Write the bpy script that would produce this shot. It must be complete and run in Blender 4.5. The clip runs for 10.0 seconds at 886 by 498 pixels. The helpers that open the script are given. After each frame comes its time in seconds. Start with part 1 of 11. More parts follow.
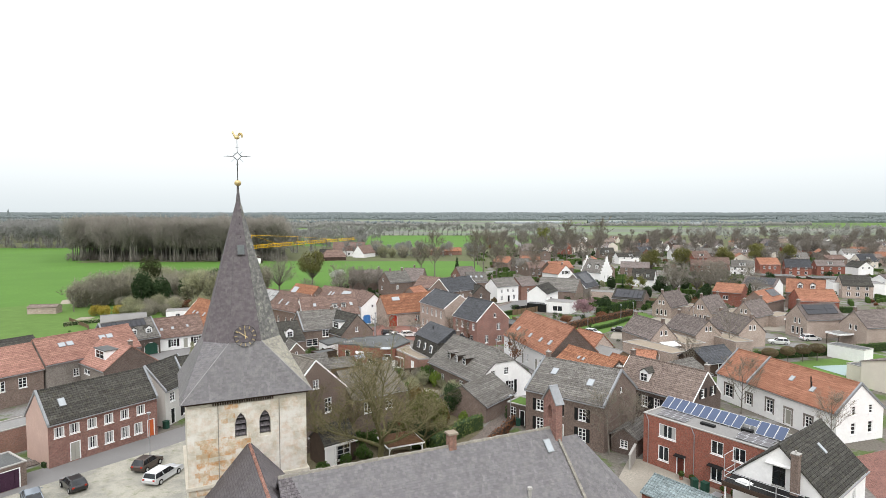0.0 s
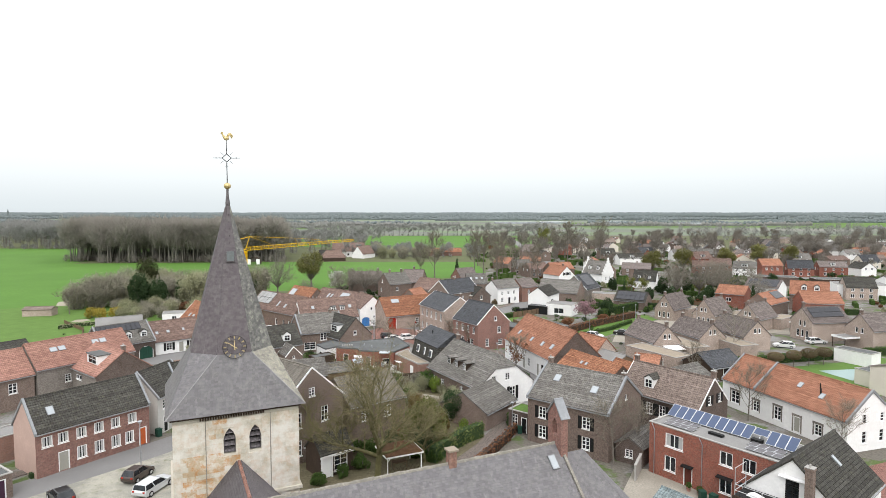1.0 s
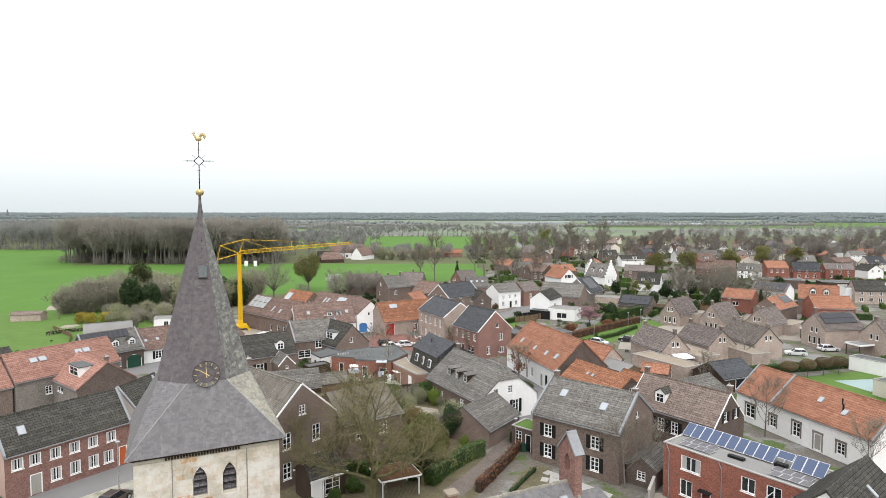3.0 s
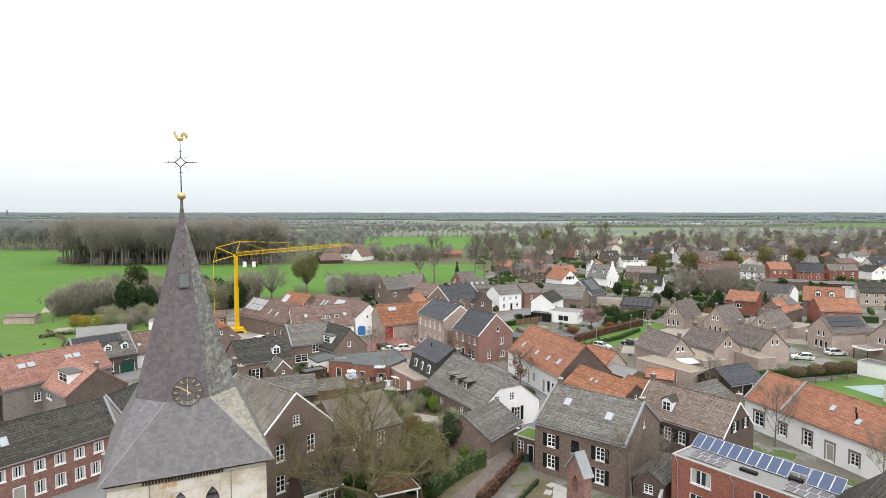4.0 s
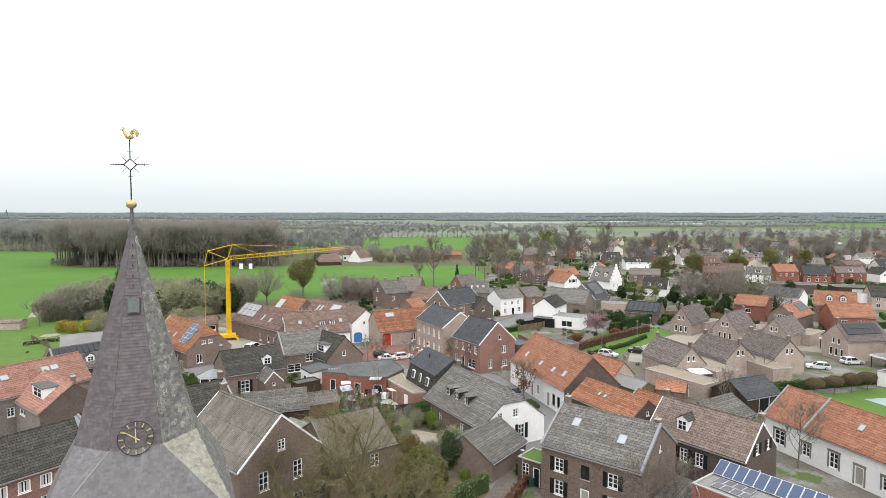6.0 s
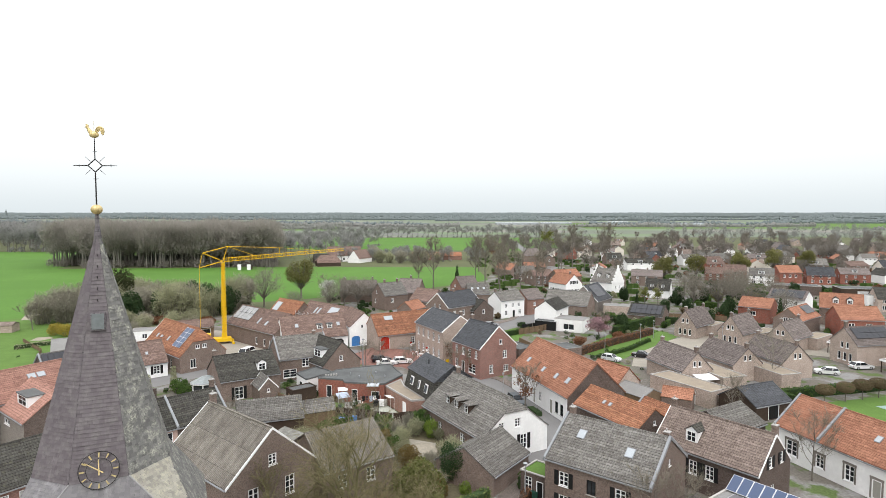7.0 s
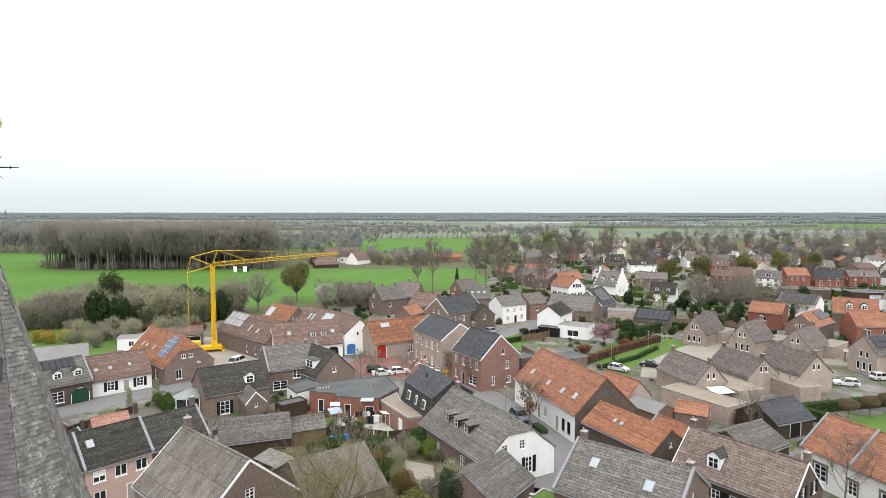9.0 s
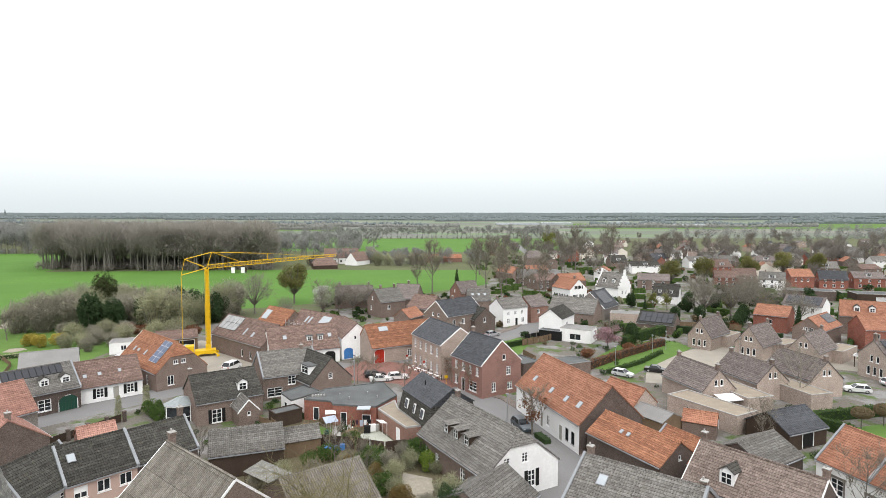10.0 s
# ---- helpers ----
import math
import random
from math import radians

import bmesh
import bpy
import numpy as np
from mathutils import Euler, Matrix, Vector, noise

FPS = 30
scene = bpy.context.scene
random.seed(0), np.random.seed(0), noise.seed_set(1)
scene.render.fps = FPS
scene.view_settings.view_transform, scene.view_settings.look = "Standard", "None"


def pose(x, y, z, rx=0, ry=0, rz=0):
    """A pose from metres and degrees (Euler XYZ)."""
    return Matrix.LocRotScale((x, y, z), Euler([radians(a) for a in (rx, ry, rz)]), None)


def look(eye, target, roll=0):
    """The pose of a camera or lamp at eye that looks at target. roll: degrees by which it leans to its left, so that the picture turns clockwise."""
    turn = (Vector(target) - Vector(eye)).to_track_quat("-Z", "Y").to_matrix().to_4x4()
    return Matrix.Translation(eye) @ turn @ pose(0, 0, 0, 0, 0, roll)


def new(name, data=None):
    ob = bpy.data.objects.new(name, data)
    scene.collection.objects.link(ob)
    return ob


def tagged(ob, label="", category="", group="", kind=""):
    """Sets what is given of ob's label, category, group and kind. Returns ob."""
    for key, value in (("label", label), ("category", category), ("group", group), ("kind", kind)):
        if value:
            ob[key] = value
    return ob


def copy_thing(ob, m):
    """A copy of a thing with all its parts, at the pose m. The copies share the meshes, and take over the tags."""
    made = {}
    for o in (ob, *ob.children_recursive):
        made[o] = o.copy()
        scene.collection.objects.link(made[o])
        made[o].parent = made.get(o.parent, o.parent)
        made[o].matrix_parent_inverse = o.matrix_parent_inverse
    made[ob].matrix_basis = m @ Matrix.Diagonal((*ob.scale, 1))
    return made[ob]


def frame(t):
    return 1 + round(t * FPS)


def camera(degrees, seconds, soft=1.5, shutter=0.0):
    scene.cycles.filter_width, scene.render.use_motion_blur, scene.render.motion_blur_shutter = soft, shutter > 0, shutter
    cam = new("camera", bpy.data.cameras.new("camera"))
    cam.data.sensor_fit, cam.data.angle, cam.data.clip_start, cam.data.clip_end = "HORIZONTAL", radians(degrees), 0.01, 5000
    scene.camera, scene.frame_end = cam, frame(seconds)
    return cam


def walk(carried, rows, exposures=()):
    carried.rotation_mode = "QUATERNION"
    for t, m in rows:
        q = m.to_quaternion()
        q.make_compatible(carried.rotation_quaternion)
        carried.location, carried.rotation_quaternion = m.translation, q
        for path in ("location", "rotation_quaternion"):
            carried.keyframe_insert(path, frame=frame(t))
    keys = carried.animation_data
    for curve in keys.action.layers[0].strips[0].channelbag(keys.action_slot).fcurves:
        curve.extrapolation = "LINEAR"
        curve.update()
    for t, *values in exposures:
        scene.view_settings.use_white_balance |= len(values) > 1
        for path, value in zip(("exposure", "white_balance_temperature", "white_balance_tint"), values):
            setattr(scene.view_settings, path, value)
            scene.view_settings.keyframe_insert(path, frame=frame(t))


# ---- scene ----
# the camera: a drone that flies slowly ahead, gathers speed and climbs a little
cam = camera(73.7, 10.0, soft=0.6)
PITCH, ROLL = -3.47, 0.0


def eye(t):
    ahead = 0.0374 + 2.0336 * t + 0.08092 * t * t - 0.00152 * t * t * t
    return (0.0234 * t + 0.0046 * t * t, ahead, 29.95 + 0.3234 * t - 0.0033 * t * t)


walk(cam, [(t / 2, pose(*eye(t / 2), 90 + PITCH, ROLL, 0)) for t in range(21)])

# ---- overcast daylight ----
world = bpy.data.worlds.new("overcast_sky")
scene.world = world
world.use_nodes = True
wt = world.node_tree
wt.nodes.clear()
SUN_EL, SUN_AZ = radians(47), radians(173)
sky = wt.nodes.new("ShaderNodeTexSky")
sky.sky_type, sky.sun_disc = "NISHITA", False
sky.sun_elevation, sky.sun_rotation = SUN_EL, SUN_AZ
sky.air_density, sky.dust_density = 1.0, 4.0
hsv = wt.nodes.new("ShaderNodeHueSaturation")
hsv.inputs["Saturation"].default_value = 0.25
bg_sky = wt.nodes.new("ShaderNodeBackground")
bg_sky.inputs["Strength"].default_value = 0.05
tc = wt.nodes.new("ShaderNodeTexCoord")
sep = wt.nodes.new("ShaderNodeSeparateXYZ")
ramp = wt.nodes.new("ShaderNodeValToRGB")
ramp.color_ramp.elements[0].position, ramp.color_ramp.elements[0].color = 0.0, (0.62, 0.675, 0.7, 1)
ramp.color_ramp.elements[1].position, ramp.color_ramp.elements[1].color = 1.0, (1.69, 1.71, 1.78, 1)
mid = ramp.color_ramp.elements.new(0.16)
mid.color = (0.765, 0.785, 0.79, 1)
high_sky = ramp.color_ramp.elements.new(0.4)
high_sky.color = (1.1, 1.115, 1.14, 1)
bg_cloud = wt.nodes.new("ShaderNodeBackground")
bg_cloud.inputs["Strength"].default_value = 0.95
add = wt.nodes.new("ShaderNodeAddShader")
out = wt.nodes.new("ShaderNodeOutputWorld")
wt.links.new(sky.outputs[0], hsv.inputs["Color"])
wt.links.new(hsv.outputs[0], bg_sky.inputs["Color"])
wt.links.new(tc.outputs["Generated"], sep.inputs[0])
wt.links.new(sep.outputs["Z"], ramp.inputs[0])
wt.links.new(ramp.outputs[0], bg_cloud.inputs["Color"])
wt.links.new(bg_sky.outputs[0], add.inputs[0])
wt.links.new(bg_cloud.outputs[0], add.inputs[1])
wt.links.new(add.outputs[0], out.inputs[0])

sun = new("sun", bpy.data.lights.new("sun", "SUN"))
sun.data.energy, sun.data.angle, sun.data.color = 0.75, radians(20), (1.0, 0.985, 0.96)
sun.matrix_world = look((14, -78, 130), (0, 40, 0))
scene.view_settings.exposure = 0.34


# ---- materials ----
def shader(name):
    m = bpy.data.materials.new(name)
    m.use_nodes = True
    nt = m.node_tree
    return m, nt, nt.nodes["Principled BSDF"]


def node(nt, kind, **props):
    n = nt.nodes.new(kind)
    for k, v in props.items():
        if k in n.inputs:
            n.inputs[k].default_value = v
    return n


def mixed(nt, mode, fac, a, b):
    n = nt.nodes.new("ShaderNodeMix")
    n.data_type, n.blend_type = "RGBA", mode
    for sock, v in ((n.inputs[0], fac), (n.inputs[6], a), (n.inputs[7], b)):
        if isinstance(v, bpy.types.NodeSocket):
            nt.links.new(v, sock)
        elif isinstance(v, tuple):
            sock.default_value = (*v, 1)
        else:
            sock.default_value = v
    return n.outputs[2]


def coords(nt, uv):
    t = nt.nodes.new("ShaderNodeTexCoord")
    return t.outputs["UV" if uv else "Object"]


def ranged(nt, sock, lo, hi, a=0.0, b=1.0):
    n = nt.nodes.new("ShaderNodeMapRange")
    n.inputs[1].default_value, n.inputs[2].default_value, n.inputs[3].default_value, n.inputs[4].default_value = lo, hi, a, b
    nt.links.new(sock, n.inputs[0])
    return n.outputs[0]


def noisy(nt, co, scale, detail=4.0, rough=0.6):
    n = node(nt, "ShaderNodeTexNoise", Scale=scale, Detail=detail, Roughness=rough)
    nt.links.new(co, n.inputs["Vector"])
    return n.outputs["Fac"]


def finish(nt, bsdf, col, rough, height=None, strength=0.4, dist=0.03, metal=0.0):
    if isinstance(col, tuple):
        bsdf.inputs["Base Color"].default_value = (*col, 1)
    else:
        nt.links.new(col, bsdf.inputs["Base Color"])
    bsdf.inputs["Roughness"].default_value = rough
    bsdf.inputs["Metallic"].default_value = metal
    bsdf.inputs["Specular IOR Level"].default_value = 0.5 if rough < 0.5 else 0.1
    if height is not None:
        b = node(nt, "ShaderNodeBump", Strength=strength, Distance=dist)
        nt.links.new(height, b.inputs["Height"])
        nt.links.new(b.outputs[0], bsdf.inputs["Normal"])


def plain(name, col, rough=0.7, metal=0.0, grain=6.0, var=0.25, stain=0.6, uv=False, coat=0.0):
    """A painted, rendered, metal or soil surface with fine grain and broad stains."""
    m, nt, bsdf = shader(name)
    co = coords(nt, uv)
    fine, broad = noisy(nt, co, grain), noisy(nt, co, stain, 5.0)
    dark = tuple(c * (1 - var) for c in col)
    light = tuple(min(1.0, c * (1 + var * 0.6)) for c in col)
    c1 = mixed(nt, "MIX", ranged(nt, fine, 0.3, 0.7), dark, light)
    c2 = mixed(nt, "MIX", ranged(nt, broad, 0.35, 0.7), tuple(c * (1 - var * 0.8) for c in col), c1)
    finish(nt, bsdf, c2, rough, fine, 0.25, 0.02, metal)
    if coat:
        bsdf.inputs["Coat Weight"].default_value = coat
    return m


def stretched(nt, co, sx, sy):
    """Coordinates drawn out along the rows of a surface."""
    n = node(nt, "ShaderNodeMapping")
    n.inputs["Scale"].default_value = (sx, sy, 1.0)
    nt.links.new(co, n.inputs["Vector"])
    return n.outputs[0]


def tiled(name, a, b, joint, w, h, offset=0.0, rough=0.8, moss=(0.10, 0.11, 0.05), moss_amount=0.25, roll=0.5, gap=0.02, bump=0.5, speck=1.0):
    """Roof tiles, slates or bricks, laid by the surface's own metres."""
    m, nt, bsdf = shader(name)
    clean = 1.3 if roll else 1.08
    a, b = tuple(v * clean for v in a), tuple(v * clean for v in b)
    co = coords(nt, True)
    br = node(nt, "ShaderNodeTexBrick", Scale=1.0, **{"Mortar Size": gap, "Mortar Smooth": 0.3, "Bias": 0.0, "Brick Width": w * (180 if roll else 1.0), "Row Height": h})
    br.offset, br.offset_frequency, br.squash = (0.37 if roll else offset), 2, 1.0
    br.inputs["Color1"].default_value, br.inputs["Color2"].default_value, br.inputs["Mortar"].default_value = (*a, 1), (*b, 1), (*joint, 1)
    nt.links.new(co, br.inputs["Vector"])
    ob = coords(nt, False)
    broad, patch, fine, blot = noisy(nt, ob, 0.45, 6.0, 0.7), noisy(nt, ob, 2.3, 5.0, 0.7), noisy(nt, ob, 22.0, 3.0), noisy(nt, ob, 6.5, 4.0, 0.75)
    c = mixed(nt, "MULTIPLY", ranged(nt, fine, 0.35, 0.75, 0.0, 0.6), br.outputs["Color"], (0.55, 0.53, 0.51))
    c = mixed(nt, "MULTIPLY", ranged(nt, blot, 0.45, 0.72, 0.0, 0.75 * speck), c, (0.48, 0.46, 0.45))
    c = mixed(nt, "MULTIPLY", ranged(nt, broad, 0.4, 0.7, 0.0, 0.6), c, (0.6, 0.58, 0.57))
    c = mixed(nt, "MIX", ranged(nt, blot, 0.5, 0.28, 0.0, 0.35), c, tuple(min(1.0, v * 1.5) for v in a))
    c = mixed(nt, "MIX", ranged(nt, patch, 0.55, 0.75, 0.0, moss_amount), c, moss)
    if roll:
        cell = node(nt, "ShaderNodeTexWhiteNoise")
        snap = node(nt, "ShaderNodeVectorMath")
        snap.operation = "FLOOR"
        nt.links.new(stretched(nt, co, 1.0 / w, 1.0 / h), snap.inputs[0])
        nt.links.new(snap.outputs[0], cell.inputs["Vector"])
        c = mixed(nt, "MULTIPLY", ranged(nt, cell.outputs["Value"], 0.35, 1.0, 0.0, 0.6 * speck), c, (0.62, 0.6, 0.58))
        row = noisy(nt, stretched(nt, co, 0.9, 1.0 / h), 1.0, 2.0)
        c = mixed(nt, "MULTIPLY", ranged(nt, row, 0.42, 0.66, 0.0, 0.65), c, (0.6, 0.58, 0.56))
    inf = nt.nodes.new("ShaderNodeObjectInfo")
    hs = nt.nodes.new("ShaderNodeHueSaturation")
    nt.links.new(ranged(nt, inf.outputs["Random"], 0, 1, 0.85, 1.15), hs.inputs["Value"])
    nt.links.new(c, hs.inputs["Color"])
    sep = nt.nodes.new("ShaderNodeSeparateXYZ")
    nt.links.new(co, sep.inputs[0])
    height = br.outputs["Fac"]
    inv = node(nt, "ShaderNodeMath")
    inv.operation = "SUBTRACT"
    inv.inputs[0].default_value = 1.0
    nt.links.new(height, inv.inputs[1])
    h2 = inv.outputs[0]
    if roll:
        s1 = node(nt, "ShaderNodeMath")
        s1.operation = "MULTIPLY"
        s1.inputs[1].default_value = 2 * math.pi / w
        nt.links.new(sep.outputs[0], s1.inputs[0])
        s2 = node(nt, "ShaderNodeMath")
        s2.operation = "SINE"
        nt.links.new(s1.outputs[0], s2.inputs[0])
        s3 = node(nt, "ShaderNodeMath")
        s3.operation = "MULTIPLY_ADD"
        s3.inputs[1].default_value = roll
        nt.links.new(s2.outputs[0], s3.inputs[0])
        nt.links.new(h2, s3.inputs[2])
        h2 = s3.outputs[0]
        # shade in the valleys between the rolls, put into the colour
        valley_shade = mixed(nt, "MULTIPLY", ranged(nt, s2.outputs[0], 0.1, -1.0, 0.0, min(0.75, 0.5 * roll + 0.1)), hs.outputs[0], (0.5, 0.48, 0.46))
        finish(nt, bsdf, valley_shade, rough, h2, bump, 0.03)
        return m
    finish(nt, bsdf, hs.outputs[0], rough, h2, bump, 0.03)
    return m


def glassy(name, col=(0.03, 0.035, 0.04), rough=0.06):
    m, nt, bsdf = shader(name)
    n = noisy(nt, coords(nt, False), 0.9, 2.0)
    finish(nt, bsdf, mixed(nt, "MIX", ranged(nt, n, 0.4, 0.65), col, tuple(c * 2.2 for c in col)), rough)
    bsdf.inputs["IOR"].default_value = 1.5
    return m


def leafy(name, a, b, trans=0.4):
    m, nt, bsdf = shader(name)
    geo = nt.nodes.new("ShaderNodeNewGeometry")
    broad = noisy(nt, coords(nt, False), 0.6, 3.0)
    c = mixed(nt, "MIX", geo.outputs["Random Per Island"], a, b)
    c = mixed(nt, "MULTIPLY", ranged(nt, broad, 0.35, 0.7, 0.0, 0.5), c, (0.65, 0.7, 0.6))
    inf = nt.nodes.new("ShaderNodeObjectInfo")
    hs = nt.nodes.new("ShaderNodeHueSaturation")
    nt.links.new(ranged(nt, inf.outputs["Random"], 0, 1, 0.82, 1.18), hs.inputs["Value"])
    nt.links.new(c, hs.inputs["Color"])
    finish(nt, bsdf, hs.outputs[0], 0.9)
    bsdf.inputs["Specular IOR Level"].default_value = 0.05
    if trans:
        # thin leaves and twigs let light through
        tl = nt.nodes.new("ShaderNodeBsdfTranslucent")
        nt.links.new(hs.outputs[0], tl.inputs["Color"])
        mx = nt.nodes.new("ShaderNodeMixShader")
        mx.inputs[0].default_value = trans
        nt.links.new(bsdf.outputs[0], mx.inputs[1])
        nt.links.new(tl.outputs[0], mx.inputs[2])
        nt.links.new(mx.outputs[0], nt.nodes["Material Output"].inputs["Surface"])
    return m


M = {}
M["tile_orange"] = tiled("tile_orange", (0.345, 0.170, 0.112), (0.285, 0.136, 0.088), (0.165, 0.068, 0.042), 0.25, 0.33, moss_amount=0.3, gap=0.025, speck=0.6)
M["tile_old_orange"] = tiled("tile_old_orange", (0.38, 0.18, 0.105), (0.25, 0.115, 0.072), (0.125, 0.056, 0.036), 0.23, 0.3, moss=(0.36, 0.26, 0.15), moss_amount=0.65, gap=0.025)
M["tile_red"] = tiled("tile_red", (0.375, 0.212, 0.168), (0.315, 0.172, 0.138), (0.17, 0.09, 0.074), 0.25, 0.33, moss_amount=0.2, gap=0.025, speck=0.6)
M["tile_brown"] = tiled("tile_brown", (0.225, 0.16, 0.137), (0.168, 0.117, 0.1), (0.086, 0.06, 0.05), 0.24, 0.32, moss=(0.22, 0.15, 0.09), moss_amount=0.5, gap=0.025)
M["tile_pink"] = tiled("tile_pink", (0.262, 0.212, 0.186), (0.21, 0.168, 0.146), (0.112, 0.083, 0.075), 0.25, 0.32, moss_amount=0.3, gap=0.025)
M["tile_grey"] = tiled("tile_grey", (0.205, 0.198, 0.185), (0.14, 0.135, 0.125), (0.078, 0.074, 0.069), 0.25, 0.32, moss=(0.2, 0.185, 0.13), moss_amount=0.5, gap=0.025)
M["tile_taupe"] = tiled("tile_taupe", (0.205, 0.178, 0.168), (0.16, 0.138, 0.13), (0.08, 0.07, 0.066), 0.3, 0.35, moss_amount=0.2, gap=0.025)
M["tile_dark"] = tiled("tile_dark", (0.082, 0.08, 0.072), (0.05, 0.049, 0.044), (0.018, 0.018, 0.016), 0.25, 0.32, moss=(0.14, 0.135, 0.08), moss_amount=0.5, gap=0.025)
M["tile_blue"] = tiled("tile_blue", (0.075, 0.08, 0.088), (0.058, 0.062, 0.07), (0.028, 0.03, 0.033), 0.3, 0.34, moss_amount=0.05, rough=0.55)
M["slate"] = tiled("slate", (0.165, 0.152, 0.160), (0.125, 0.115, 0.122), (0.06, 0.055, 0.058), 0.24, 0.2, offset=0.5, roll=0.0, moss=(0.2, 0.2, 0.16), moss_amount=0.35, rough=0.6, gap=0.012)
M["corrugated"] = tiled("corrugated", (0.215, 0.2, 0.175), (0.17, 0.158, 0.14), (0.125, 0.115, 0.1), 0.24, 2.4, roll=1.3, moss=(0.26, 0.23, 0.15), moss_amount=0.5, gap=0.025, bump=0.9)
M["brick_red"] = tiled("brick_red", (0.31, 0.108, 0.076), (0.235, 0.08, 0.057), (0.24, 0.17, 0.14), 0.22, 0.07, offset=0.5, roll=0, moss_amount=0.1, gap=0.01, bump=0.25)
M["brick_rose"] = tiled("brick_rose", (0.345, 0.185, 0.155), (0.27, 0.14, 0.118), (0.25, 0.19, 0.165), 0.22, 0.07, offset=0.5, roll=0, moss_amount=0.1, gap=0.01, bump=0.25)
M["brick_brown"] = tiled("brick_brown", (0.225, 0.168, 0.142), (0.165, 0.12, 0.10), (0.25, 0.215, 0.19), 0.22, 0.07, offset=0.5, roll=0, moss_amount=0.15, gap=0.01, bump=0.25)
M["brick_dark"] = tiled("brick_dark", (0.135, 0.10, 0.086), (0.095, 0.07, 0.06), (0.17, 0.15, 0.135), 0.22, 0.07, offset=0.5, roll=0, moss_amount=0.1, gap=0.01, bump=0.25)
M["brick_pale"] = tiled("brick_pale", (0.46, 0.375, 0.32), (0.38, 0.305, 0.26), (0.39, 0.34, 0.3), 0.22, 0.07, offset=0.5, roll=0, moss_amount=0.12, gap=0.01, bump=0.25)
M["brick_pink"] = tiled("brick_pink", (0.32, 0.175, 0.135), (0.27, 0.145, 0.11), (0.3, 0.23, 0.2), 0.22, 0.07, offset=0.5, roll=0, moss_amount=0.1, gap=0.01, bump=0.25)
M["white"] = plain("white_paint", (0.82, 0.815, 0.8), 0.75, var=0.12, grain=3.0)
M["cream"] = plain("cream_render", (0.66, 0.61, 0.53), 0.8, var=0.12)
M["greyrender"] = tiled("grey_brick", (0.26, 0.235, 0.21), (0.2, 0.18, 0.16), (0.26, 0.24, 0.22), 0.22, 0.07, offset=0.5, roll=0, moss_amount=0.1, gap=0.01, bump=0.25)
M["tile_teal"] = tiled("tile_teal", (0.27, 0.33, 0.34), (0.2, 0.25, 0.26), (0.1, 0.13, 0.14), 0.3, 0.3, moss_amount=0.05)
M["frame_white"] = plain("window_paint", (0.82, 0.82, 0.81), 0.4, var=0.06)
M["black_paint"] = plain("black_paint", (0.018, 0.018, 0.018), 0.5)
M["green_paint"] = plain("green_paint", (0.025, 0.07, 0.05), 0.5)
M["orange_paint"] = plain("orange_paint", (0.5, 0.12, 0.04), 0.5)
M["red_paint"] = plain("red_paint", (0.38, 0.035, 0.02), 0.5)
M["plum_paint"] = plain("plum_paint", (0.06, 0.03, 0.05), 0.5)
M["wood"] = plain("weathered_wood", (0.2, 0.14, 0.09), 0.8, grain=14, var=0.4)
M["wood_dark"] = plain("dark_wood", (0.07, 0.05, 0.038), 0.8, grain=14, var=0.4)
M["zinc"] = plain("zinc", (0.42, 0.43, 0.45), 0.4, 0.6, var=0.2)
M["lead"] = plain("lead", (0.3, 0.31, 0.32), 0.5, 0.3, var=0.25)
M["concrete"] = plain("concrete", (0.4, 0.385, 0.36), 0.85, var=0.2)
M["felt"] = plain("roofing_felt", (0.145, 0.15, 0.148), 0.85, var=0.5, stain=0.3)
M["felt_light"] = plain("pale_roofing", (0.25, 0.245, 0.235), 0.85, var=0.25, stain=0.3)
M["gravel_roof"] = plain("gravel_roof", (0.32, 0.27, 0.21), 0.95, grain=18, var=0.3)
M["glass"] = glassy("window_glass", (0.012, 0.014, 0.016))
M["skylight"] = plain("skylight_glass", (0.38, 0.41, 0.43), 0.15, var=0.15)
# the sky's reflection is painted as a grey base colour
M["pane_grey"] = plain("painted_sky_pane", (0.1, 0.11, 0.12), 0.12, var=0.2)
M["curtain"] = plain("net_curtain", (0.42, 0.42, 0.41), 0.9, var=0.15, grain=9)
M["door_grey"] = plain("grey_door_paint", (0.34, 0.33, 0.29), 0.6, var=0.12)
M["solar_blue"] = plain("solar_cell_blue", (0.045, 0.07, 0.135), 0.3, var=0.08)
M["solar_black"] = plain("solar_cell_black", (0.016, 0.017, 0.022), 0.2, var=0.1)
M["alu"] = plain("aluminium", (0.6, 0.61, 0.62), 0.35, 0.7, var=0.1)
M["gold"] = plain("gilding", (0.6, 0.47, 0.22), 0.4, 0.55, var=0.25, grain=12)
M["iron"] = plain("wrought_iron", (0.035, 0.033, 0.032), 0.6, 0.3)
M["crane_yellow"] = plain("crane_yellow", (0.72, 0.46, 0.02), 0.5, var=0.15)
M["asphalt"] = plain("asphalt", (0.21, 0.205, 0.2), 0.9, grain=6, var=0.22, stain=0.15)
M["paving"] = tiled("paving_bricks", (0.26, 0.215, 0.19), (0.21, 0.175, 0.155), (0.13, 0.115, 0.1), 0.21, 0.105, offset=0.5, roll=0, moss_amount=0.2, bump=0.2)
M["paving_red"] = tiled("paving_red", (0.3, 0.15, 0.125), (0.25, 0.125, 0.1), (0.15, 0.095, 0.08), 0.21, 0.105, offset=0.5, roll=0, moss_amount=0.1, bump=0.2)
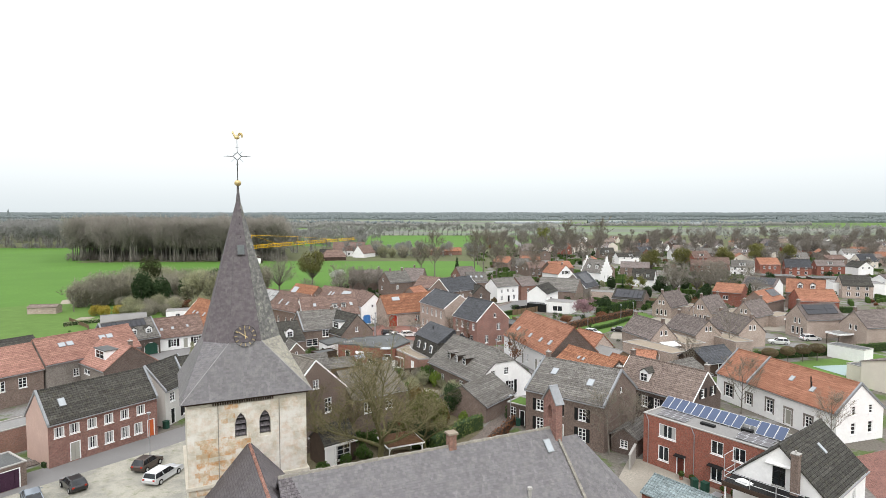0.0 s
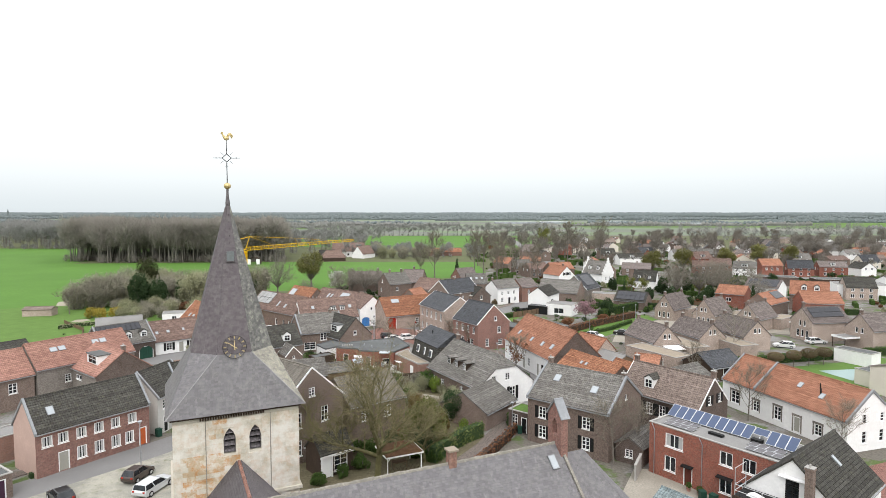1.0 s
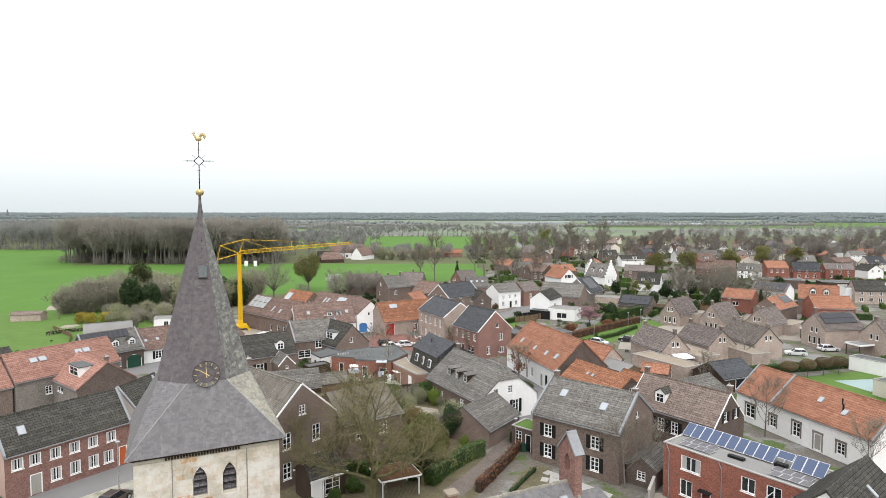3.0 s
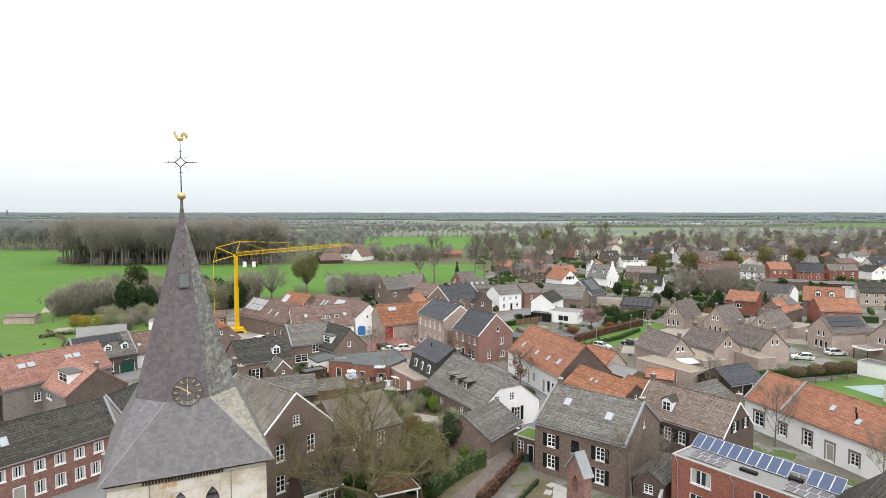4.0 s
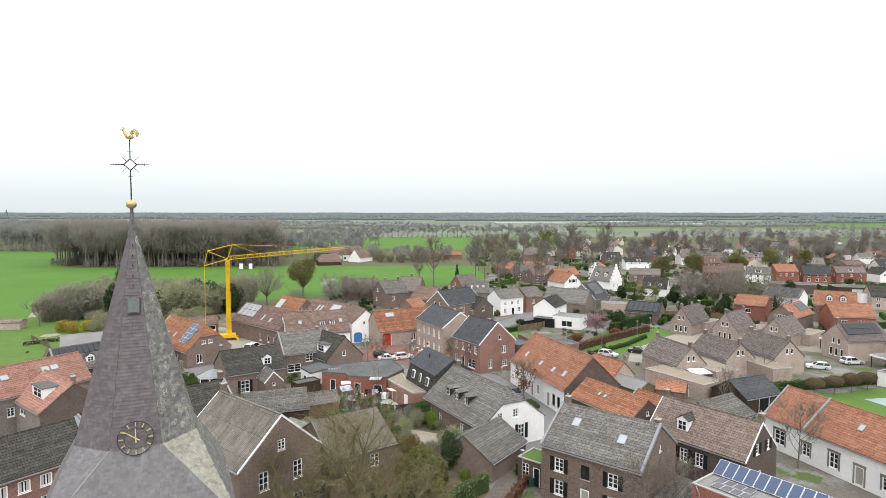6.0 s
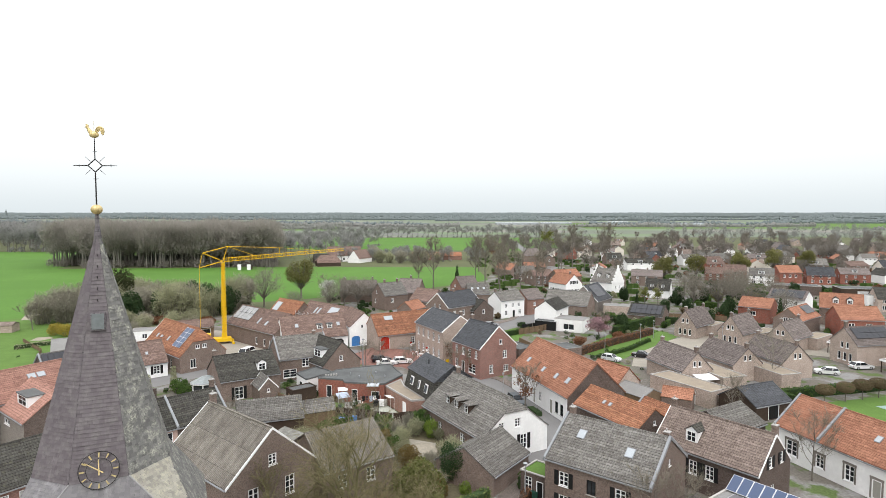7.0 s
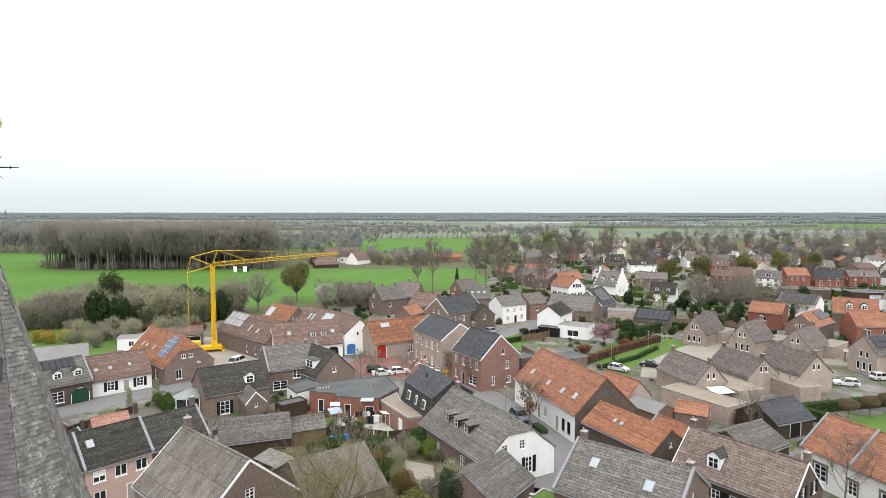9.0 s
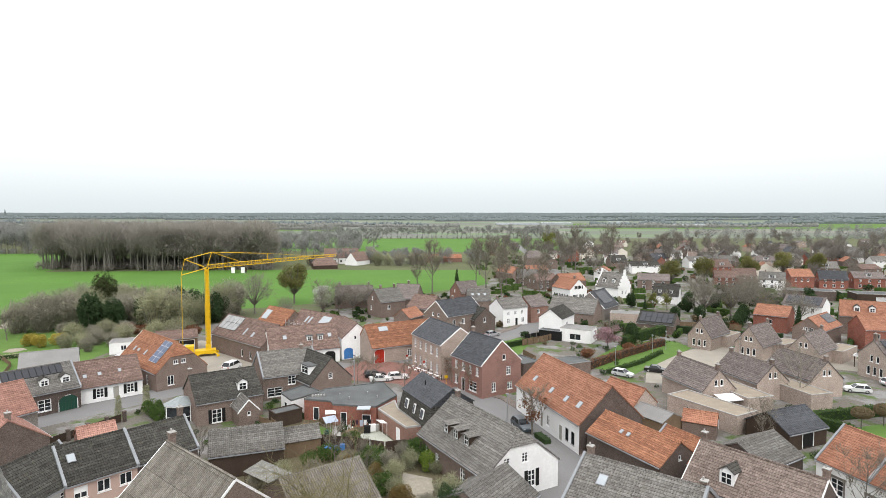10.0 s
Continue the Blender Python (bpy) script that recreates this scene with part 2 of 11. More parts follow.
M["gravel"] = plain("gravel", (0.34, 0.31, 0.26), 0.95, grain=5, var=0.3, stain=0.22)
M["field"] = plain("winter_wheat", (0.092, 0.19, 0.036), 0.9, grain=0.8, var=0.22, stain=0.03)
M["lawn"] = plain("lawn", (0.11, 0.19, 0.045), 0.9, grain=4.0, var=0.3, stain=0.3)
M["rough_grass"] = plain("rough_grass", (0.125, 0.135, 0.07), 0.95, grain=1.5, var=0.35, stain=0.05)


def farmland(name):
    """Far fields: long parcels of grass, stubble and bare soil, with soft mottling."""
    m, nt, bsdf = shader(name)
    co = coords(nt, False)
    mp = node(nt, "ShaderNodeMapping")
    mp.inputs["Scale"].default_value = (0.0042, 0.0105, 1.0)
    nt.links.new(co, mp.inputs["Vector"])
    vo = node(nt, "ShaderNodeTexVoronoi", Scale=1.0, Randomness=0.8)
    nt.links.new(mp.outputs[0], vo.inputs["Vector"])
    sp = nt.nodes.new("ShaderNodeSeparateColor")
    nt.links.new(vo.outputs["Color"], sp.inputs[0])
    rp = nt.nodes.new("ShaderNodeValToRGB")
    rp.color_ramp.interpolation = "CONSTANT"
    # parcel colours are greyed and lightened to paint in the distance haze
    rp.color_ramp.elements[0].color = (0.15, 0.165, 0.13, 1)
    rp.color_ramp.elements[1].position, rp.color_ramp.elements[1].color = 0.85, (0.21, 0.2, 0.175, 1)
    for q, c in ((0.28, (0.155, 0.2, 0.12, 1)), (0.5, (0.16, 0.162, 0.145, 1)), (0.66, (0.165, 0.195, 0.14, 1))):
        rp.color_ramp.elements.new(q).color = c
    nt.links.new(sp.outputs[0], rp.inputs[0])
    n1 = noisy(nt, co, 0.02, 5.0)
    c = mixed(nt, "MULTIPLY", ranged(nt, n1, 0.35, 0.7, 0.0, 0.5), rp.outputs[0], (0.75, 0.77, 0.75))
    finish(nt, bsdf, c, 0.95)
    return m


M["far_land"] = farmland("far_farmland")
M["soil"] = plain("soil", (0.095, 0.075, 0.052), 0.95, grain=3, var=0.35)
M["stone"] = plain("marl_stone", (0.55, 0.51, 0.43), 0.9, grain=5, var=0.18, stain=0.8)
M["bark"] = plain("bark", (0.19, 0.17, 0.145), 0.95, grain=9, var=0.35)
M["twig"] = leafy("twigs", (0.18, 0.158, 0.125), (0.26, 0.232, 0.19))
M["twig_wood"] = leafy("woodland_twigs", (0.24, 0.22, 0.195), (0.31, 0.285, 0.255), 0.55)
M["twig_pale"] = leafy("pale_twigs", (0.2, 0.178, 0.148), (0.28, 0.255, 0.215), 0.5)
M["twig_estate"] = leafy("estate_twigs", (0.155, 0.138, 0.12), (0.2, 0.18, 0.158), 0.45)
# paler and greyer than near twigs: haze painted into the colour
M["twig_far_haze"] = leafy("distant_twigs", (0.26, 0.255, 0.245), (0.3, 0.295, 0.285), 0.5)
# distance haze is put into this blue-grey base colour
M["horizon_haze"] = leafy("horizon_woods", (0.15, 0.172, 0.175), (0.17, 0.192, 0.195), 0.0)
M["bud_green"] = leafy("fresh_buds", (0.15, 0.16, 0.05), (0.24, 0.25, 0.08))
M["bud_rust"] = leafy("rusty_leaves", (0.14, 0.105, 0.065), (0.2, 0.155, 0.095))
M["bud_olive"] = leafy("olive_buds", (0.14, 0.14, 0.05), (0.22, 0.21, 0.085))
M["twig_moss"] = leafy("mossy_twigs", (0.15, 0.125, 0.07), (0.25, 0.215, 0.125), 0.3)
M["bark_pale"] = plain("pale_bark", (0.27, 0.245, 0.2), 0.95, grain=6, var=0.3)
M["bark_moss"] = plain("mossy_bark", (0.17, 0.157, 0.078), 0.95, grain=3, var=0.5)
M["bark_wood"] = plain("woodland_bark", (0.185, 0.17, 0.15), 0.95, grain=2, var=0.3)
M["leaf_dark"] = leafy("evergreen_leaves", (0.03, 0.055, 0.025), (0.068, 0.1, 0.045))
M["pine_needles"] = leafy("pine_needles", (0.05, 0.06, 0.028), (0.09, 0.095, 0.045))
M["leaf_mid"] = leafy("hedge_leaves", (0.05, 0.09, 0.025), (0.1, 0.15, 0.045))
M["leaf_lime"] = leafy("lime_leaves", (0.12, 0.17, 0.03), (0.2, 0.27, 0.06))
M["leaf_beech"] = leafy("beech_leaves", (0.16, 0.075, 0.045), (0.24, 0.12, 0.07))
M["blossom_pink"] = leafy("pink_blossom", (0.33, 0.19, 0.215), (0.48, 0.32, 0.345))
M["blossom_white"] = leafy("white_blossom", (0.5, 0.5, 0.45), (0.68, 0.67, 0.62))
M["forsythia"] = leafy("forsythia_flowers", (0.34, 0.27, 0.05), (0.46, 0.37, 0.09))
M["olive"] = leafy("olive_scrub", (0.27, 0.27, 0.165), (0.37, 0.365, 0.24))
M["twig_scrub"] = leafy("scrub_twigs", (0.26, 0.24, 0.19), (0.36, 0.335, 0.27), 0.4)
M["litter"] = plain("mossy_garden_floor", (0.165, 0.145, 0.09), 0.95, grain=3.5, var=0.5, stain=0.5)
M["rust_sheet"] = plain("rusty_roof_sheet", (0.14, 0.078, 0.042), 0.7, 0.2, grain=4, var=0.5, stain=1.2)
M["dead_leaf"] = leafy("dead_leaves", (0.13, 0.085, 0.035), (0.2, 0.15, 0.06))
M["cloth_blue"] = plain("faded_blue_cloth", (0.42, 0.47, 0.56), 0.9, var=0.12)
M["pink_render"] = plain("pink_render", (0.5, 0.36, 0.305), 0.85, var=0.15)
M["pale_render"] = plain("pale_render", (0.55, 0.54, 0.51), 0.85, var=0.12)
M["solar_grey"] = plain("solar_cell_grey", (0.1, 0.092, 0.096), 0.4, var=0.12)
M["leaf_olive"] = leafy("olive_foliage", (0.085, 0.105, 0.03), (0.2, 0.2, 0.075), 0.3)
M["leaf_ivy"] = leafy("ivy_leaves", (0.085, 0.125, 0.04), (0.18, 0.21, 0.08), 0.25)
M["door_brown"] = plain("brown_door_paint", (0.11, 0.035, 0.025), 0.5, var=0.2)
M["gold_dull"] = plain("weathered_gilding", (0.46, 0.37, 0.18), 0.55, var=0.3)
M["patio"] = plain("pale_patio_concrete", (0.47, 0.49, 0.42), 0.9, var=0.2)
M["sand"] = plain("sandy_gravel", (0.37, 0.33, 0.265), 0.95, grain=7, var=0.4, stain=1.4)
M["tyre"] = plain("tyre_rubber", (0.02, 0.02, 0.02), 0.85)
M["plastic_blue"] = plain("blue_plastic", (0.05, 0.2, 0.5), 0.4)
M["glass_roof"] = plain("dull_glass_roof", (0.27, 0.3, 0.3), 0.4, var=0.3, grain=3)
M["dirty_sheet"] = plain("dirty_roof_sheet", (0.27, 0.265, 0.235), 0.8, var=0.6, grain=5, stain=1.6)
M["bare_sheet"] = plain("pale_roof_underlay", (0.38, 0.385, 0.38), 0.7, var=0.4, grain=2, stain=0.9)
M["pool"] = plain("pool_cover", (0.24, 0.34, 0.33), 0.35, var=0.1)


def yards(name):
    """Worn ground between houses: paving, earth and thin grass in patches."""
    m, nt, bsdf = shader(name)
    co = coords(nt, False)
    n1, n2, n3 = noisy(nt, co, 0.11, 5.0), noisy(nt, co, 0.23, 4.0), noisy(nt, co, 3.0, 4.0)
    c = mixed(nt, "MIX", ranged(nt, n1, 0.42, 0.5), (0.25, 0.245, 0.238), (0.165, 0.15, 0.13))
    c = mixed(nt, "MIX", ranged(nt, n2, 0.52, 0.6), c, (0.10, 0.14, 0.05))
    c = mixed(nt, "MULTIPLY", ranged(nt, n3, 0.35, 0.7, 0.0, 0.7), c, (0.5, 0.48, 0.45))
    finish(nt, bsdf, c, 0.95, n3, 0.4, 0.05)
    return m


M["yards"] = yards("worn_yards")


def worn_gravel(name):
    """A trodden gravel square: pale stone, mossy patches and wheel-worn grey."""
    m, nt, bsdf = shader(name)
    co = coords(nt, False)
    n1, n2, n3 = noisy(nt, co, 0.3, 6.0, 0.7), noisy(nt, co, 0.75, 6.0, 0.75), noisy(nt, co, 7.0, 4.0)
    c = mixed(nt, "MIX", ranged(nt, n1, 0.42, 0.6), (0.36, 0.345, 0.29), (0.25, 0.245, 0.215))
    c = mixed(nt, "MIX", ranged(nt, n2, 0.54, 0.66, 0.0, 0.8), c, (0.19, 0.2, 0.125))
    c = mixed(nt, "MULTIPLY", ranged(nt, n3, 0.4, 0.7, 0.0, 0.6), c, (0.62, 0.6, 0.57))
    finish(nt, bsdf, c, 0.95, n3, 0.5, 0.05)
    return m


M["square_gravel"] = worn_gravel("worn_gravel")

# ---- mesh building ----
class Shape:
    """Faces gathered into one mesh, with texture coordinates in metres."""

    def __init__(self):
        self.v, self.f, self.uv, self.mi = [], [], [], []

    def face(self, pts, mi=0, along=None, origin=None):
        pts = [Vector(p) for p in pts]
        n = Vector((0, 0, 0))
        for i in range(len(pts)):
            a, b = pts[i], pts[(i + 1) % len(pts)]
            n += a.cross(b)
        n.normalize()
        u = Vector(along) if along else pts[1] - pts[0]
        u = (u - n * u.dot(n)).normalized()
        w = n.cross(u)
        o = Vector(origin) if origin else Vector((0, 0, 0))
        k = len(self.v)
        self.v += [tuple(p) for p in pts]
        self.f.append(tuple(range(k, k + len(pts))))
        self.uv += [((p - o).dot(u), (p - o).dot(w)) for p in pts]
        self.mi.append(mi)

    def prism(self, bottom, top, mi=0, caps=True):
        n = len(bottom)
        for i in range(n):
            j = (i + 1) % n
            self.face([bottom[i], bottom[j], top[j], top[i]], mi)
        if caps:
            self.face(list(reversed(bottom)), mi)
            self.face(top, mi)

    def box(self, x0, y0, z0, x1, y1, z1, mi=0, m=None):
        b = [(x0, y0, z0), (x1, y0, z0), (x1, y1, z0), (x0, y1, z0)]
        t = [(x, y, z1) for x, y, _ in b]
        if m is not None:
            b, t = [m @ Vector(p) for p in b], [m @ Vector(p) for p in t]
        self.prism(b, t, mi)

    def slab(self, pts, thick, mi=0, along=None):
        """A plate of that thickness under the polygon pts (its upper side)."""
        pts = [Vector(p) for p in pts]
        n = (pts[1] - pts[0]).cross(pts[2] - pts[0]).normalized()
        low = [p - n * thick for p in pts]
        self.face(pts, mi, along)
        self.face(list(reversed(low)), mi, along)
        for i in range(len(pts)):
            j = (i + 1) % len(pts)
            self.face([low[i], low[j], pts[j], pts[i]], mi)

    def tube(self, a, b, r0, r1, sides=6, mi=0, caps=True):
        a, b = Vector(a), Vector(b)
        d = (b - a).normalized()
        x = d.orthogonal().normalized()
        y = d.cross(x)
        ring = [(math.cos(2 * math.pi * i / sides), math.sin(2 * math.pi * i / sides)) for i in range(sides)]
        lo = [a + (x * c + y * s) * r0 for c, s in ring]
        hi = [b + (x * c + y * s) * r1 for c, s in ring]
        self.prism(lo, hi, mi, caps)

    def ball(self, c, rx, ry, rz, seg=10, rings=6, mi=0):
        c = Vector(c)
        P = lambda i, j: c + Vector((rx * math.sin(math.pi * i / rings) * math.cos(2 * math.pi * j / seg), ry * math.sin(math.pi * i / rings) * math.sin(2 * math.pi * j / seg), rz * math.cos(math.pi * i / rings)))
        for i in range(rings):
            for j in range(seg):
                q = [P(i, j), P(i + 1, j), P(i + 1, j + 1), P(i, j + 1)]
                if i == 0:
                    q = [q[0], q[1], q[2]]
                elif i == rings - 1:
                    q = [q[0], q[1], q[3]]
                self.face(q, mi)

    def mesh(self, name, mats, weld=True):
        me = bpy.data.meshes.new(name)
        if weld and len(self.v) < 4000:
            seen, where, verts = {}, [], []
            for p in self.v:
                key = (round(p[0], 4), round(p[1], 4), round(p[2], 4))
                if key not in seen:
                    seen[key] = len(verts)
                    verts.append(p)
                where.append(seen[key])
            faces = [tuple(where[i] for i in f) for f in self.f]
            if all(len(set(f)) == len(f) for f in faces):
                self.v, self.f = verts, faces
        me.from_pydata(self.v, [], self.f)
        lay = me.uv_layers.new(name="metres")
        lay.data.foreach_set("uv", np.array(self.uv, dtype=np.float32).ravel())
        for m in mats if isinstance(mats, (list, tuple)) else [mats]:
            me.materials.append(m)
        me.polygons.foreach_set("material_index", self.mi)
        me.update()
        return me


def part(name, shape, mats, parent, label=""):
    ob = new(name, shape.mesh(name, mats))
    ob.parent = parent
    return tagged(ob, label)


def thing(name, m, label, category, group="", kind=""):
    """An Empty at the base of a thing, at the pose m."""
    ob = new(name)
    ob.empty_display_size = 0.3
    ob.matrix_world = m
    return tagged(ob, label, category, group, kind)


def single(name, shape, mats, m, label, category, group="", kind=""):
    ob = new(name, shape.mesh(name, mats))
    ob.matrix_world = m
    return tagged(ob, label, category, group, kind)


# ---- houses ----


def facade_frame(side, L, W):
    """Origin, along and outward direction of a side, seen from outside."""
    if side == "F":
        return Vector((-L / 2, -W / 2, 0)), Vector((1, 0, 0)), Vector((0, -1, 0)), L
    if side == "B":
        return Vector((L / 2, W / 2, 0)), Vector((-1, 0, 0)), Vector((0, 1, 0)), L
    if side == "R":
        return Vector((L / 2, -W / 2, 0)), Vector((0, 1, 0)), Vector((1, 0, 0)), W
    return Vector((-L / 2, W / 2, 0)), Vector((0, -1, 0)), Vector((-1, 0, 0)), W


def clipped(poly, keep):
    """The part of a polygon of (u, z) where keep(u, z) >= 0 (keep is linear)."""
    res = []
    for i in range(len(poly)):
        a, b = poly[i], poly[(i + 1) % len(poly)]
        ka, kb = keep(*a), keep(*b)
        if ka >= 0:
            res.append(a)
        if (ka >= 0) != (kb >= 0):
            s = ka / (ka - kb)
            res.append((a[0] + (b[0] - a[0]) * s, a[1] + (b[1] - a[1]) * s))
    return res


def wall_face(shape, o, u, n, width, limits, top, holes, depth=0.14, mi=0):
    """A wall with openings: limits are linear functions of (u, z) that stay >= 0 inside it."""
    us = sorted({0.0, width, *(c for h in holes for c in (h[0] - h[2] / 2, h[0] + h[2] / 2))})
    zs = sorted({0.0, top, *(c for h in holes for c in (h[1], h[1] + h[3]))})
    up = Vector((0, 0, 1))
    for i in range(len(us) - 1):
        for j in range(len(zs) - 1):
            cu, cz = (us[i] + us[i + 1]) / 2, (zs[j] + zs[j + 1]) / 2
            if any(abs(cu - h[0]) < h[2] / 2 and h[1] < cz < h[1] + h[3] for h in holes):
                continue
            poly = [(us[i], zs[j]), (us[i + 1], zs[j]), (us[i + 1], zs[j + 1]), (us[i], zs[j + 1])]
            for lim in limits:
                poly = clipped(poly, lim) if poly else poly
            if len(poly) >= 3:
                shape.face([o + u * a + up * z for a, z in poly], mi, along=u)
    for cu, z0, w, h in (q[:4] for q in holes):
        c = [(cu - w / 2, z0), (cu + w / 2, z0), (cu + w / 2, z0 + h), (cu - w / 2, z0 + h)]
        front = [o + u * a + up * z for a, z in c]
        for k in range(4):
            a, b = front[k], front[(k + 1) % 4]
            shape.face([a, b, b - n * depth, a - n * depth], mi)


def bar(shape, o, u, n, a0, z0, a1, z1, d0, d1, mi=0):
    """A box on a wall, from a0 to a1 along it, z0 to z1 up, d0 to d1 outward."""
    up = Vector((0, 0, 1))
    P = lambda a, z, d: o + u * a + up * z + n * d
    b = [P(a0, z0, d1), P(a1, z0, d1), P(a1, z0, d0), P(a0, z0, d0)]
    t = [P(a0, z1, d1), P(a1, z1, d1), P(a1, z1, d0), P(a0, z1, d0)]
    shape.prism(b, t, mi)


def window(parent, o, u, n, cu, z0, w, h, opts=""):
    """A framed window in its opening: opts d door, s shutters, x cross bars, g garage door, b blind; a letter p, o, r, k colours a door."""
    fr = Shape()
    t = 0.095
    a0, a1, z1 = cu - w / 2, cu + w / 2, z0 + h
    deep0, deep1 = -0.12, -0.05
    if "g" in opts or "d" in opts:
        colour = {"p": "plum_paint", "o": "orange_paint", "r": "red_paint", "k": "black_paint", "n": "green_paint", "u": "plastic_blue", "m": "door_brown"}
        cm = next((M[v] for k, v in colour.items() if k in opts), M["door_grey"])
        bar(fr, o, u, n, a0, z0, a0 + t, z1, -0.14, 0.02, 0)
        bar(fr, o, u, n, a1 - t, z0, a1, z1, -0.14, 0.02, 0)
        bar(fr, o, u, n, a0 + t, z1 - t, a1 - t, z1, -0.14, 0.02, 0)
        frame_ob = part("garage_door" if "g" in opts else "door", fr, M["frame_white"], parent)
        leaf = Shape()
        k = max(2, int(w / 0.45))
        for i in range(k):
            c0, c1 = a0 + t + (w - 2 * t) * i / k, a0 + t + (w - 2 * t) * (i + 1) / k
            bar(leaf, o, u, n, c0 + 0.01, z0 + 0.02, c1 - 0.01, z1 - t, -0.12, -0.06)
        part("door_leaf", leaf, cm, frame_ob)
        arch = {"A": "white", "B": "brick_pale", "D": "brick_dark"}
        for key, mat in arch.items():
            if key in opts:
                # corner stones that round the head of the opening
                for sd in (-1, 1):
                    sp = Shape()
                    rim = [(cu + sd * w / 2, z1 + 0.02)] + [(cu + sd * w / 2 * math.sin(q * 0.1963), z1 - 0.42 * w + 0.42 * w * math.cos(q * 0.1963)) for q in range(9)]
                    up = Vector((0, 0, 1))
                    front = [o + u * q[0] + up * q[1] + n * 0.024 for q in rim]
                    back = [p - n * 0.16 for p in front]
                    sp.prism(back, front) if sd > 0 else sp.prism(front, back)
                    part("arch_stone", sp, M[mat], frame_ob)
        return
    bar(fr, o, u, n, a0, z0, a0 + t, z1, deep0, deep1)
    bar(fr, o, u, n, a1 - t, z0, a1, z1, deep0, deep1)
    bar(fr, o, u, n, a0 + t, z0, a1 - t, z0 + t, deep0, deep1)
    bar(fr, o, u, n, a0 + t, z1 - t, a1 - t, z1, deep0, deep1)
    if w > 0.8:
        bar(fr, o, u, n, cu - t / 2, z0 + t, cu + t / 2, z1 - t, deep0, deep1 - 0.004)
    if "x" in opts:
        for f in (0.36, 0.68):
            bar(fr, o, u, n, a0 + t, z0 + h * f - 0.025, a1 - t, z0 + h * f + 0.025, deep0, deep1 - 0.008)
    ob = part("window", fr, M["black_paint"] if "k" in opts else M["frame_white"], parent)
    pane = Shape()
    bar(pane, o, u, n, a0 + 0.02, z0 + 0.02, a1 - 0.02, z1 - 0.02, -0.138, -0.115)
    part("pane", pane, M["glass"], ob)
    if "c" in opts:
        for e0, e1 in ((a0 + t, a0 + t + w * 0.24), (a1 - t - w * 0.24, a1 - t)):
            cur = Shape()
            k = 5
            front = [o + u * (e0 + (e1 - e0) * i / k) + n * (-0.112 + 0.012 * (i % 2)) + Vector((0, 0, z0 + t)) for i in range(k + 1)]
            ring = front + [front[-1] - n * 0.03, front[0] - n * 0.02]
            cur.prism(ring, [p + Vector((0, 0, h - 2 * t)) for p in ring])
            part("curtain", cur, M["curtain"], ob)
    if "q" in opts:
        return
    sill = Shape()
    bar(sill, o, u, n, a0 - 0.06, z0 - 0.09, a1 + 0.06, z0 - 0.004, -0.05, 0.07)
    part("sill", sill, M["frame_white"] if "k" not in opts else M["concrete"], ob)
    if "b" in opts:
        bl = Shape()
        bar(bl, o, u, n, a0 + t, z0 + h * 0.45, a1 - t, z1 - t, -0.112, -0.1)
        part("blind", bl, M["frame_white"], ob)
    if "s" in opts:
        for s in (-1, 1):
            sh = Shape()
            c0 = cu + s * (w / 2 + 0.28)
            bar(sh, o, u, n, c0 - 0.24, z0 - 0.05, c0 + 0.24, z1 + 0.05, 0.004, 0.05)
            for k in range(4):
                bar(sh, o, u, n, c0 - 0.2, z0 + h * k / 4, c0 + 0.2, z0 + h * k / 4 + 0.1, 0.05, 0.065)
            part("shutter", sh, M["black_paint"], ob)


def chimney(parent, x, y, base, top, w=0.55, wall="brick_brown", name="chimney"):
    s = Shape()
    s.box(x - w / 2, y - w / 2, base, x + w / 2, y + w / 2, top)
    s.box(x - w / 2 - 0.06, y - w / 2 - 0.06, top - 0.18, x + w / 2 + 0.06, y + w / 2 + 0.06, top - 0.08)
    ob = part(name, s, M[wall], parent)
    c = Shape()
    c.box(x - w / 2 - 0.05, y - w / 2 - 0.05, top, x + w / 2 + 0.05, y + w / 2 + 0.05, top + 0.08)
    c.tube((x - w * 0.15, y, top + 0.08), (x - w * 0.15, y, top + 0.35), 0.09, 0.08, 8)
    part("chimney_cap", c, M["concrete"], ob)
    return ob


FOOT, LANES = [], []


def is_free(x, y, gap):
    """True where neither a building nor a road lies within the gap."""
    for cx, cy, a, L, W in FOOT:
        dx, dy = x - cx, y - cy
        if abs(dx) + abs(dy) < L + W + 6 and abs(dx * math.cos(a) + dy * math.sin(a)) < L / 2 + gap and abs(dy * math.cos(a) - dx * math.sin(a)) < W / 2 + gap:
            return False
    for p, q, w in LANES:
        d = q - p
        t = max(0.0, min(1.0, (Vector((x, y)) - p).dot(d) / d.dot(d)))
        if (p + d * t - Vector((x, y))).length < w / 2 + gap:
            return False
    return True


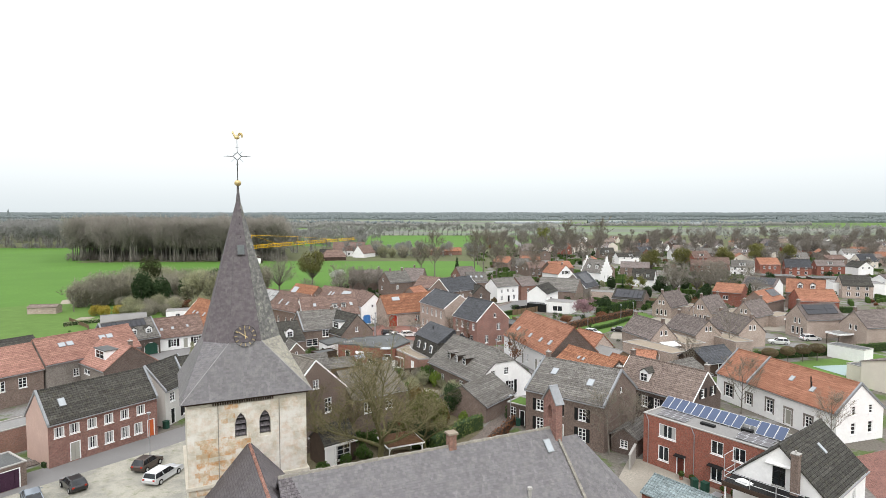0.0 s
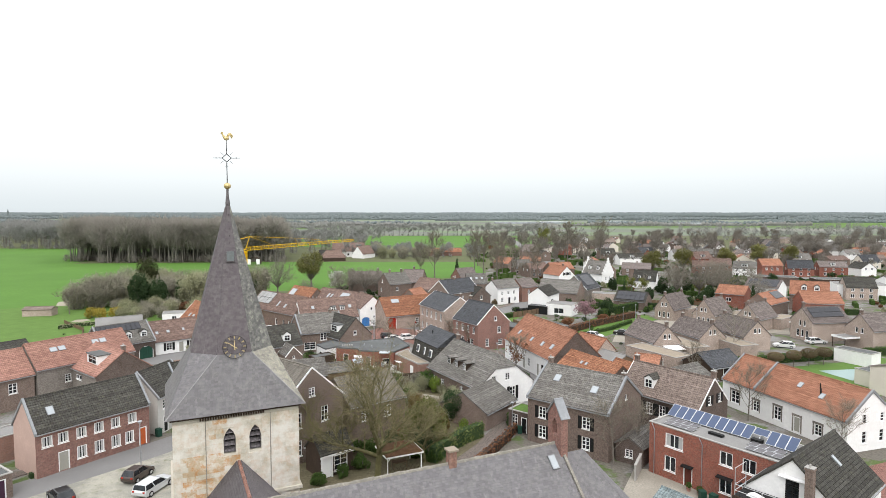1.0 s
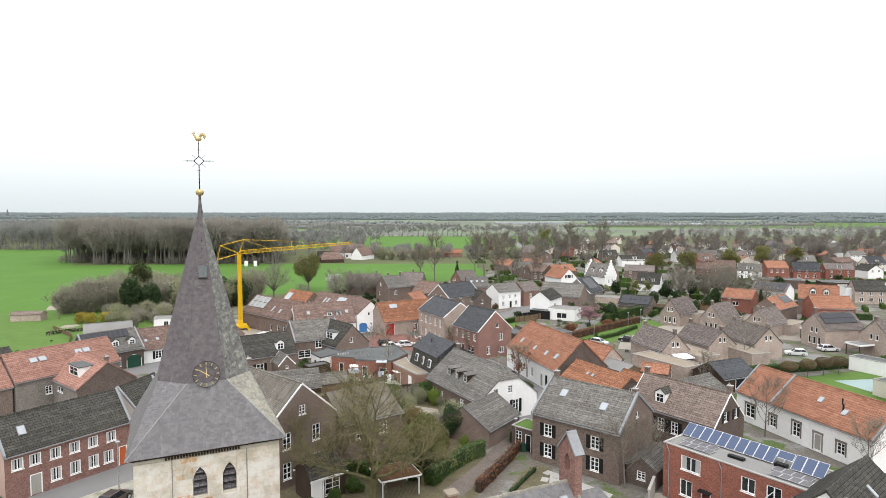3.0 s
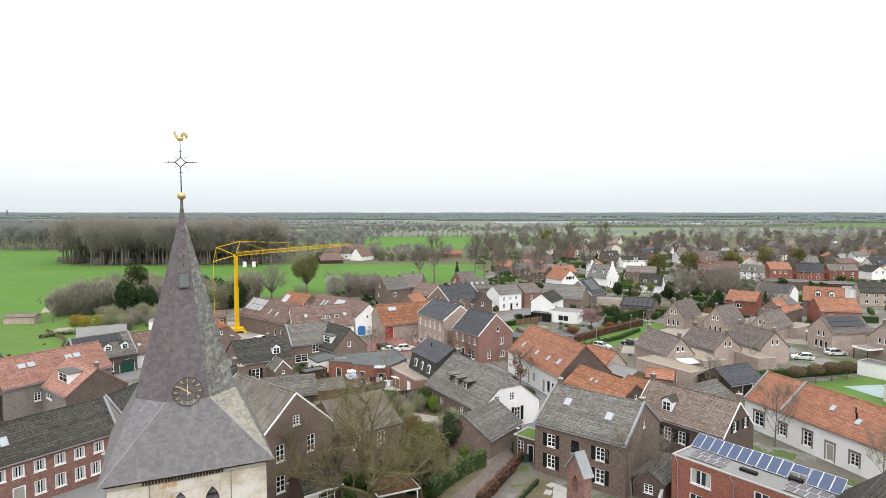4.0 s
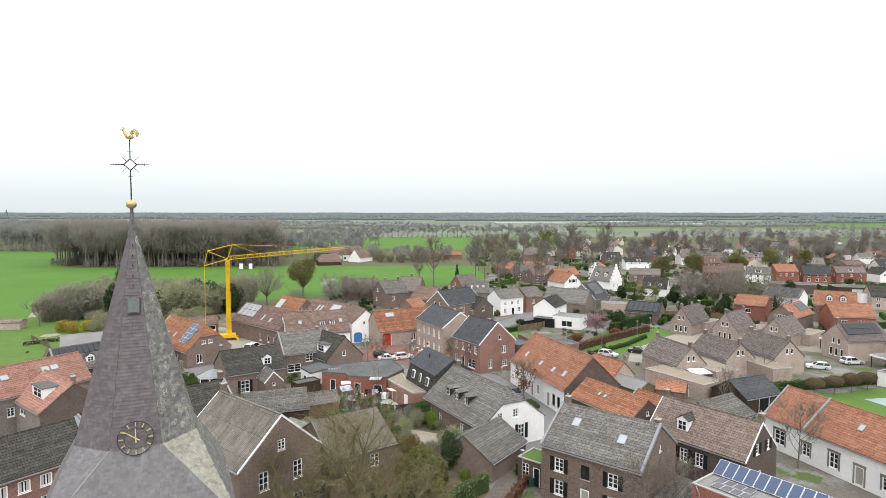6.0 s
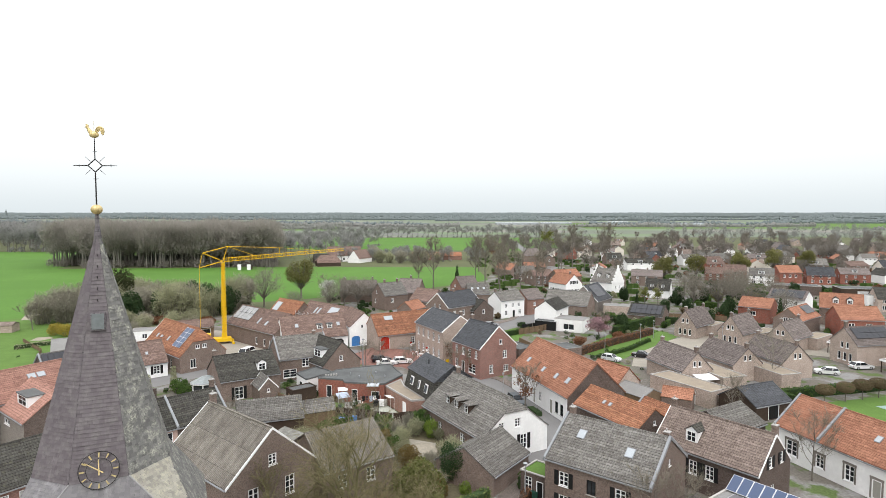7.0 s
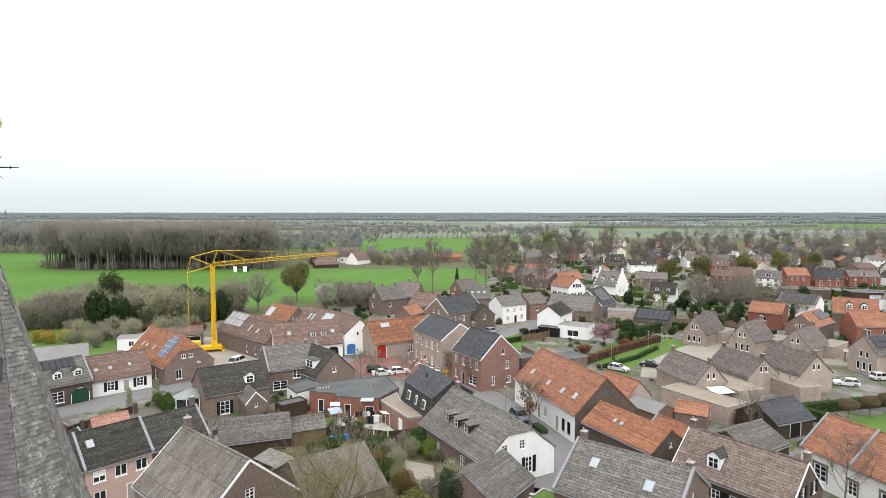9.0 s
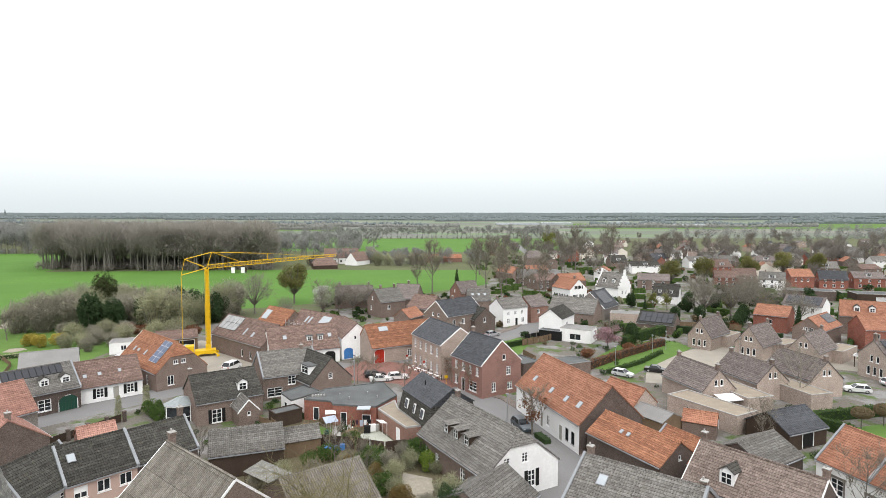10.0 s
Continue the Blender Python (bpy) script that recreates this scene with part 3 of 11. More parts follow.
def house(label, cx, cy, ang, L, W, eave, ridge, wall, roof, holes=(), velux=(), chims=(), hips=(0, 0), verge="", over=0.22, dormers=(), panels=None, ridge_mat=None, gable_wall=None, category="house", name="house", gutter=True, group=""):
    """A gabled house. Along its own x runs the ridge; side F faces -y, R faces +x.
    holes: (side, along from the side's left end, sill, width, height, opts); velux: (side, x, part of the slope, width, height)."""
    FOOT.append((cx, cy, radians(ang), L, W))
    root = thing(name, pose(cx, cy, 0, 0, 0, ang), label, category, group)
    rise, half = ridge - eave, W / 2
    cut = [h * rise for h in hips]
    ins = [h * rise * 0.75 for h in hips]
    walls = Shape()
    for side in "FBRL":
        o, u, n, width = facade_frame(side, L, W)
        hs = [h[1:5] for h in holes if h[0] == side]
        if side in "FB":
            wall_face(walls, o, u, n, width, [], eave, hs)
        else:
            c = cut[1 if side == "R" else 0]
            lims = [lambda a, z: eave + rise * a / half - z, lambda a, z: eave + rise * (W - a) / half - z]
            if c:
                lims.append(lambda a, z, c=c: ridge - c - z)
            wall_face(walls, o, u, n, width, lims, ridge, hs, mi=1 if gable_wall else 0)
        for h in holes:
            if h[0] == side:
                window(root, o, u, n, h[1], h[2], h[3], h[4], h[5] if len(h) > 5 else "")
    part("wall", walls, [M[wall], M[gable_wall or wall]], root)
    # roof slabs
    e = over
    drop = e * rise / half
    g = 0.12 if not verge else 0.02
    x0, x1 = -L / 2 - g, L / 2 + g
    ze = eave - drop + 0.16
    for s, side in ((-1, "F"), (1, "B")):
        rs = Shape()
        pts = [(x0, s * (half + e), ze), (x1, s * (half + e), ze)]
        up = []
        if cut[1]:
            zc = ridge - cut[1]
            up += [(x1, s * half * cut[1] / rise, zc + 0.16), (x1 - ins[1], 0, ridge + 0.16)]
        else:
            up += [(x1, 0, ridge + 0.16)]
        if cut[0]:
            zc = ridge - cut[0]
            up += [(x0 + ins[0], 0, ridge + 0.16), (x0, s * half * cut[0] / rise, zc + 0.16)]
        else:
            up += [(x0, 0, ridge + 0.16)]
        pts += up
        if s > 0:
            pts = pts[::-1]
        rs.slab(pts, 0.14, along=(1, 0, 0))
        slope = part("roof_slope", rs, M[roof], root)
        if gutter:
            gt = Shape()
            gt.box(x0 + 0.03, s * (half + e + 0.06) - 0.06, ze - 0.2, x1 - 0.03, s * (half + e + 0.06) + 0.06, ze - 0.08)
            part("gutter", gt, M["zinc"], slope)
    for k, (xe, sg) in enumerate(((x0, -1), (x1, 1))):
        if cut[k]:
            zc, hy = ridge - cut[k], half * cut[k] / rise
            hp = Shape()
            tip = (xe - sg * ins[k], 0, ridge + 0.17)
            q = [(xe + sg * 0.15, -hy - 0.1, zc + 0.08), (xe + sg * 0.15, hy + 0.1, zc + 0.08), tip]
            hp.slab(q if sg > 0 else [q[1], q[0], q[2]], 0.14, along=(0, 1, 0))
            part("roof_hip", hp, M[roof], root)
    rd = Shape()
    xa, xb = x0 + ins[0], x1 - ins[1]
    k = max(2, int((xb - xa) / 0.42))
    for i in range(k):
        p, q = xa + (xb - xa) * i / k, xa + (xb - xa) * (i + 1) / k
        sec = [(-0.15, ridge + 0.08), (-0.09, ridge + 0.2), (0, ridge + 0.235), (0.09, ridge + 0.2), (0.15, ridge + 0.08)]
        lift = 0.012 * (i % 2)
        rd.prism([(p, y, z + lift) for y, z in sec], [(q, y, z + lift) for y, z in sec])
    part("ridge_tiles", rd, M[ridge_mat or roof], root)
    for xe, sg in ((-L / 2, -1), (L / 2, 1)):
        if verge and not cut[0 if sg < 0 else 1]:
            vb = Shape()
            for s in (-1, 1):
                a, b = Vector((xe, s * (half + e), ze)), Vector((xe, 0, ridge + 0.16))
                w, h = (0.26, 0.16) if verge == "coping" else (0.09, 0.03)
                lo = [a + Vector((sg * w * 0.5, 0, -0.22)), a + Vector((-sg * w * 0.5, 0, -0.22)), a + Vector((-sg * w * 0.5, 0, h)), a + Vector((sg * w * 0.5, 0, h))]
                hi = [b + Vector((sg * w * 0.5, 0, -0.22)), b + Vector((-sg * w * 0.5, 0, -0.22)), b + Vector((-sg * w * 0.5, 0, h)), b + Vector((sg * w * 0.5, 0, h))]
                vb.prism(lo, hi)
            part("verge", vb, M["lead"] if verge == "coping" else M["frame_white"], root)
    # things on the slopes
    def slope_frame(side):
        s = -1 if side == "F" else 1
        lower = Vector((0, s * half, eave + 0.16))
        upv = Vector((0, -s * half, rise))
        n = Vector((0, s * rise, half)).normalized()
        u = Vector((1, 0, 0)) if s < 0 else Vector((-1, 0, 0))
        return lower, upv, n, u

    for side, x, f, w, h in velux:
        lo, upv, n, u = slope_frame(side)
        c, v = lo + upv * f + Vector((x, 0, 0)), upv.normalized()
        fr = Shape()
        q = [c - u * w / 2 - v * h / 2, c + u * w / 2 - v * h / 2, c + u * w / 2 + v * h / 2, c - u * w / 2 + v * h / 2]
        fr.prism(q, [p + n * 0.09 for p in q])
        ob = part("roof_window", fr, M["lead"], root)
        gl = Shape()
        q = [c - u * (w / 2 - 0.07) - v * (h / 2 - 0.07), c + u * (w / 2 - 0.07) - v * (h / 2 - 0.07), c + u * (w / 2 - 0.07) + v * (h / 2 - 0.07), c - u * (w / 2 - 0.07) + v * (h / 2 - 0.07)]
        gl.prism([p + n * 0.09 for p in q], [p + n * 0.1 for p in q])
        part("pane", gl, M["skylight"], ob)
    for x, y, top in chims:
        base = ridge - rise * abs(y) / half - 0.6
        chimney(root, x, y, base, top)
    for d in dormers:
        dormer(root, *d, half, eave, rise)
    if panels:
        side, xa, xb, fa, fb, nx, ny, mat = panels
        lo, upv, n, u = slope_frame(side)
        v, tall = upv.normalized(), upv.length
        for i in range(nx):
            for j in range(ny):
                w, h = (xb - xa) / nx, (fb - fa) * tall / ny
                c = lo + Vector((xa + w * (i + 0.5), 0, 0)) + v * (fa * tall + h * (j + 0.5)) + n * 0.1
                solar_panel(root, c, u, v, n, w - 0.03, h - 0.03, mat)
    return root


def solar_panel(parent, c, u, v, n, w, h, mat):
    fr = Shape()
    q = [c - u * w / 2 - v * h / 2, c + u * w / 2 - v * h / 2, c + u * w / 2 + v * h / 2, c - u * w / 2 + v * h / 2]
    fr.prism(q, [p + n * 0.035 for p in q])
    ob = part("solar_panel", fr, M["alu"] if mat in ("solar_blue", "solar_grey") else M["black_paint"], parent)
    cells = Shape()
    a, b, p = w / 2 - 0.04, h / 2 - 0.04, c + n * 0.039
    cells.face([p - u * a - v * b, p + u * a - v * b, p + u * a + v * b, p - u * a + v * b])
    part("cell_sheet", cells, M[mat], ob)


def dormer(root, side, x, f, w, h, kind, half, eave, rise):
    """A dormer on a slope: kind gable (pitched, white front) or flat."""
    s = -1 if side == "F" else 1
    y, z = s * half * (1 - f), eave + rise * f + 0.1
    back = h * half / rise
    n = Vector((0, s, 0))
    u = Vector((1, 0, 0)) if s < 0 else Vector((-1, 0, 0))
    o = Vector((x, y, z)) - u * w / 2
    body = Shape()
    F = [o, o + u * w, o + u * w + Vector((0, 0, h)), o + Vector((0, 0, h))]
    B = [p - n * (back + 0.6) for p in F]
    body.prism(F, B)
    ob = part("dormer", body, M["wood_dark" if kind == "dark" else "frame_white"], root)
    win = Shape()
    bar(win, o, u, n, w * 0.14, h * 0.12, w * 0.86, h * 0.9, 0.004, 0.02)
    part("pane", win, M["glass"], ob)
    fr = Shape()
    for a in (0.14, 0.5, 0.86):
        bar(fr, o, u, n, w * a - 0.035, h * 0.1, w * a + 0.035, h * 0.92, 0.0, 0.05)
    for b in (0.1, 0.55, 0.9):
        bar(fr, o, u, n, w * 0.14, h * b - 0.03, w * 0.86, h * b + 0.03, 0.0, 0.046)
    part("window_frame", fr, M["frame_white"], ob)
    rf = Shape()
    ov = 0.34 if kind == "dark" else 0.14
    if kind in ("gable", "dark"):
        ht = w * (0.2 if kind == "dark" else 0.42)
        a, b = o - u * ov + n * ov + Vector((0, 0, h - 0.04)), o + u * (w + ov) + n * ov + Vector((0, 0, h - 0.04))
        t = o + u * w / 2 + n * ov + Vector((0, 0, h + ht))
        bk = -n * (back + ht * half / rise + 0.5)
        rf.slab([a, t, t + bk, a + bk][::-1] if s < 0 else [a, t, t + bk, a + bk][::-1], 0.07, along=(0, 1, 0))
        rf.slab([t, b, b + bk, t + bk][::-1], 0.07, along=(0, 1, 0))
        part("dormer_roof", rf, M["tile_grey" if kind == "dark" else "tile_dark"], ob)
        gb = Shape()
        gb.prism([o + Vector((0, 0, h)), o + u * w + Vector((0, 0, h)), o + u * w / 2 + Vector((0, 0, h + ht - 0.1))], [p - n * 0.3 for p in (o + Vector((0, 0, h)), o + u * w + Vector((0, 0, h)), o + u * w / 2 + Vector((0, 0, h + ht - 0.1)))])
        part("dormer_gable", gb, M["wood_dark" if kind == "dark" else "frame_white"], ob)
    else:
        q = [o - u * ov + n * ov + Vector((0, 0, h)), o + u * (w + ov) + n * ov + Vector((0, 0, h))]
        q += [q[1] - n * (back + ov + 0.6), q[0] - n * (back + ov + 0.6)]
        rf.prism(q, [p + Vector((0, 0, 0.13)) for p in q])
        part("dormer_roof", rf, M["felt"], ob)


def flat_building(label, cx, cy, ang, L, W, H, wall, roof="felt", holes=(), name="house", category="house", rim="concrete", group=""):
    FOOT.append((cx, cy, radians(ang), L, W))
    root = thing(name, pose(cx, cy, 0, 0, 0, ang), label, category, group)
    walls = Shape()
    for side in "FBRL":
        o, u, n, width = facade_frame(side, L, W)
        wall_face(walls, o, u, n, width, [], H, [h[1:5] for h in holes if h[0] == side])
        for h in holes:
            if h[0] == side:
                window(root, o, u, n, h[1], h[2], h[3], h[4], h[5] if len(h) > 5 else "")
    part("wall", walls, M[wall], root)
    rf = Shape()
    rf.box(-L / 2 + 0.02, -W / 2 + 0.02, H - 0.25, L / 2 - 0.02, W / 2 - 0.02, H - 0.06)
    part("flat_roof", rf, M[roof], root)
    ed = Shape()
    for x0, y0, x1, y1 in ((-L / 2 - 0.06, -W / 2 - 0.06, L / 2 + 0.06, -W / 2 + 0.16), (-L / 2 - 0.06, W / 2 - 0.16, L / 2 + 0.06, W / 2 + 0.06), (-L / 2 - 0.06, -W / 2 + 0.16, -L / 2 + 0.16, W / 2 - 0.16), (L / 2 - 0.16, -W / 2 + 0.16, L / 2 + 0.06, W / 2 - 0.16)):
        ed.box(x0, y0, H - 0.05, x1, y1, H + 0.07)
    part("roof_edge", ed, M[rim], root)
    return root




# ---- ground ----
def sheet(name, pts, z, mat, label, category, thick=0.0, kind="structure"):
    s = Shape()
    pts = [(x, y, z) for x, y in pts]
    area = sum(pts[i][0] * pts[(i + 1) % len(pts)][1] - pts[(i + 1) % len(pts)][0] * pts[i][1] for i in range(len(pts)))
    if area < 0:
        pts = pts[::-1]
    if thick:
        s.slab(pts, thick, along=(1, 0, 0))
    else:
        s.face(pts, along=(1, 0, 0))
    return single(name, s, M[mat], Matrix(), label, category, kind=kind)


def strip(name, line, width, z, mat, label, category, thick=0.0):
    """A road or path along a line in plan."""
    s = Shape()
    LANES.extend((Vector(a), Vector(b), width) for a, b in zip(line[:-1], line[1:]))
    left, right = [], []
    for i, p in enumerate(line):
        a, b = Vector(line[max(0, i - 1)]), Vector(line[min(len(line) - 1, i + 1)])
        d = (b - a).normalized()
        nrm = Vector((-d.y, d.x)) * width / 2
        left.append((p[0] + nrm.x, p[1] + nrm.y, z))
        right.append((p[0] - nrm.x, p[1] - nrm.y, z))
    for i in range(len(line) - 1):
        q = [right[i], right[i + 1], left[i + 1], left[i]]
        d = Vector(q[1]) - Vector(q[0])
        if thick:
            s.slab(q, thick, along=d)
        else:
            s.face(q, along=d)
    return single(name, s, M[mat], Matrix(), label, category, kind="structure")


gs = Shape()
gs.face([(-4500, -300, 0), (4500, -300, 0), (4500, 4700, 0), (-4500, 4700, 0)])
single("ground", gs, M["rough_grass"], Matrix(), "flat ground of rough grass and bare earth", "ground", kind="structure")
sheet("far_land", [(-4400, 800), (4400, 800), (4400, 4690), (-4400, 4690)], 0.012, "far_land", "far farmland greyed with painted haze", "farmland")
sheet("village_ground", [(-100, 20), (140, 20), (330, 190), (420, 480), (60, 480), (20, 300), (-12, 250), (-70, 200), (-78, 168), (-80, 140), (-100, 112)], 0.008, "yards", "worn paving, earth and thin grass between the houses", "ground")
sheet("field", [(-600, 520), (-240, 500), (-222, 356), (-102, 368), (20, 368), (22, 300), (-12, 262), (-60, 232), (-112, 212), (-140, 186), (-175, 128), (-330, 70), (-600, 60)], 0.02, "field", "bright green field of young winter wheat", "field")
sheet("field", [(-280, 545), (118, 520), (140, 790), (-330, 800)], 0.02, "field", "bright green meadow before a row of trees", "field")
sheet("field", [(300, 1250), (1900, 1200), (2300, 1900), (350, 1900)], 0.03, "lawn", "pale far meadow", "field")
sheet("field", [(-1500, 1300), (-200, 1100), (-250, 1500), (-1700, 1700)], 0.03, "lawn", "pale far meadow", "field")
sheet("meadow", [(-175, 128), (-140, 186), (-112, 212), (-92, 190), (-78, 168), (-80, 140), (-100, 112), (-130, 90)], 0.025, "lawn", "mown meadow with paths behind the gardens", "meadow")
strip("road", [(-110, 72), (-80, 99), (-65.4, 116), (-54.4, 128.6), (-44, 140), (-34, 148), (-22, 152), (-11, 148), (0, 138), (8, 128), (13, 116), (16.5, 104), (15, 95), (11.5, 88)], 7.0, 0.03, "asphalt", "grey asphalt village street", "road")
strip("road", [(-11, 150), (-4.5, 165), (5, 173.5), (15.5, 181), (23.6, 191), (29.4, 204), (37, 221), (47, 240), (55, 266), (59, 300), (66, 420), (80, 700)], 7.2, 0.034, "asphalt", "grey asphalt road out of the village", "road")
strip("pavement", [(-83, 105), (-69, 121), (-58, 133.2), (-47, 144)], 1.8, 0.14, "paving", "brick pavement beside the street", "pavement", 0.12)
strip("pavement", [(4.5, 137.3), (11.6, 130), (17, 117), (20.3, 105)], 1.7, 0.14, "paving", "brick pavement beside the street", "pavement", 0.12)
strip("pavement", [(13.4, 184.6), (20.6, 194), (25.6, 205.6), (32.6, 222)], 1.8, 0.15, "paving", "brick pavement along the white house", "pavement", 0.12)
sheet("verge", [(33.5, 205.5), (36.5, 205), (45, 226), (42.5, 228)], 0.04, "lawn", "green verge beside the road", "verge")
strip("road", [(-62, 44), (-48.5, 62), (-38, 75), (-29, 88), (-24, 97)], 5.0, 0.03, "asphalt", "narrow asphalt lane past the terrace", "road")
strip("pavement", [(-55, 62), (-51, 66.5), (-39.6, 82.5)], 1.6, 0.13, "paving", "narrow pavement before the brick terrace", "pavement", 0.11)
sheet("church_square", [(-60, 36), (-46.5, 61.5), (-36, 74), (-27, 86), (-20, 75), (-24, 45), (-20, 20), (-58, 20)], 0.02, "square_gravel", "pale gravel square beside the church", "square")
sheet("plaza", [(-24, 143), (-16, 158), (-2, 152), (4, 138), (-3, 131), (-8, 139)], 0.06, "paving_red", "reddish brick-paved square between the farm and the terrace", "square")
sheet("street_corner", [(43, 50), (62, 50), (72, 74), (58, 74), (48, 70)], 0.05, "paving_red", "red brick street corner", "street")
sheet("yard", [(-66, 150), (-40, 138), (-30, 148), (-36, 170), (-62, 178)], 0.04, "gravel", "bare gravel builders' yard under the crane", "yard")
sheet("lawn", [(30, 152), (40, 146), (62, 170), (58, 180), (44, 172)], 0.04, "lawn", "mown lawn between clipped hedges", "lawn")
sheet("lawn", [(61, 113), (63, 103), (72, 98), (98, 112), (92, 124.5), (78, 119.5), (64, 115.8)], 0.04, "lawn", "bright lawn around a covered swimming pool", "lawn")
sheet("pavement", [(40, 140), (48, 138), (56, 150), (68, 158), (90, 146), (110, 132), (118, 140), (96, 158), (66, 172), (46, 156)], 0.035, "gravel", "pale paved driveway of the new houses", "driveway")
sheet("lawn", [(4, 139), (12, 128), (14, 150), (24, 178), (16, 184), (6, 166)], 0.03, "lawn", "back garden lawn", "lawn")
sheet("courtyard", [(22.6, 70.4), (24.4, 70.4), (33.4, 59.2), (42, 44), (30, 40), (16, 58)], 0.03, "gravel", "paved back yard of the flat-roofed house", "yard")
sheet("patio", [(-4.4, 100), (-0.6, 98.4), (-0.9, 91.6), (-4.2, 93)], 0.03, "gravel", "pale pebbled garden patio", "patio")
sheet("back_lane", [(14, 142), (22, 140), (31, 150), (27, 160), (20, 156)], 0.022, "paving", "worn brick yard behind the corner house", "yard")
strip("church_path", [(1, 70), (5.5, 77.5), (9.3, 86), (12, 92)], 2.4, 0.03, "paving", "brick footpath down to the street", "path")
sheet("garden", [(-20, 66), (-3, 62), (4, 70), (6, 80), (2, 98), (-6, 98), (-18, 74)], 0.016, "litter", "dark leaf-strewn garden soil under the old trees", "garden")
sheet("garden", [(-34, 96), (-20, 92), (2, 84), (4, 104), (-4, 118), (-24, 122)], 0.015, "litter", "bare garden soil and worn grass behind the houses", "garden")

M["lichen"] = plain("lichened_mortar", (0.3, 0.28, 0.24), 0.95, grain=7, var=0.45, stain=2.0)

# ---- church ----
CH = 25.0
church = thing("church", pose(-15.5, 44.9, 0, 0, 0, CH), "old village church with marl stone tower, slate spire and slate nave", "church")
# tower walls, with two pointed louvred openings in the face towards the nave
TW, TE = 4.05, 17.0
core = Shape()
core.box(-TW + 0.12, -TW + 0.58, 0, TW - 0.12, TW - 0.12, TE + 0.1)
tower = part("tower", core, M["stone"], church, "marl and brick tower core")


def ring_walls(z0, z1, half, name, thick, mat):
    s = Shape()
    s.box(-half, -half, z0, half, -half + thick, z1)
    s.box(-half, half - thick, z0, half, half, z1)
    s.box(-half, -half + thick, z0, -half + thick, half - thick, z1)
    s.box(half - thick, -half + thick, z0, half, half - thick, z1)
    return part(name, s, mat, church)


ring_walls(10.9, 11.12, TW + 0.16, "string_course", 0.3, M["stone"])
ring_walls(6.0, 6.22, TW + 0.16, "string_course", 0.3, M["stone"])
# dark colour stands in for the thin shadow under the eaves
ring_walls(TE - 0.18, TE - 0.04, TW + 0.14, "cornice", 0.3, M["wood_dark"])
# skirt roof: square eaves turning into an octagon
EV, OZ, OA, TIPZ = 4.45, 20.6, 2.72, 31.4
sq = [Vector((x * EV, y * EV, TE)) for x, y in ((-1, -1), (1, -1), (1, 1), (-1, 1))]
octa = [Vector((math.cos(radians(22.5 + 45 * k)) * OA / math.cos(radians(22.5)), math.sin(radians(22.5 + 45 * k)) * OA / math.cos(radians(22.5)), OZ)) for k in range(8)]
# octagon corners in order: 0 (22.5) ... front side (-y) lies between corners 5 (247.5) and 6 (292.5)
skirt_faces = [
    ([sq[0], sq[1], octa[6], octa[5]]), ([sq[1], octa[7], octa[6]]), ([sq[1], sq[2], octa[0], octa[7]]), ([sq[2], octa[1], octa[0]]),
    ([sq[2], sq[3], octa[2], octa[1]]), ([sq[3], octa[3], octa[2]]), ([sq[3], sq[0], octa[4], octa[3]]), ([sq[0], octa[5], octa[4]])]
skirt = Shape()
for q in skirt_faces:
    skirt.face(q, along=(q[1] - q[0]) if len(q) == 4 else (q[2] - q[1]))
skirt.face(sq[::-1])
spire = part("spire", skirt, M["slate"], church, "slate-covered spire with lead ridges")
cone = Shape()
tip = Vector((0, 0, TIPZ))
for k in range(8):
    a, b = octa[k], octa[(k + 1) % 8]
    hi = 0.035
    cone.face([a, b, b + (tip - b) * (1 - hi), a + (tip - a) * (1 - hi)], along=b - a)
part("spire_core", cone, M["slate"], church)
SPIRE_FACES = [(octa[k], octa[(k + 1) % 8], tip) for k in range(8)]

# nave, west transept and choir: axis offset to the south of the tower
NY = -11.2


def roof_piece(pts, name, mat="slate", thick=0.2, along=None):
    s = Shape()
    s.slab(pts, thick, along=along)
    return part(name, s, M[mat], church)


NZ, NE, NH = 13.92, 6.5, 7.2
XA, XB = 0.8, 21.0
roof_piece([(XA, NY - NH - 0.3, NE), (XB, NY - NH - 0.3, NE), (XB, NY, NZ), (XA, NY, NZ)], "nave_roof", along=(1, 0, 0))
roof_piece([(XB, NY + NH + 0.3, NE), (XA, NY + NH + 0.3, NE), (XA, NY, NZ), (XB, NY, NZ)], "nave_roof", along=(1, 0, 0))
nw = Shape()
nw.prism([(XA, NY - NH, 0), (XB, NY - NH, 0), (XB, NY + NH, 0), (XA, NY + NH, 0)], [(XA, NY - NH, NE - 0.1), (XB, NY - NH, NE - 0.1), (XB, NY + NH, NE - 0.1), (XA, NY + NH, NE - 0.1)])
nw.prism([(XB - 0.4, NY - NH, NE - 0.1), (XB - 0.4, NY + NH, NE - 0.1), (XB - 0.4, NY, NZ - 0.1)], [(XB, NY - NH, NE - 0.1), (XB, NY + NH, NE - 0.1), (XB, NY, NZ - 0.1)])
part("nave_wall", nw, M["brick_brown"], church)
cop = Shape()
for s in (-1, 1):
    cop.prism([(XB - 0.1, NY + s * (NH + 0.4), NE - 0.3), (XB + 0.1, NY + s * (NH + 0.4), NE - 0.3), (XB + 0.1, NY + s * (NH + 0.4), NE + 0.15), (XB - 0.1, NY + s * (NH + 0.4), NE + 0.15)], [(XB - 0.1, NY, NZ - 0.25), (XB + 0.1, NY, NZ - 0.25), (XB + 0.1, NY, NZ + 0.12), (XB - 0.1, NY, NZ + 0.12)])
part("gable_coping", cop, M["lichen"], church)
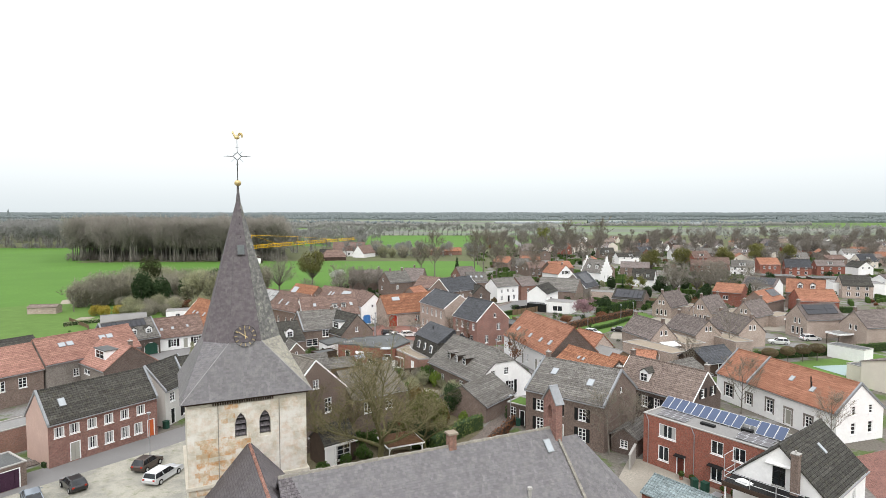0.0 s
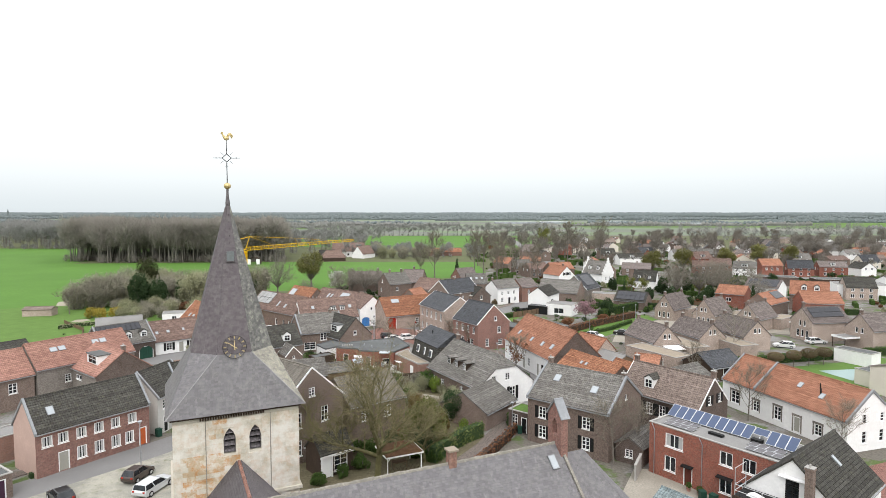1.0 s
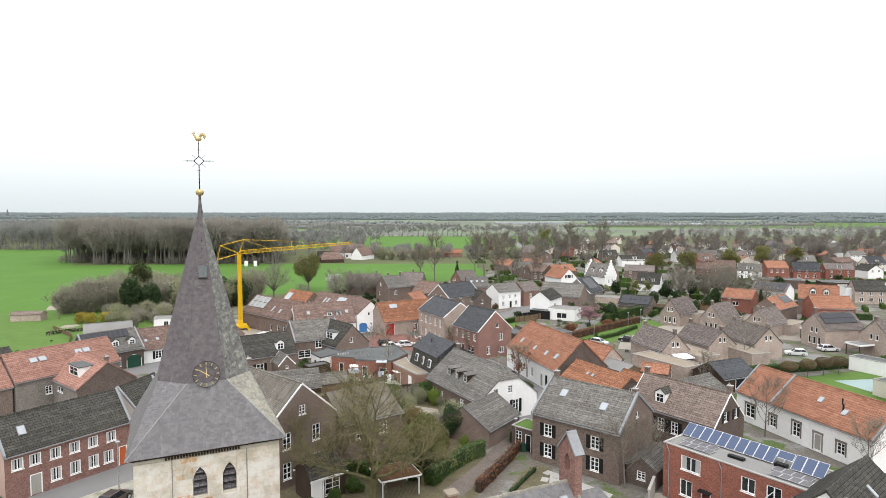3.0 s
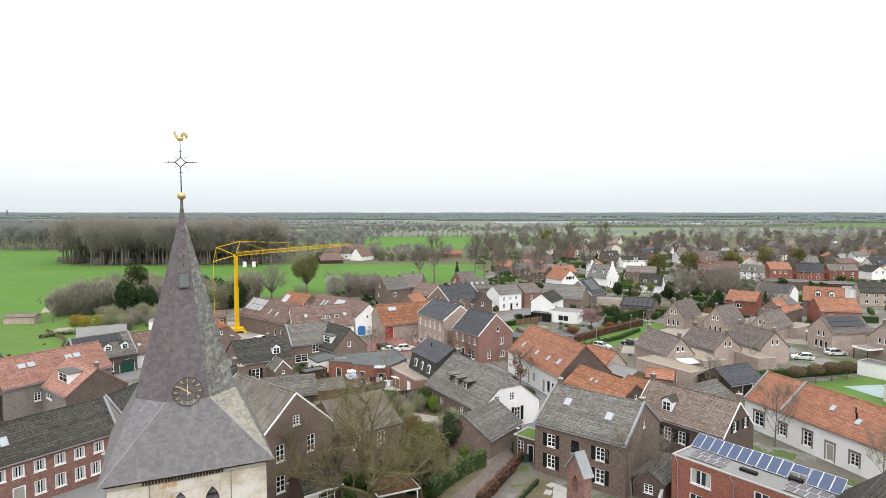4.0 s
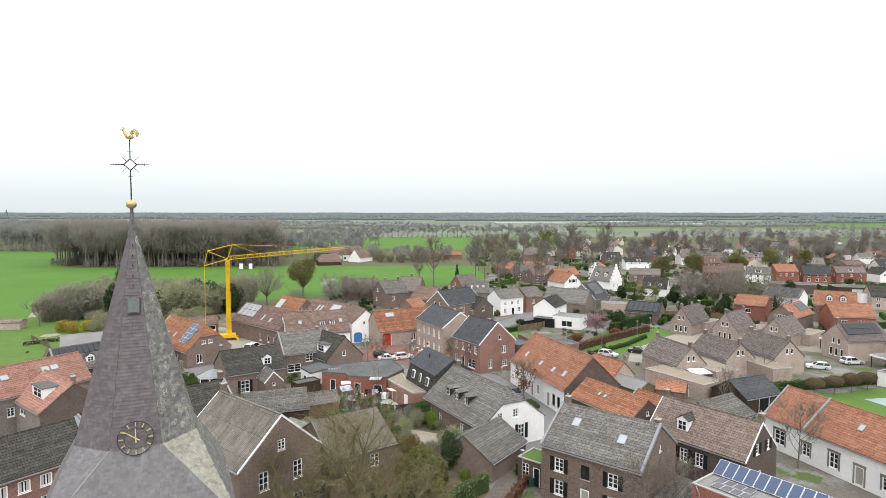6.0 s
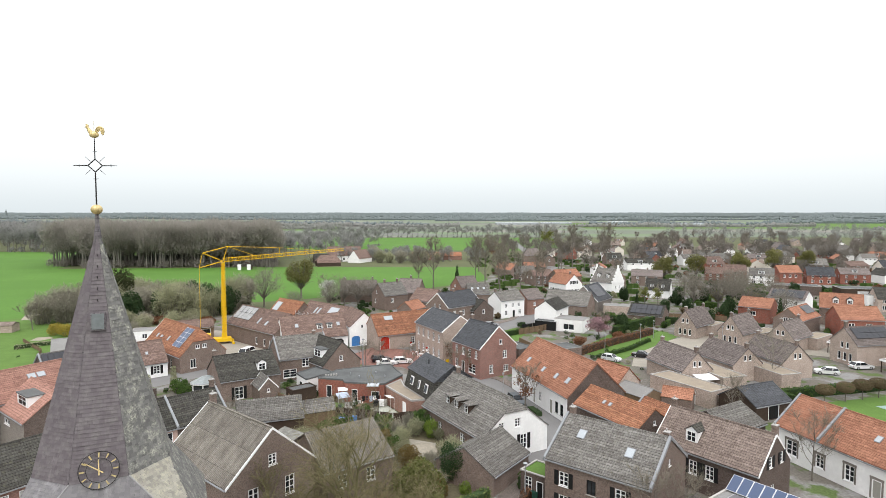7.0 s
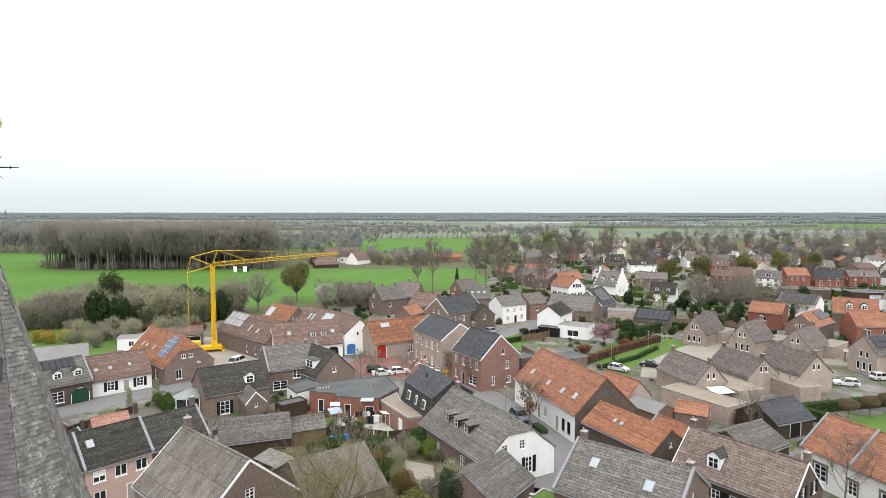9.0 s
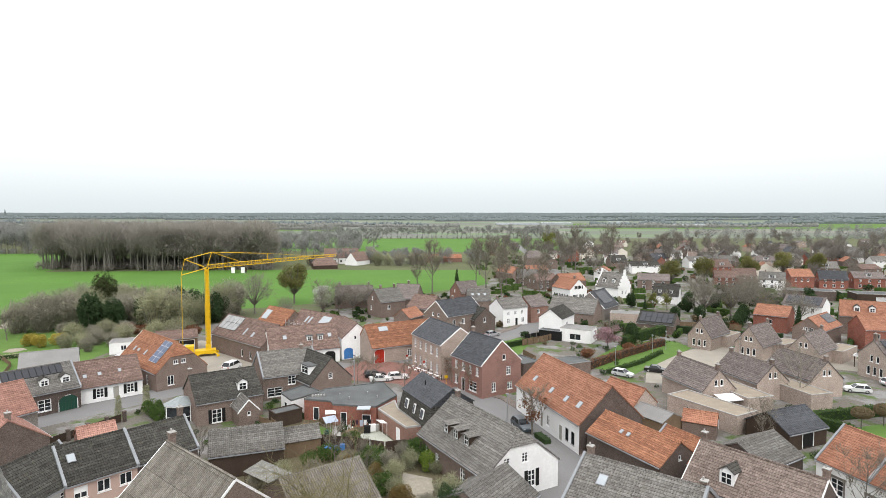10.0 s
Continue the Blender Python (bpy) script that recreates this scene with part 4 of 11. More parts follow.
# transept between tower and nave
TZ, TX, TH, TEV = 13.45, 0.0, 5.6, 7.0
ye, ys = NY - NH - 0.3, -TW
for s in (-1, 1):
    q = [(TX, ys, TZ), (TX, ye, TZ), (TX + s * TH, ye, TEV), (TX + s * TH, ys, TEV)]
    roof_piece(q if s < 0 else q[::-1], "transept_roof", along=(0, 1, 0))
tw = Shape()
tw.box(TX - TH + 0.3, ye + 0.3, 0, TX + TH - 0.3, ys, TEV - 0.1)
tw.prism([(TX - TH + 0.3, ye + 0.3, TEV - 0.1), (TX + TH - 0.3, ye + 0.3, TEV - 0.1), (TX, ye + 0.3, TZ - 0.15)], [(TX - TH + 0.3, ye + 0.7, TEV - 0.1), (TX + TH - 0.3, ye + 0.7, TEV - 0.1), (TX, ye + 0.7, TZ - 0.15)])
part("transept_wall", tw, M["brick_brown"], church)
rt = Shape()
n = 40
for i in range(n):
    a, b = ys + (ye - ys) * i / n, ys + (ye - ys) * (i + 1) / n
    sec = [(-0.16, TZ - 0.08), (-0.1, TZ + 0.1), (0, TZ + 0.16), (0.1, TZ + 0.1), (0.16, TZ - 0.08)]
    k = 0.03 * (i % 2)
    rt.prism([(TX + x, a, z + k) for x, z in sec], [(TX + x, b, z + k) for x, z in sec])
part("ridge_tiles", rt, M["tile_red"], church, "terracotta ridge tiles")
rt = Shape()
n = 60
for i in range(n):
    a, b = XA + (XB - XA) * i / n, XA + (XB - XA) * (i + 1) / n
    sec = [(-0.12, NZ - 0.1), (-0.07, NZ + 0.05), (0, NZ + 0.09), (0.07, NZ + 0.05), (0.12, NZ - 0.1)]
    k = 0.03 * math.sin(i * 1.7) * math.sin(i * 0.6)
    rt.prism([(a, NY + y, z + k) for y, z in sec], [(b, NY + y, z + k) for y, z in sec])
part("ridge_tiles", rt, M["lichen"], church, "lichened ridge tiles of the nave")
# choir with hipped end
CZ, CE, CHW, CX0, CX1, CX2 = 13.0, 6.3, 6.2, XB, 23.2, 29.0
roof_piece([(CX0, NY - CHW, CE), (CX2 - 2.5, NY - CHW, CE), (CX1, NY, CZ), (CX0, NY, CZ)], "choir_roof", along=(1, 0, 0))
roof_piece([(CX2 - 2.5, NY + CHW, CE), (CX0, NY + CHW, CE), (CX0, NY, CZ), (CX1, NY, CZ)], "choir_roof", along=(1, 0, 0))
roof_piece([(CX2 - 2.5, NY - CHW, CE), (CX2, NY - 2.6, CE), (CX1, NY, CZ)], "choir_roof")
roof_piece([(CX2, NY - 2.6, CE), (CX2, NY + 2.6, CE), (CX1, NY, CZ)], "choir_roof")
roof_piece([(CX2, NY + 2.6, CE), (CX2 - 2.5, NY + CHW, CE), (CX1, NY, CZ)], "choir_roof")
cw = Shape()
foot = [(CX0, NY - CHW + 0.3), (CX2 - 2.6, NY - CHW + 0.3), (CX2 - 0.3, NY - 2.5), (CX2 - 0.3, NY + 2.5), (CX2 - 2.6, NY + CHW - 0.3), (CX0, NY + CHW - 0.3)]
cw.prism([(x, y, 0) for x, y in foot], [(x, y, CE - 0.1) for x, y in foot])
part("choir_wall", cw, M["brick_brown"], church)


# ---- houses round the church ----
house("brown brick house with grey tiled roof and black shutters", 18.9, 79.6, 320, 11.4, 10.0, 6.0, 9.4, "brick_brown", "tile_grey", verge="coping",
      holes=[("F", 2.2, 3.5, 1.1, 1.5, "sx"), ("F", 2.2, 0.9, 1.1, 1.6, "sx"), ("F", 5.3, 3.5, 1.0, 1.5, "k"), ("F", 5.3, 0.1, 1.0, 2.3, "d"), ("F", 8.4, 3.5, 1.1, 1.5, "sx"), ("F", 8.4, 0.9, 1.1, 1.6, "sx"), ("R", 5.0, 6.6, 0.6, 0.7)],
      velux=[("F", -3.0, 0.62, 0.9, 1.15), ("F", 2.6, 0.5, 0.9, 1.15)], chims=[(-5.2, 0.2, 10.3), (5.3, 0.3, 9.9)])
house("long brick house with pinkish tiled roof and small dormer", 32.9, 85.7, 307, 12.6, 7.2, 4.4, 7.9, "brick_dark", "tile_pink", verge="white",
      holes=[("F", 1.4, 1.9, 1.0, 1.6, "sx"), ("F", 5.1, 1.9, 1.0, 1.6, "sx"), ("F", 7.1, 1.9, 1.0, 1.6, "sx"), ("R", 2.4, 4.6, 0.8, 1.2, "sx"), ("R", 5.0, 4.6, 0.7, 1.2, "sx"), ("R", 3.0, 1.2, 0.9, 1.4, "x")],
      dormers=[("F", -1.9, 0.22, 1.45, 1.35, "gable")], chims=[(-6.0, 0.3, 8.8), (6.0, 0.3, 8.9)])
farm_d = house("long white farmhouse with orange tiled roof and stone-framed windows", 51.6, 86.0, 287.4, 20.8, 8.3, 4.1, 7.6, "white", "tile_orange", verge="coping",
      holes=[("F", 2.6, 0.9, 1.6, 1.9, "x"), ("F", 6.6, 0.9, 1.1, 1.6, "x"), ("F", 10.4, 0.9, 1.2, 1.9, "x"), ("F", 13.6, 0.3, 1.1, 2.1, "d"), ("F", 16.8, 0.9, 1.1, 1.5, "x"), ("R", 3.0, 3.6, 0.7, 1.2, "x"), ("R", 3.0, 1.0, 0.8, 1.6, "x"), ("R", 6.0, 3.6, 0.7, 1.2, "x"), ("R", 6.0, 1.0, 0.8, 1.6, "x")],
      velux=[("F", 1.6, 0.55, 0.7, 0.9), ("F", 5.4, 0.42, 0.7, 0.9)])
mc = Shape()
for sd in (-1, 1):
    mc.prism([(-4.2, sd * 4.37, 4.05), (-3.92, sd * 4.37, 4.05), (-3.92, sd * 4.37, 4.45), (-4.2, sd * 4.37, 4.45)], [(-4.2, 0, 7.6), (-3.92, 0, 7.6), (-3.92, 0, 7.98), (-4.2, 0, 7.98)])
part("dividing_coping", mc, M["lead"], farm_d)
for u0, z0, w0, h0 in ((2.6, 0.9, 1.6, 1.9), (6.6, 0.9, 1.1, 1.6), (10.4, 0.9, 1.2, 1.9), (13.6, 0.3, 1.1, 2.1), (16.8, 0.9, 1.1, 1.5)):
    st = Shape()
    fo, fu, fn = Vector((-10.4, -4.15, 0)), Vector((1, 0, 0)), Vector((0, -1, 0))
    for a0, b0, a1, b1 in ((u0 - w0 / 2 - 0.22, z0 - 0.1, u0 - w0 / 2, z0 + h0), (u0 + w0 / 2, z0 - 0.1, u0 + w0 / 2 + 0.22, z0 + h0), (u0 - w0 / 2 - 0.26, z0 + h0, u0 + w0 / 2 + 0.26, z0 + h0 + 0.3)):
        bar(st, fo, fu, fn, a0, b0, a1, b1, 0.003, 0.03)
    part("stone_surround", st, M["greyrender"], farm_d)
pp = Shape()
pp.tube((5.0, -2.2, 5.6), (5.0, -2.2, 6.7), 0.11, 0.11, 8)
pp.tube((4.4, -1.6, 6.2), (4.4, -1.6, 7.2), 0.08, 0.08, 8)
part("flue_pipe", pp, M["black_paint"], farm_d)
house("white-walled farmhouse with orange pantile roof and roof windows", 20.9, 116.5, 288, 19.9, 10.1, 4.2, 9.0, "white", "tile_orange", verge="", gable_wall="brick_dark",
      holes=[("F", 2.4, 1.0, 0.9, 1.6, "x"), ("F", 6.2, 1.0, 0.9, 1.6, "x"), ("F", 9.0, 0.2, 1.0, 2.2, "d"), ("F", 11.0, 1.0, 0.9, 1.6, "x"), ("F", 14.8, 0.2, 1.1, 2.3, "d"), ("F", 16.6, 0.8, 0.9, 1.8, "kx"), ("F", 18.2, 0.8, 0.9, 1.8, "kx")],
      velux=[("F", -6.5, 0.35, 0.8, 1.0), ("F", -0.6, 0.3, 0.8, 1.0), ("F", 3.8, 0.3, 0.8, 1.0), ("F", 7.2, 0.33, 0.9, 1.1)])
house("low brick barn with weathered orange tiles", 25.6, 100.0, 297, 12.4, 6.4, 3.8, 6.1, "brick_dark", "tile_old_orange", holes=[("R", 3.2, 4.0, 0.5, 0.6)], velux=[("F", -1.6, 0.5, 0.5, 0.6), ("F", -0.4, 0.5, 0.5, 0.6)], category="barn", name="barn")
house("red brick corner house with dark blue-grey roof", 8.7, 136.3, 302, 9.9, 8.8, 6.0, 9.9, "brick_rose", "tile_blue", verge="white",
      holes=[("F", 1.6, 3.8, 0.9, 1.5, "x"), ("F", 4.0, 3.8, 0.9, 1.5, "x"), ("F", 6.2, 3.8, 0.9, 1.5, "x"), ("F", 8.4, 3.8, 0.9, 1.5, "x"), ("F", 1.6, 0.9, 1.0, 1.7), ("F", 4.0, 0.1, 1.1, 2.4, "dk"), ("F", 7.0, 0.7, 2.4, 1.8, "x"), ("R", 2.6, 0.9, 0.9, 1.7, "x"), ("R", 5.9, 3.6, 1.0, 1.5, "x"), ("R", 6.2, 0.9, 1.2, 1.3, "x"), ("R", 4.9, 6.4, 0.7, 1.0)], chims=[(-4.4, 0.2, 10.9)])
house("pale brick house with slate-blue roof and tall windows", 1.0, 149.8, 298, 13.5, 8.6, 6.9, 9.9, "brick_pale", "tile_blue", verge="white",
      holes=[("F", 1.6 + 2.5 * k, z, 0.9, 1.7, "x") for k in range(5) for z in (4.3, 1.0)], chims=[(6.4, 0.3, 10.8)])
house("grey tiled cottage with three dormers and a white half-hipped gable", 6.0, 100.6, 300, 15.8, 10.6, 3.4, 7.6, "brick_brown", "tile_grey", hips=(0, 0.35), gable_wall="white",
      holes=[("F", 2.0, 0.9, 1.0, 1.4, "x"), ("F", 5.0, 0.9, 1.0, 1.4, "x"), ("F", 11.0, 0.8, 1.1, 1.8, "x"), ("R", 3.0, 3.9, 0.9, 1.1, "x"), ("R", 5.6, 4.0, 0.9, 1.2, "x"), ("R", 6.6, 0.9, 1.1, 2.0, "sx")],
      dormers=[("F", -3.2, 0.28, 1.1, 1.25, "dark"), ("F", -0.8, 0.28, 1.1, 1.25, "dark"), ("F", 1.7, 0.28, 1.1, 1.25, "dark")], chims=[(-6.9, 0.2, 8.6)])
house("brick outbuilding with grey tiled roof beside the footpath", 5.3, 88.4, 54, 8.4, 8.0, 2.4, 4.7, "brick_brown", "tile_grey", category="outbuilding", name="outbuilding")
house("red brick terrace of small houses with mossy dark roof", -44.9, 74.8, 55.5, 13.2, 6.0, 5.3, 8.6, "brick_rose", "tile_dark", verge="coping", gable_wall="pink_render",
      holes=[("F", x, 3.4, 1.15, 1.25, "c") for x in (2.9, 4.9, 6.9, 8.9, 11.0)] + [("F", x, 0.9, 1.15, 1.5, "c") for x in (4.9, 6.9, 8.9, 10.6)] + [("F", 2.9, 0.1, 1.2, 2.3, "d"), ("F", 12.3, 0.1, 1.0, 2.3, "do"), ("F", 1.2, 3.4, 1.15, 1.25, "c")],
      velux=[("F", -4.4, 0.5, 0.8, 1.1)])
house("pale grey terrace house with mossy dark roof and small balcony", -41.1, 85.2, 79, 7.2, 6.2, 5.2, 8.4, "pale_render", "tile_dark", verge="coping", holes=[("F", 1.6, 3.3, 1.1, 1.3, "x"), ("F", 4.6, 3.3, 1.1, 1.3, "x"), ("F", 4.6, 0.6, 1.4, 1.9, "s"), ("F", 1.6, 0.1, 1.0, 2.2, "dk")])
house("pink rendered terrace house with mossy dark roof", -37.9, 90.2, 49, 7.0, 6.8, 5.2, 8.2, "pink_render", "tile_dark", verge="coping",
      holes=[("F", 1.4, 3.4, 1.3, 1.3, "b"), ("F", 3.6, 3.4, 1.3, 1.3), ("F", 5.8, 3.4, 1.3, 1.3), ("F", 1.4, 0.9, 1.3, 1.5), ("F", 4.6, 0.1, 1.0, 2.2, "d")], velux=[("F", -2.3, 0.6, 0.8, 1.0)])
house("dark brick terrace house with mossy roof", -33.3, 95.5, 49, 6.8, 6.6, 5.1, 8.0, "brick_dark", "tile_dark", verge="coping", holes=[("F", 2, 3.3, 1.1, 1.3, "x"), ("F", 4.6, 0.9, 1.1, 1.5, "x")], chims=[(3.0, 0.2, 9.2)])
house("large brick building with red pantile roof and skylights", -63.3, 103.0, 59, 16.0, 7.8, 5.5, 9.1, "greyrender", "tile_red", verge="",
      holes=[("F", 4.6, 2.6, 1.0, 1.3, "x"), ("F", 10.6, 2.8, 1.1, 1.3, "x"), ("F", 12.4, 2.8, 0.7, 1.2, "x")], velux=[("F", -4.4, 0.6, 1.1, 0.9), ("F", -3.1, 0.6, 1.1, 0.9), ("F", 2.4, 0.62, 1.1, 0.9), ("F", 3.7, 0.62, 1.1, 0.9)])
house("old town house with steep grey roof behind the tower", -20.6, 77.3, 319, 12.3, 9.5, 7.2, 11.4, "brick_brown", "corrugated", verge="white",
      holes=[("R", 2.6, 4.4, 1.1, 1.9, "x"), ("R", 6.6, 4.4, 1.1, 1.9, "x"), ("R", 2.6, 1.0, 1.1, 1.9, "x"), ("R", 6.6, 1.0, 1.1, 1.9, "x"), ("R", 4.7, 7.9, 0.9, 1.1, "x")], chims=[(-5.6, 0.2, 12.4)])
house("house with brownish tiled roof behind the bare tree", -11.4, 84.0, 36, 8.4, 9.4, 5.0, 7.7, "brick_brown", "corrugated", verge="", holes=[("F", 2.2, 2.8, 1.1, 1.5, "x"), ("F", 5.6, 2.8, 1.1, 1.5, "x")])
# ---- along the street to the west ----
house("dark brick house with grey roof, dormers and solar panels", -67.2, 124.0, 50, 10.5, 8.4, 3.7, 7.2, "brick_dark", "tile_grey", verge="coping",
      holes=[("F", 5.2, 0.7, 1.9, 1.9, "x"), ("F", 8.6, 0.05, 2.9, 2.6, "gnD"), ("F", 2.4, 0.7, 1.2, 1.8, "x")], dormers=[("F", 0.3, 0.22, 1.3, 1.0, "gable"), ("F", 3.4, 0.22, 1.3, 1.0, "gable")], panels=("F", -5.0, 3.6, 0.6, 0.95, 9, 1, "solar_black"))
house("white cottage with brown tiled roof and black shutters", -60.6, 132.6, 40.5, 10.4, 8.2, 2.8, 6.5, "white", "tile_brown",
      holes=[("F", 3.6, 0.7, 1.2, 1.6, "sx"), ("F", 6.1, 0.1, 1.1, 2.2, "d"), ("F", 8.4, 0.7, 1.2, 1.6, "sx")], velux=[("F", -3.6, 0.4, 0.6, 0.7), ("F", -1.3, 0.42, 0.6, 0.7), ("F", 1.9, 0.45, 0.5, 0.7)])
house("brick barn house with orange roof, solar panels and half-hipped gable", -55.6, 143.8, 317, 19.0, 9.6, 3.4, 8.2, "brick_brown", "tile_old_orange", hips=(0, 0.45), verge="white",
      holes=[("F", 12.0, 1.4, 0.7, 0.8), ("F", 14.6, 0.6, 0.8, 1.8, "x"), ("R", 3.6, 4.6, 0.9, 0.8), ("R", 5.0, 4.6, 0.9, 0.8), ("R", 2.6, 0.8, 1.2, 1.8, "r")], velux=[("F", -6, 0.4, 0.6, 1.0), ("F", -4, 0.4, 0.9, 0.6), ("F", -0.5, 0.4, 0.6, 1.1)], panels=("F", 3.2, 6.8, 0.22, 0.92, 2, 4, "solar_blue"))
house("brick cottage with mossy dark roof, dormer and porch", -35.6, 122.7, 34.5, 10.2, 9.6, 3.6, 6.9, "brick_brown", "tile_dark", verge="",
      holes=[("F", 3.0, 0.2, 1.5, 2.1, "sx"), ("F", 6.6, 0.1, 1.2, 2.2, "dk")], dormers=[("F", 2.2, 0.2, 1.5, 1.3, "gable")], chims=[(-4.9, 0.2, 8.0)])
house("porch with grey pitched roof", -30.3, 117.8, 304, 4.4, 3.0, 2.6, 4.2, "brick_brown", "tile_grey", verge="white", holes=[("R", 1.5, 1.9, 0.5, 0.6)], category="porch", name="porch", gutter=False)
house("brick house with dark slate roof and dormer balcony", -28.5, 134.9, 28.4, 10.0, 9.4, 4.2, 7.6, "brick_brown", "tile_grey", verge="coping", holes=[("F", 2.0, 0.6, 2.6, 1.6, "x"), ("F", 5.0, 2.4, 1.4, 1.6, "x")], chims=[(3.0, 0, 8.3)])
house("brick wing with dark roof and gable window", -21.8, 133.0, 311, 8.6, 8.2, 3.4, 7.4, "brick_brown", "tile_dark", verge="", holes=[("R", 3.9, 3.8, 0.8, 1.0, "x")], dormers=[("F", 0.6, 0.22, 3.0, 1.5, "flat")])
house("long brown-roofed farm wing with dormers", -31.0, 157.5, 26, 15.0, 9.4, 3.2, 7.8, "white", "tile_brown", holes=[("F", 12.8, 0.1, 2.6, 2.5, "gkA")], velux=[("F", -4, 0.55, 0.8, 1.0), ("F", 5.8, 0.5, 0.8, 1.0)], dormers=[("F", 1.2, 0.35, 1.2, 1.0, "flat"), ("F", 3.6, 0.35, 1.2, 1.0, "flat")])
house("white gabled farm front with blue barn door", -21.0, 164.2, 296, 10.5, 7.4, 4.7, 7.9, "white", "tile_brown", holes=[("R", 1.6, 0.1, 2.3, 2.5, "guA"), ("R", 3.2, 4.3, 0.6, 0.9), ("R", 4.6, 4.3, 0.6, 0.9)], over=0.05)
house("farm wing under repair with pale roof sheets and skylights", -43.5, 163.0, 318, 22.0, 9.0, 4.2, 8.2, "brick_brown", "tile_brown", panels=("F", -10.4, -2.6, 0.3, 0.95, 4, 2, "bare_sheet"), velux=[("F", 1.5, 0.4, 0.6, 1.8), ("F", 5, 0.35, 0.8, 1.2), ("F", -5, 0.6, 0.7, 2.2), ("F", -3, 0.6, 0.7, 2.2)], holes=[("F", 17.5, 0.8, 0.8, 1.6), ("F", 20, 0.8, 0.8, 1.6), ("F", 14, 0.8, 0.8, 1.6)])
house("long low brick house with rusty orange roof and red barn door", -9.0, 162.0, 210, 18.0, 8.6, 3.5, 7.8, "brick_pale", "tile_old_orange", holes=[("B", 1.7, 0.1, 2.5, 3.1, "grB"), ("B", 9.0, 0.8, 1.0, 1.7, "x"), ("B", 12.2, 0.8, 1.4, 1.8, "x"), ("B", 15.0, 0.1, 1.0, 2.3, "dr")], velux=[("B", 5.0, 0.75, 2.2, 1.2)])


# ---- east of the church ----
flatC = flat_building("red brick flat-roofed house with rows of solar panels", 31.2, 65.9, 307, 14.8, 6.4, 6.0, "brick_red", "felt_light",
                      holes=[("F", 3.15, 3.75, 2.2, 1.55, "c"), ("F", 2.7, 0.95, 1.4, 1.75), ("F", 4.9, 0.05, 1.05, 2.2, "dm"), ("F", 9.1, 3.8, 1.4, 1.5), ("F", 11.5, 3.8, 1.4, 1.5), ("F", 9.1, 0.8, 1.35, 1.7), ("F", 11.5, 0.8, 1.35, 1.7)])
lean = radians(33)
up_v, up_n = Vector((0, math.cos(lean), math.sin(lean))), Vector((0, -math.sin(lean), math.cos(lean)))
for i in range(10):
    solar_panel(flatC, Vector((-6.85 + i * 0.975, 1.03, 6.6)), Vector((1, 0, 0)), up_v, up_n, 0.95, 1.85, "solar_blue")
solar_panel(flatC, Vector((3.2, 1.36, 6.82)), Vector((1, 0, 0)), up_v, up_n, 1.5, 0.95, "solar_blue")
for i in range(3):
    solar_panel(flatC, Vector((4.5 + i * 0.975, 1.03, 6.6)), Vector((1, 0, 0)), up_v, up_n, 0.95, 1.85, "solar_blue")
for bx in (-5.85, 3.45):
    for i in range(4):
        for j in range(2):
            solar_panel(flatC, Vector((bx + i * 0.88 - j * 0.3 + 0.2, -1.85 + j * 1.24, 6.04 + j * 0.02)), Vector((1, 0, 0)), Vector((0, 1, 0)), Vector((0, 0, 1)), 0.86, 1.2, "solar_grey")
g = Shape()
for k in range(14):
    g.prism([(-7.3 + k * 1.05, 0.3, 5.94), (-7.26 + k * 1.05, 0.3, 5.94), (-7.26 + k * 1.05, 1.75, 5.94), (-7.3 + k * 1.05, 1.75, 5.94)], [(-7.3 + k * 1.05, 0.3, 6.08), (-7.26 + k * 1.05, 0.3, 6.08), (-7.26 + k * 1.05, 1.75, 7.02), (-7.3 + k * 1.05, 1.75, 7.02)])
part("panel_stand", g, M["alu"], flatC)
g = Shape()
g.box(2.6, 0.1, 5.94, 3.7, 0.7, 6.3)
part("vent_box", g, M["black_paint"], flatC)
for x0, z0, w in ((4.9, 2.3, 1.3), (9.1, 2.55, 1.7), (11.5, 2.55, 1.7)):
    g = Shape()
    g.slab([(x0 - 7.4 - w / 2, -3.2, z0 + 0.12), (x0 - 7.4 + w / 2, -3.2, z0 + 0.12), (x0 - 7.4 + w / 2, -3.75, z0), (x0 - 7.4 - w / 2, -3.75, z0)][::-1], 0.08)
    part("door_hood", g, M["black_paint"], flatC, "black sloping hood")
for px in (-0.9, -6.7):
    dp = Shape()
    dp.tube((px, -3.26, 0.1), (px, -3.26, 5.2), 0.05, 0.05, 8)
    dp.tube((px, -3.26, 5.2), (px - 0.35, -3.26, 5.9), 0.05, 0.05, 8)
    part("downpipe", dp, M["zinc"], flatC)
rb = Shape()
rb.box(-1.3, -1.4, 5.94, 0.3, -0.9, 6.2)
part("roof_light", rb, M["black_paint"], flatC)

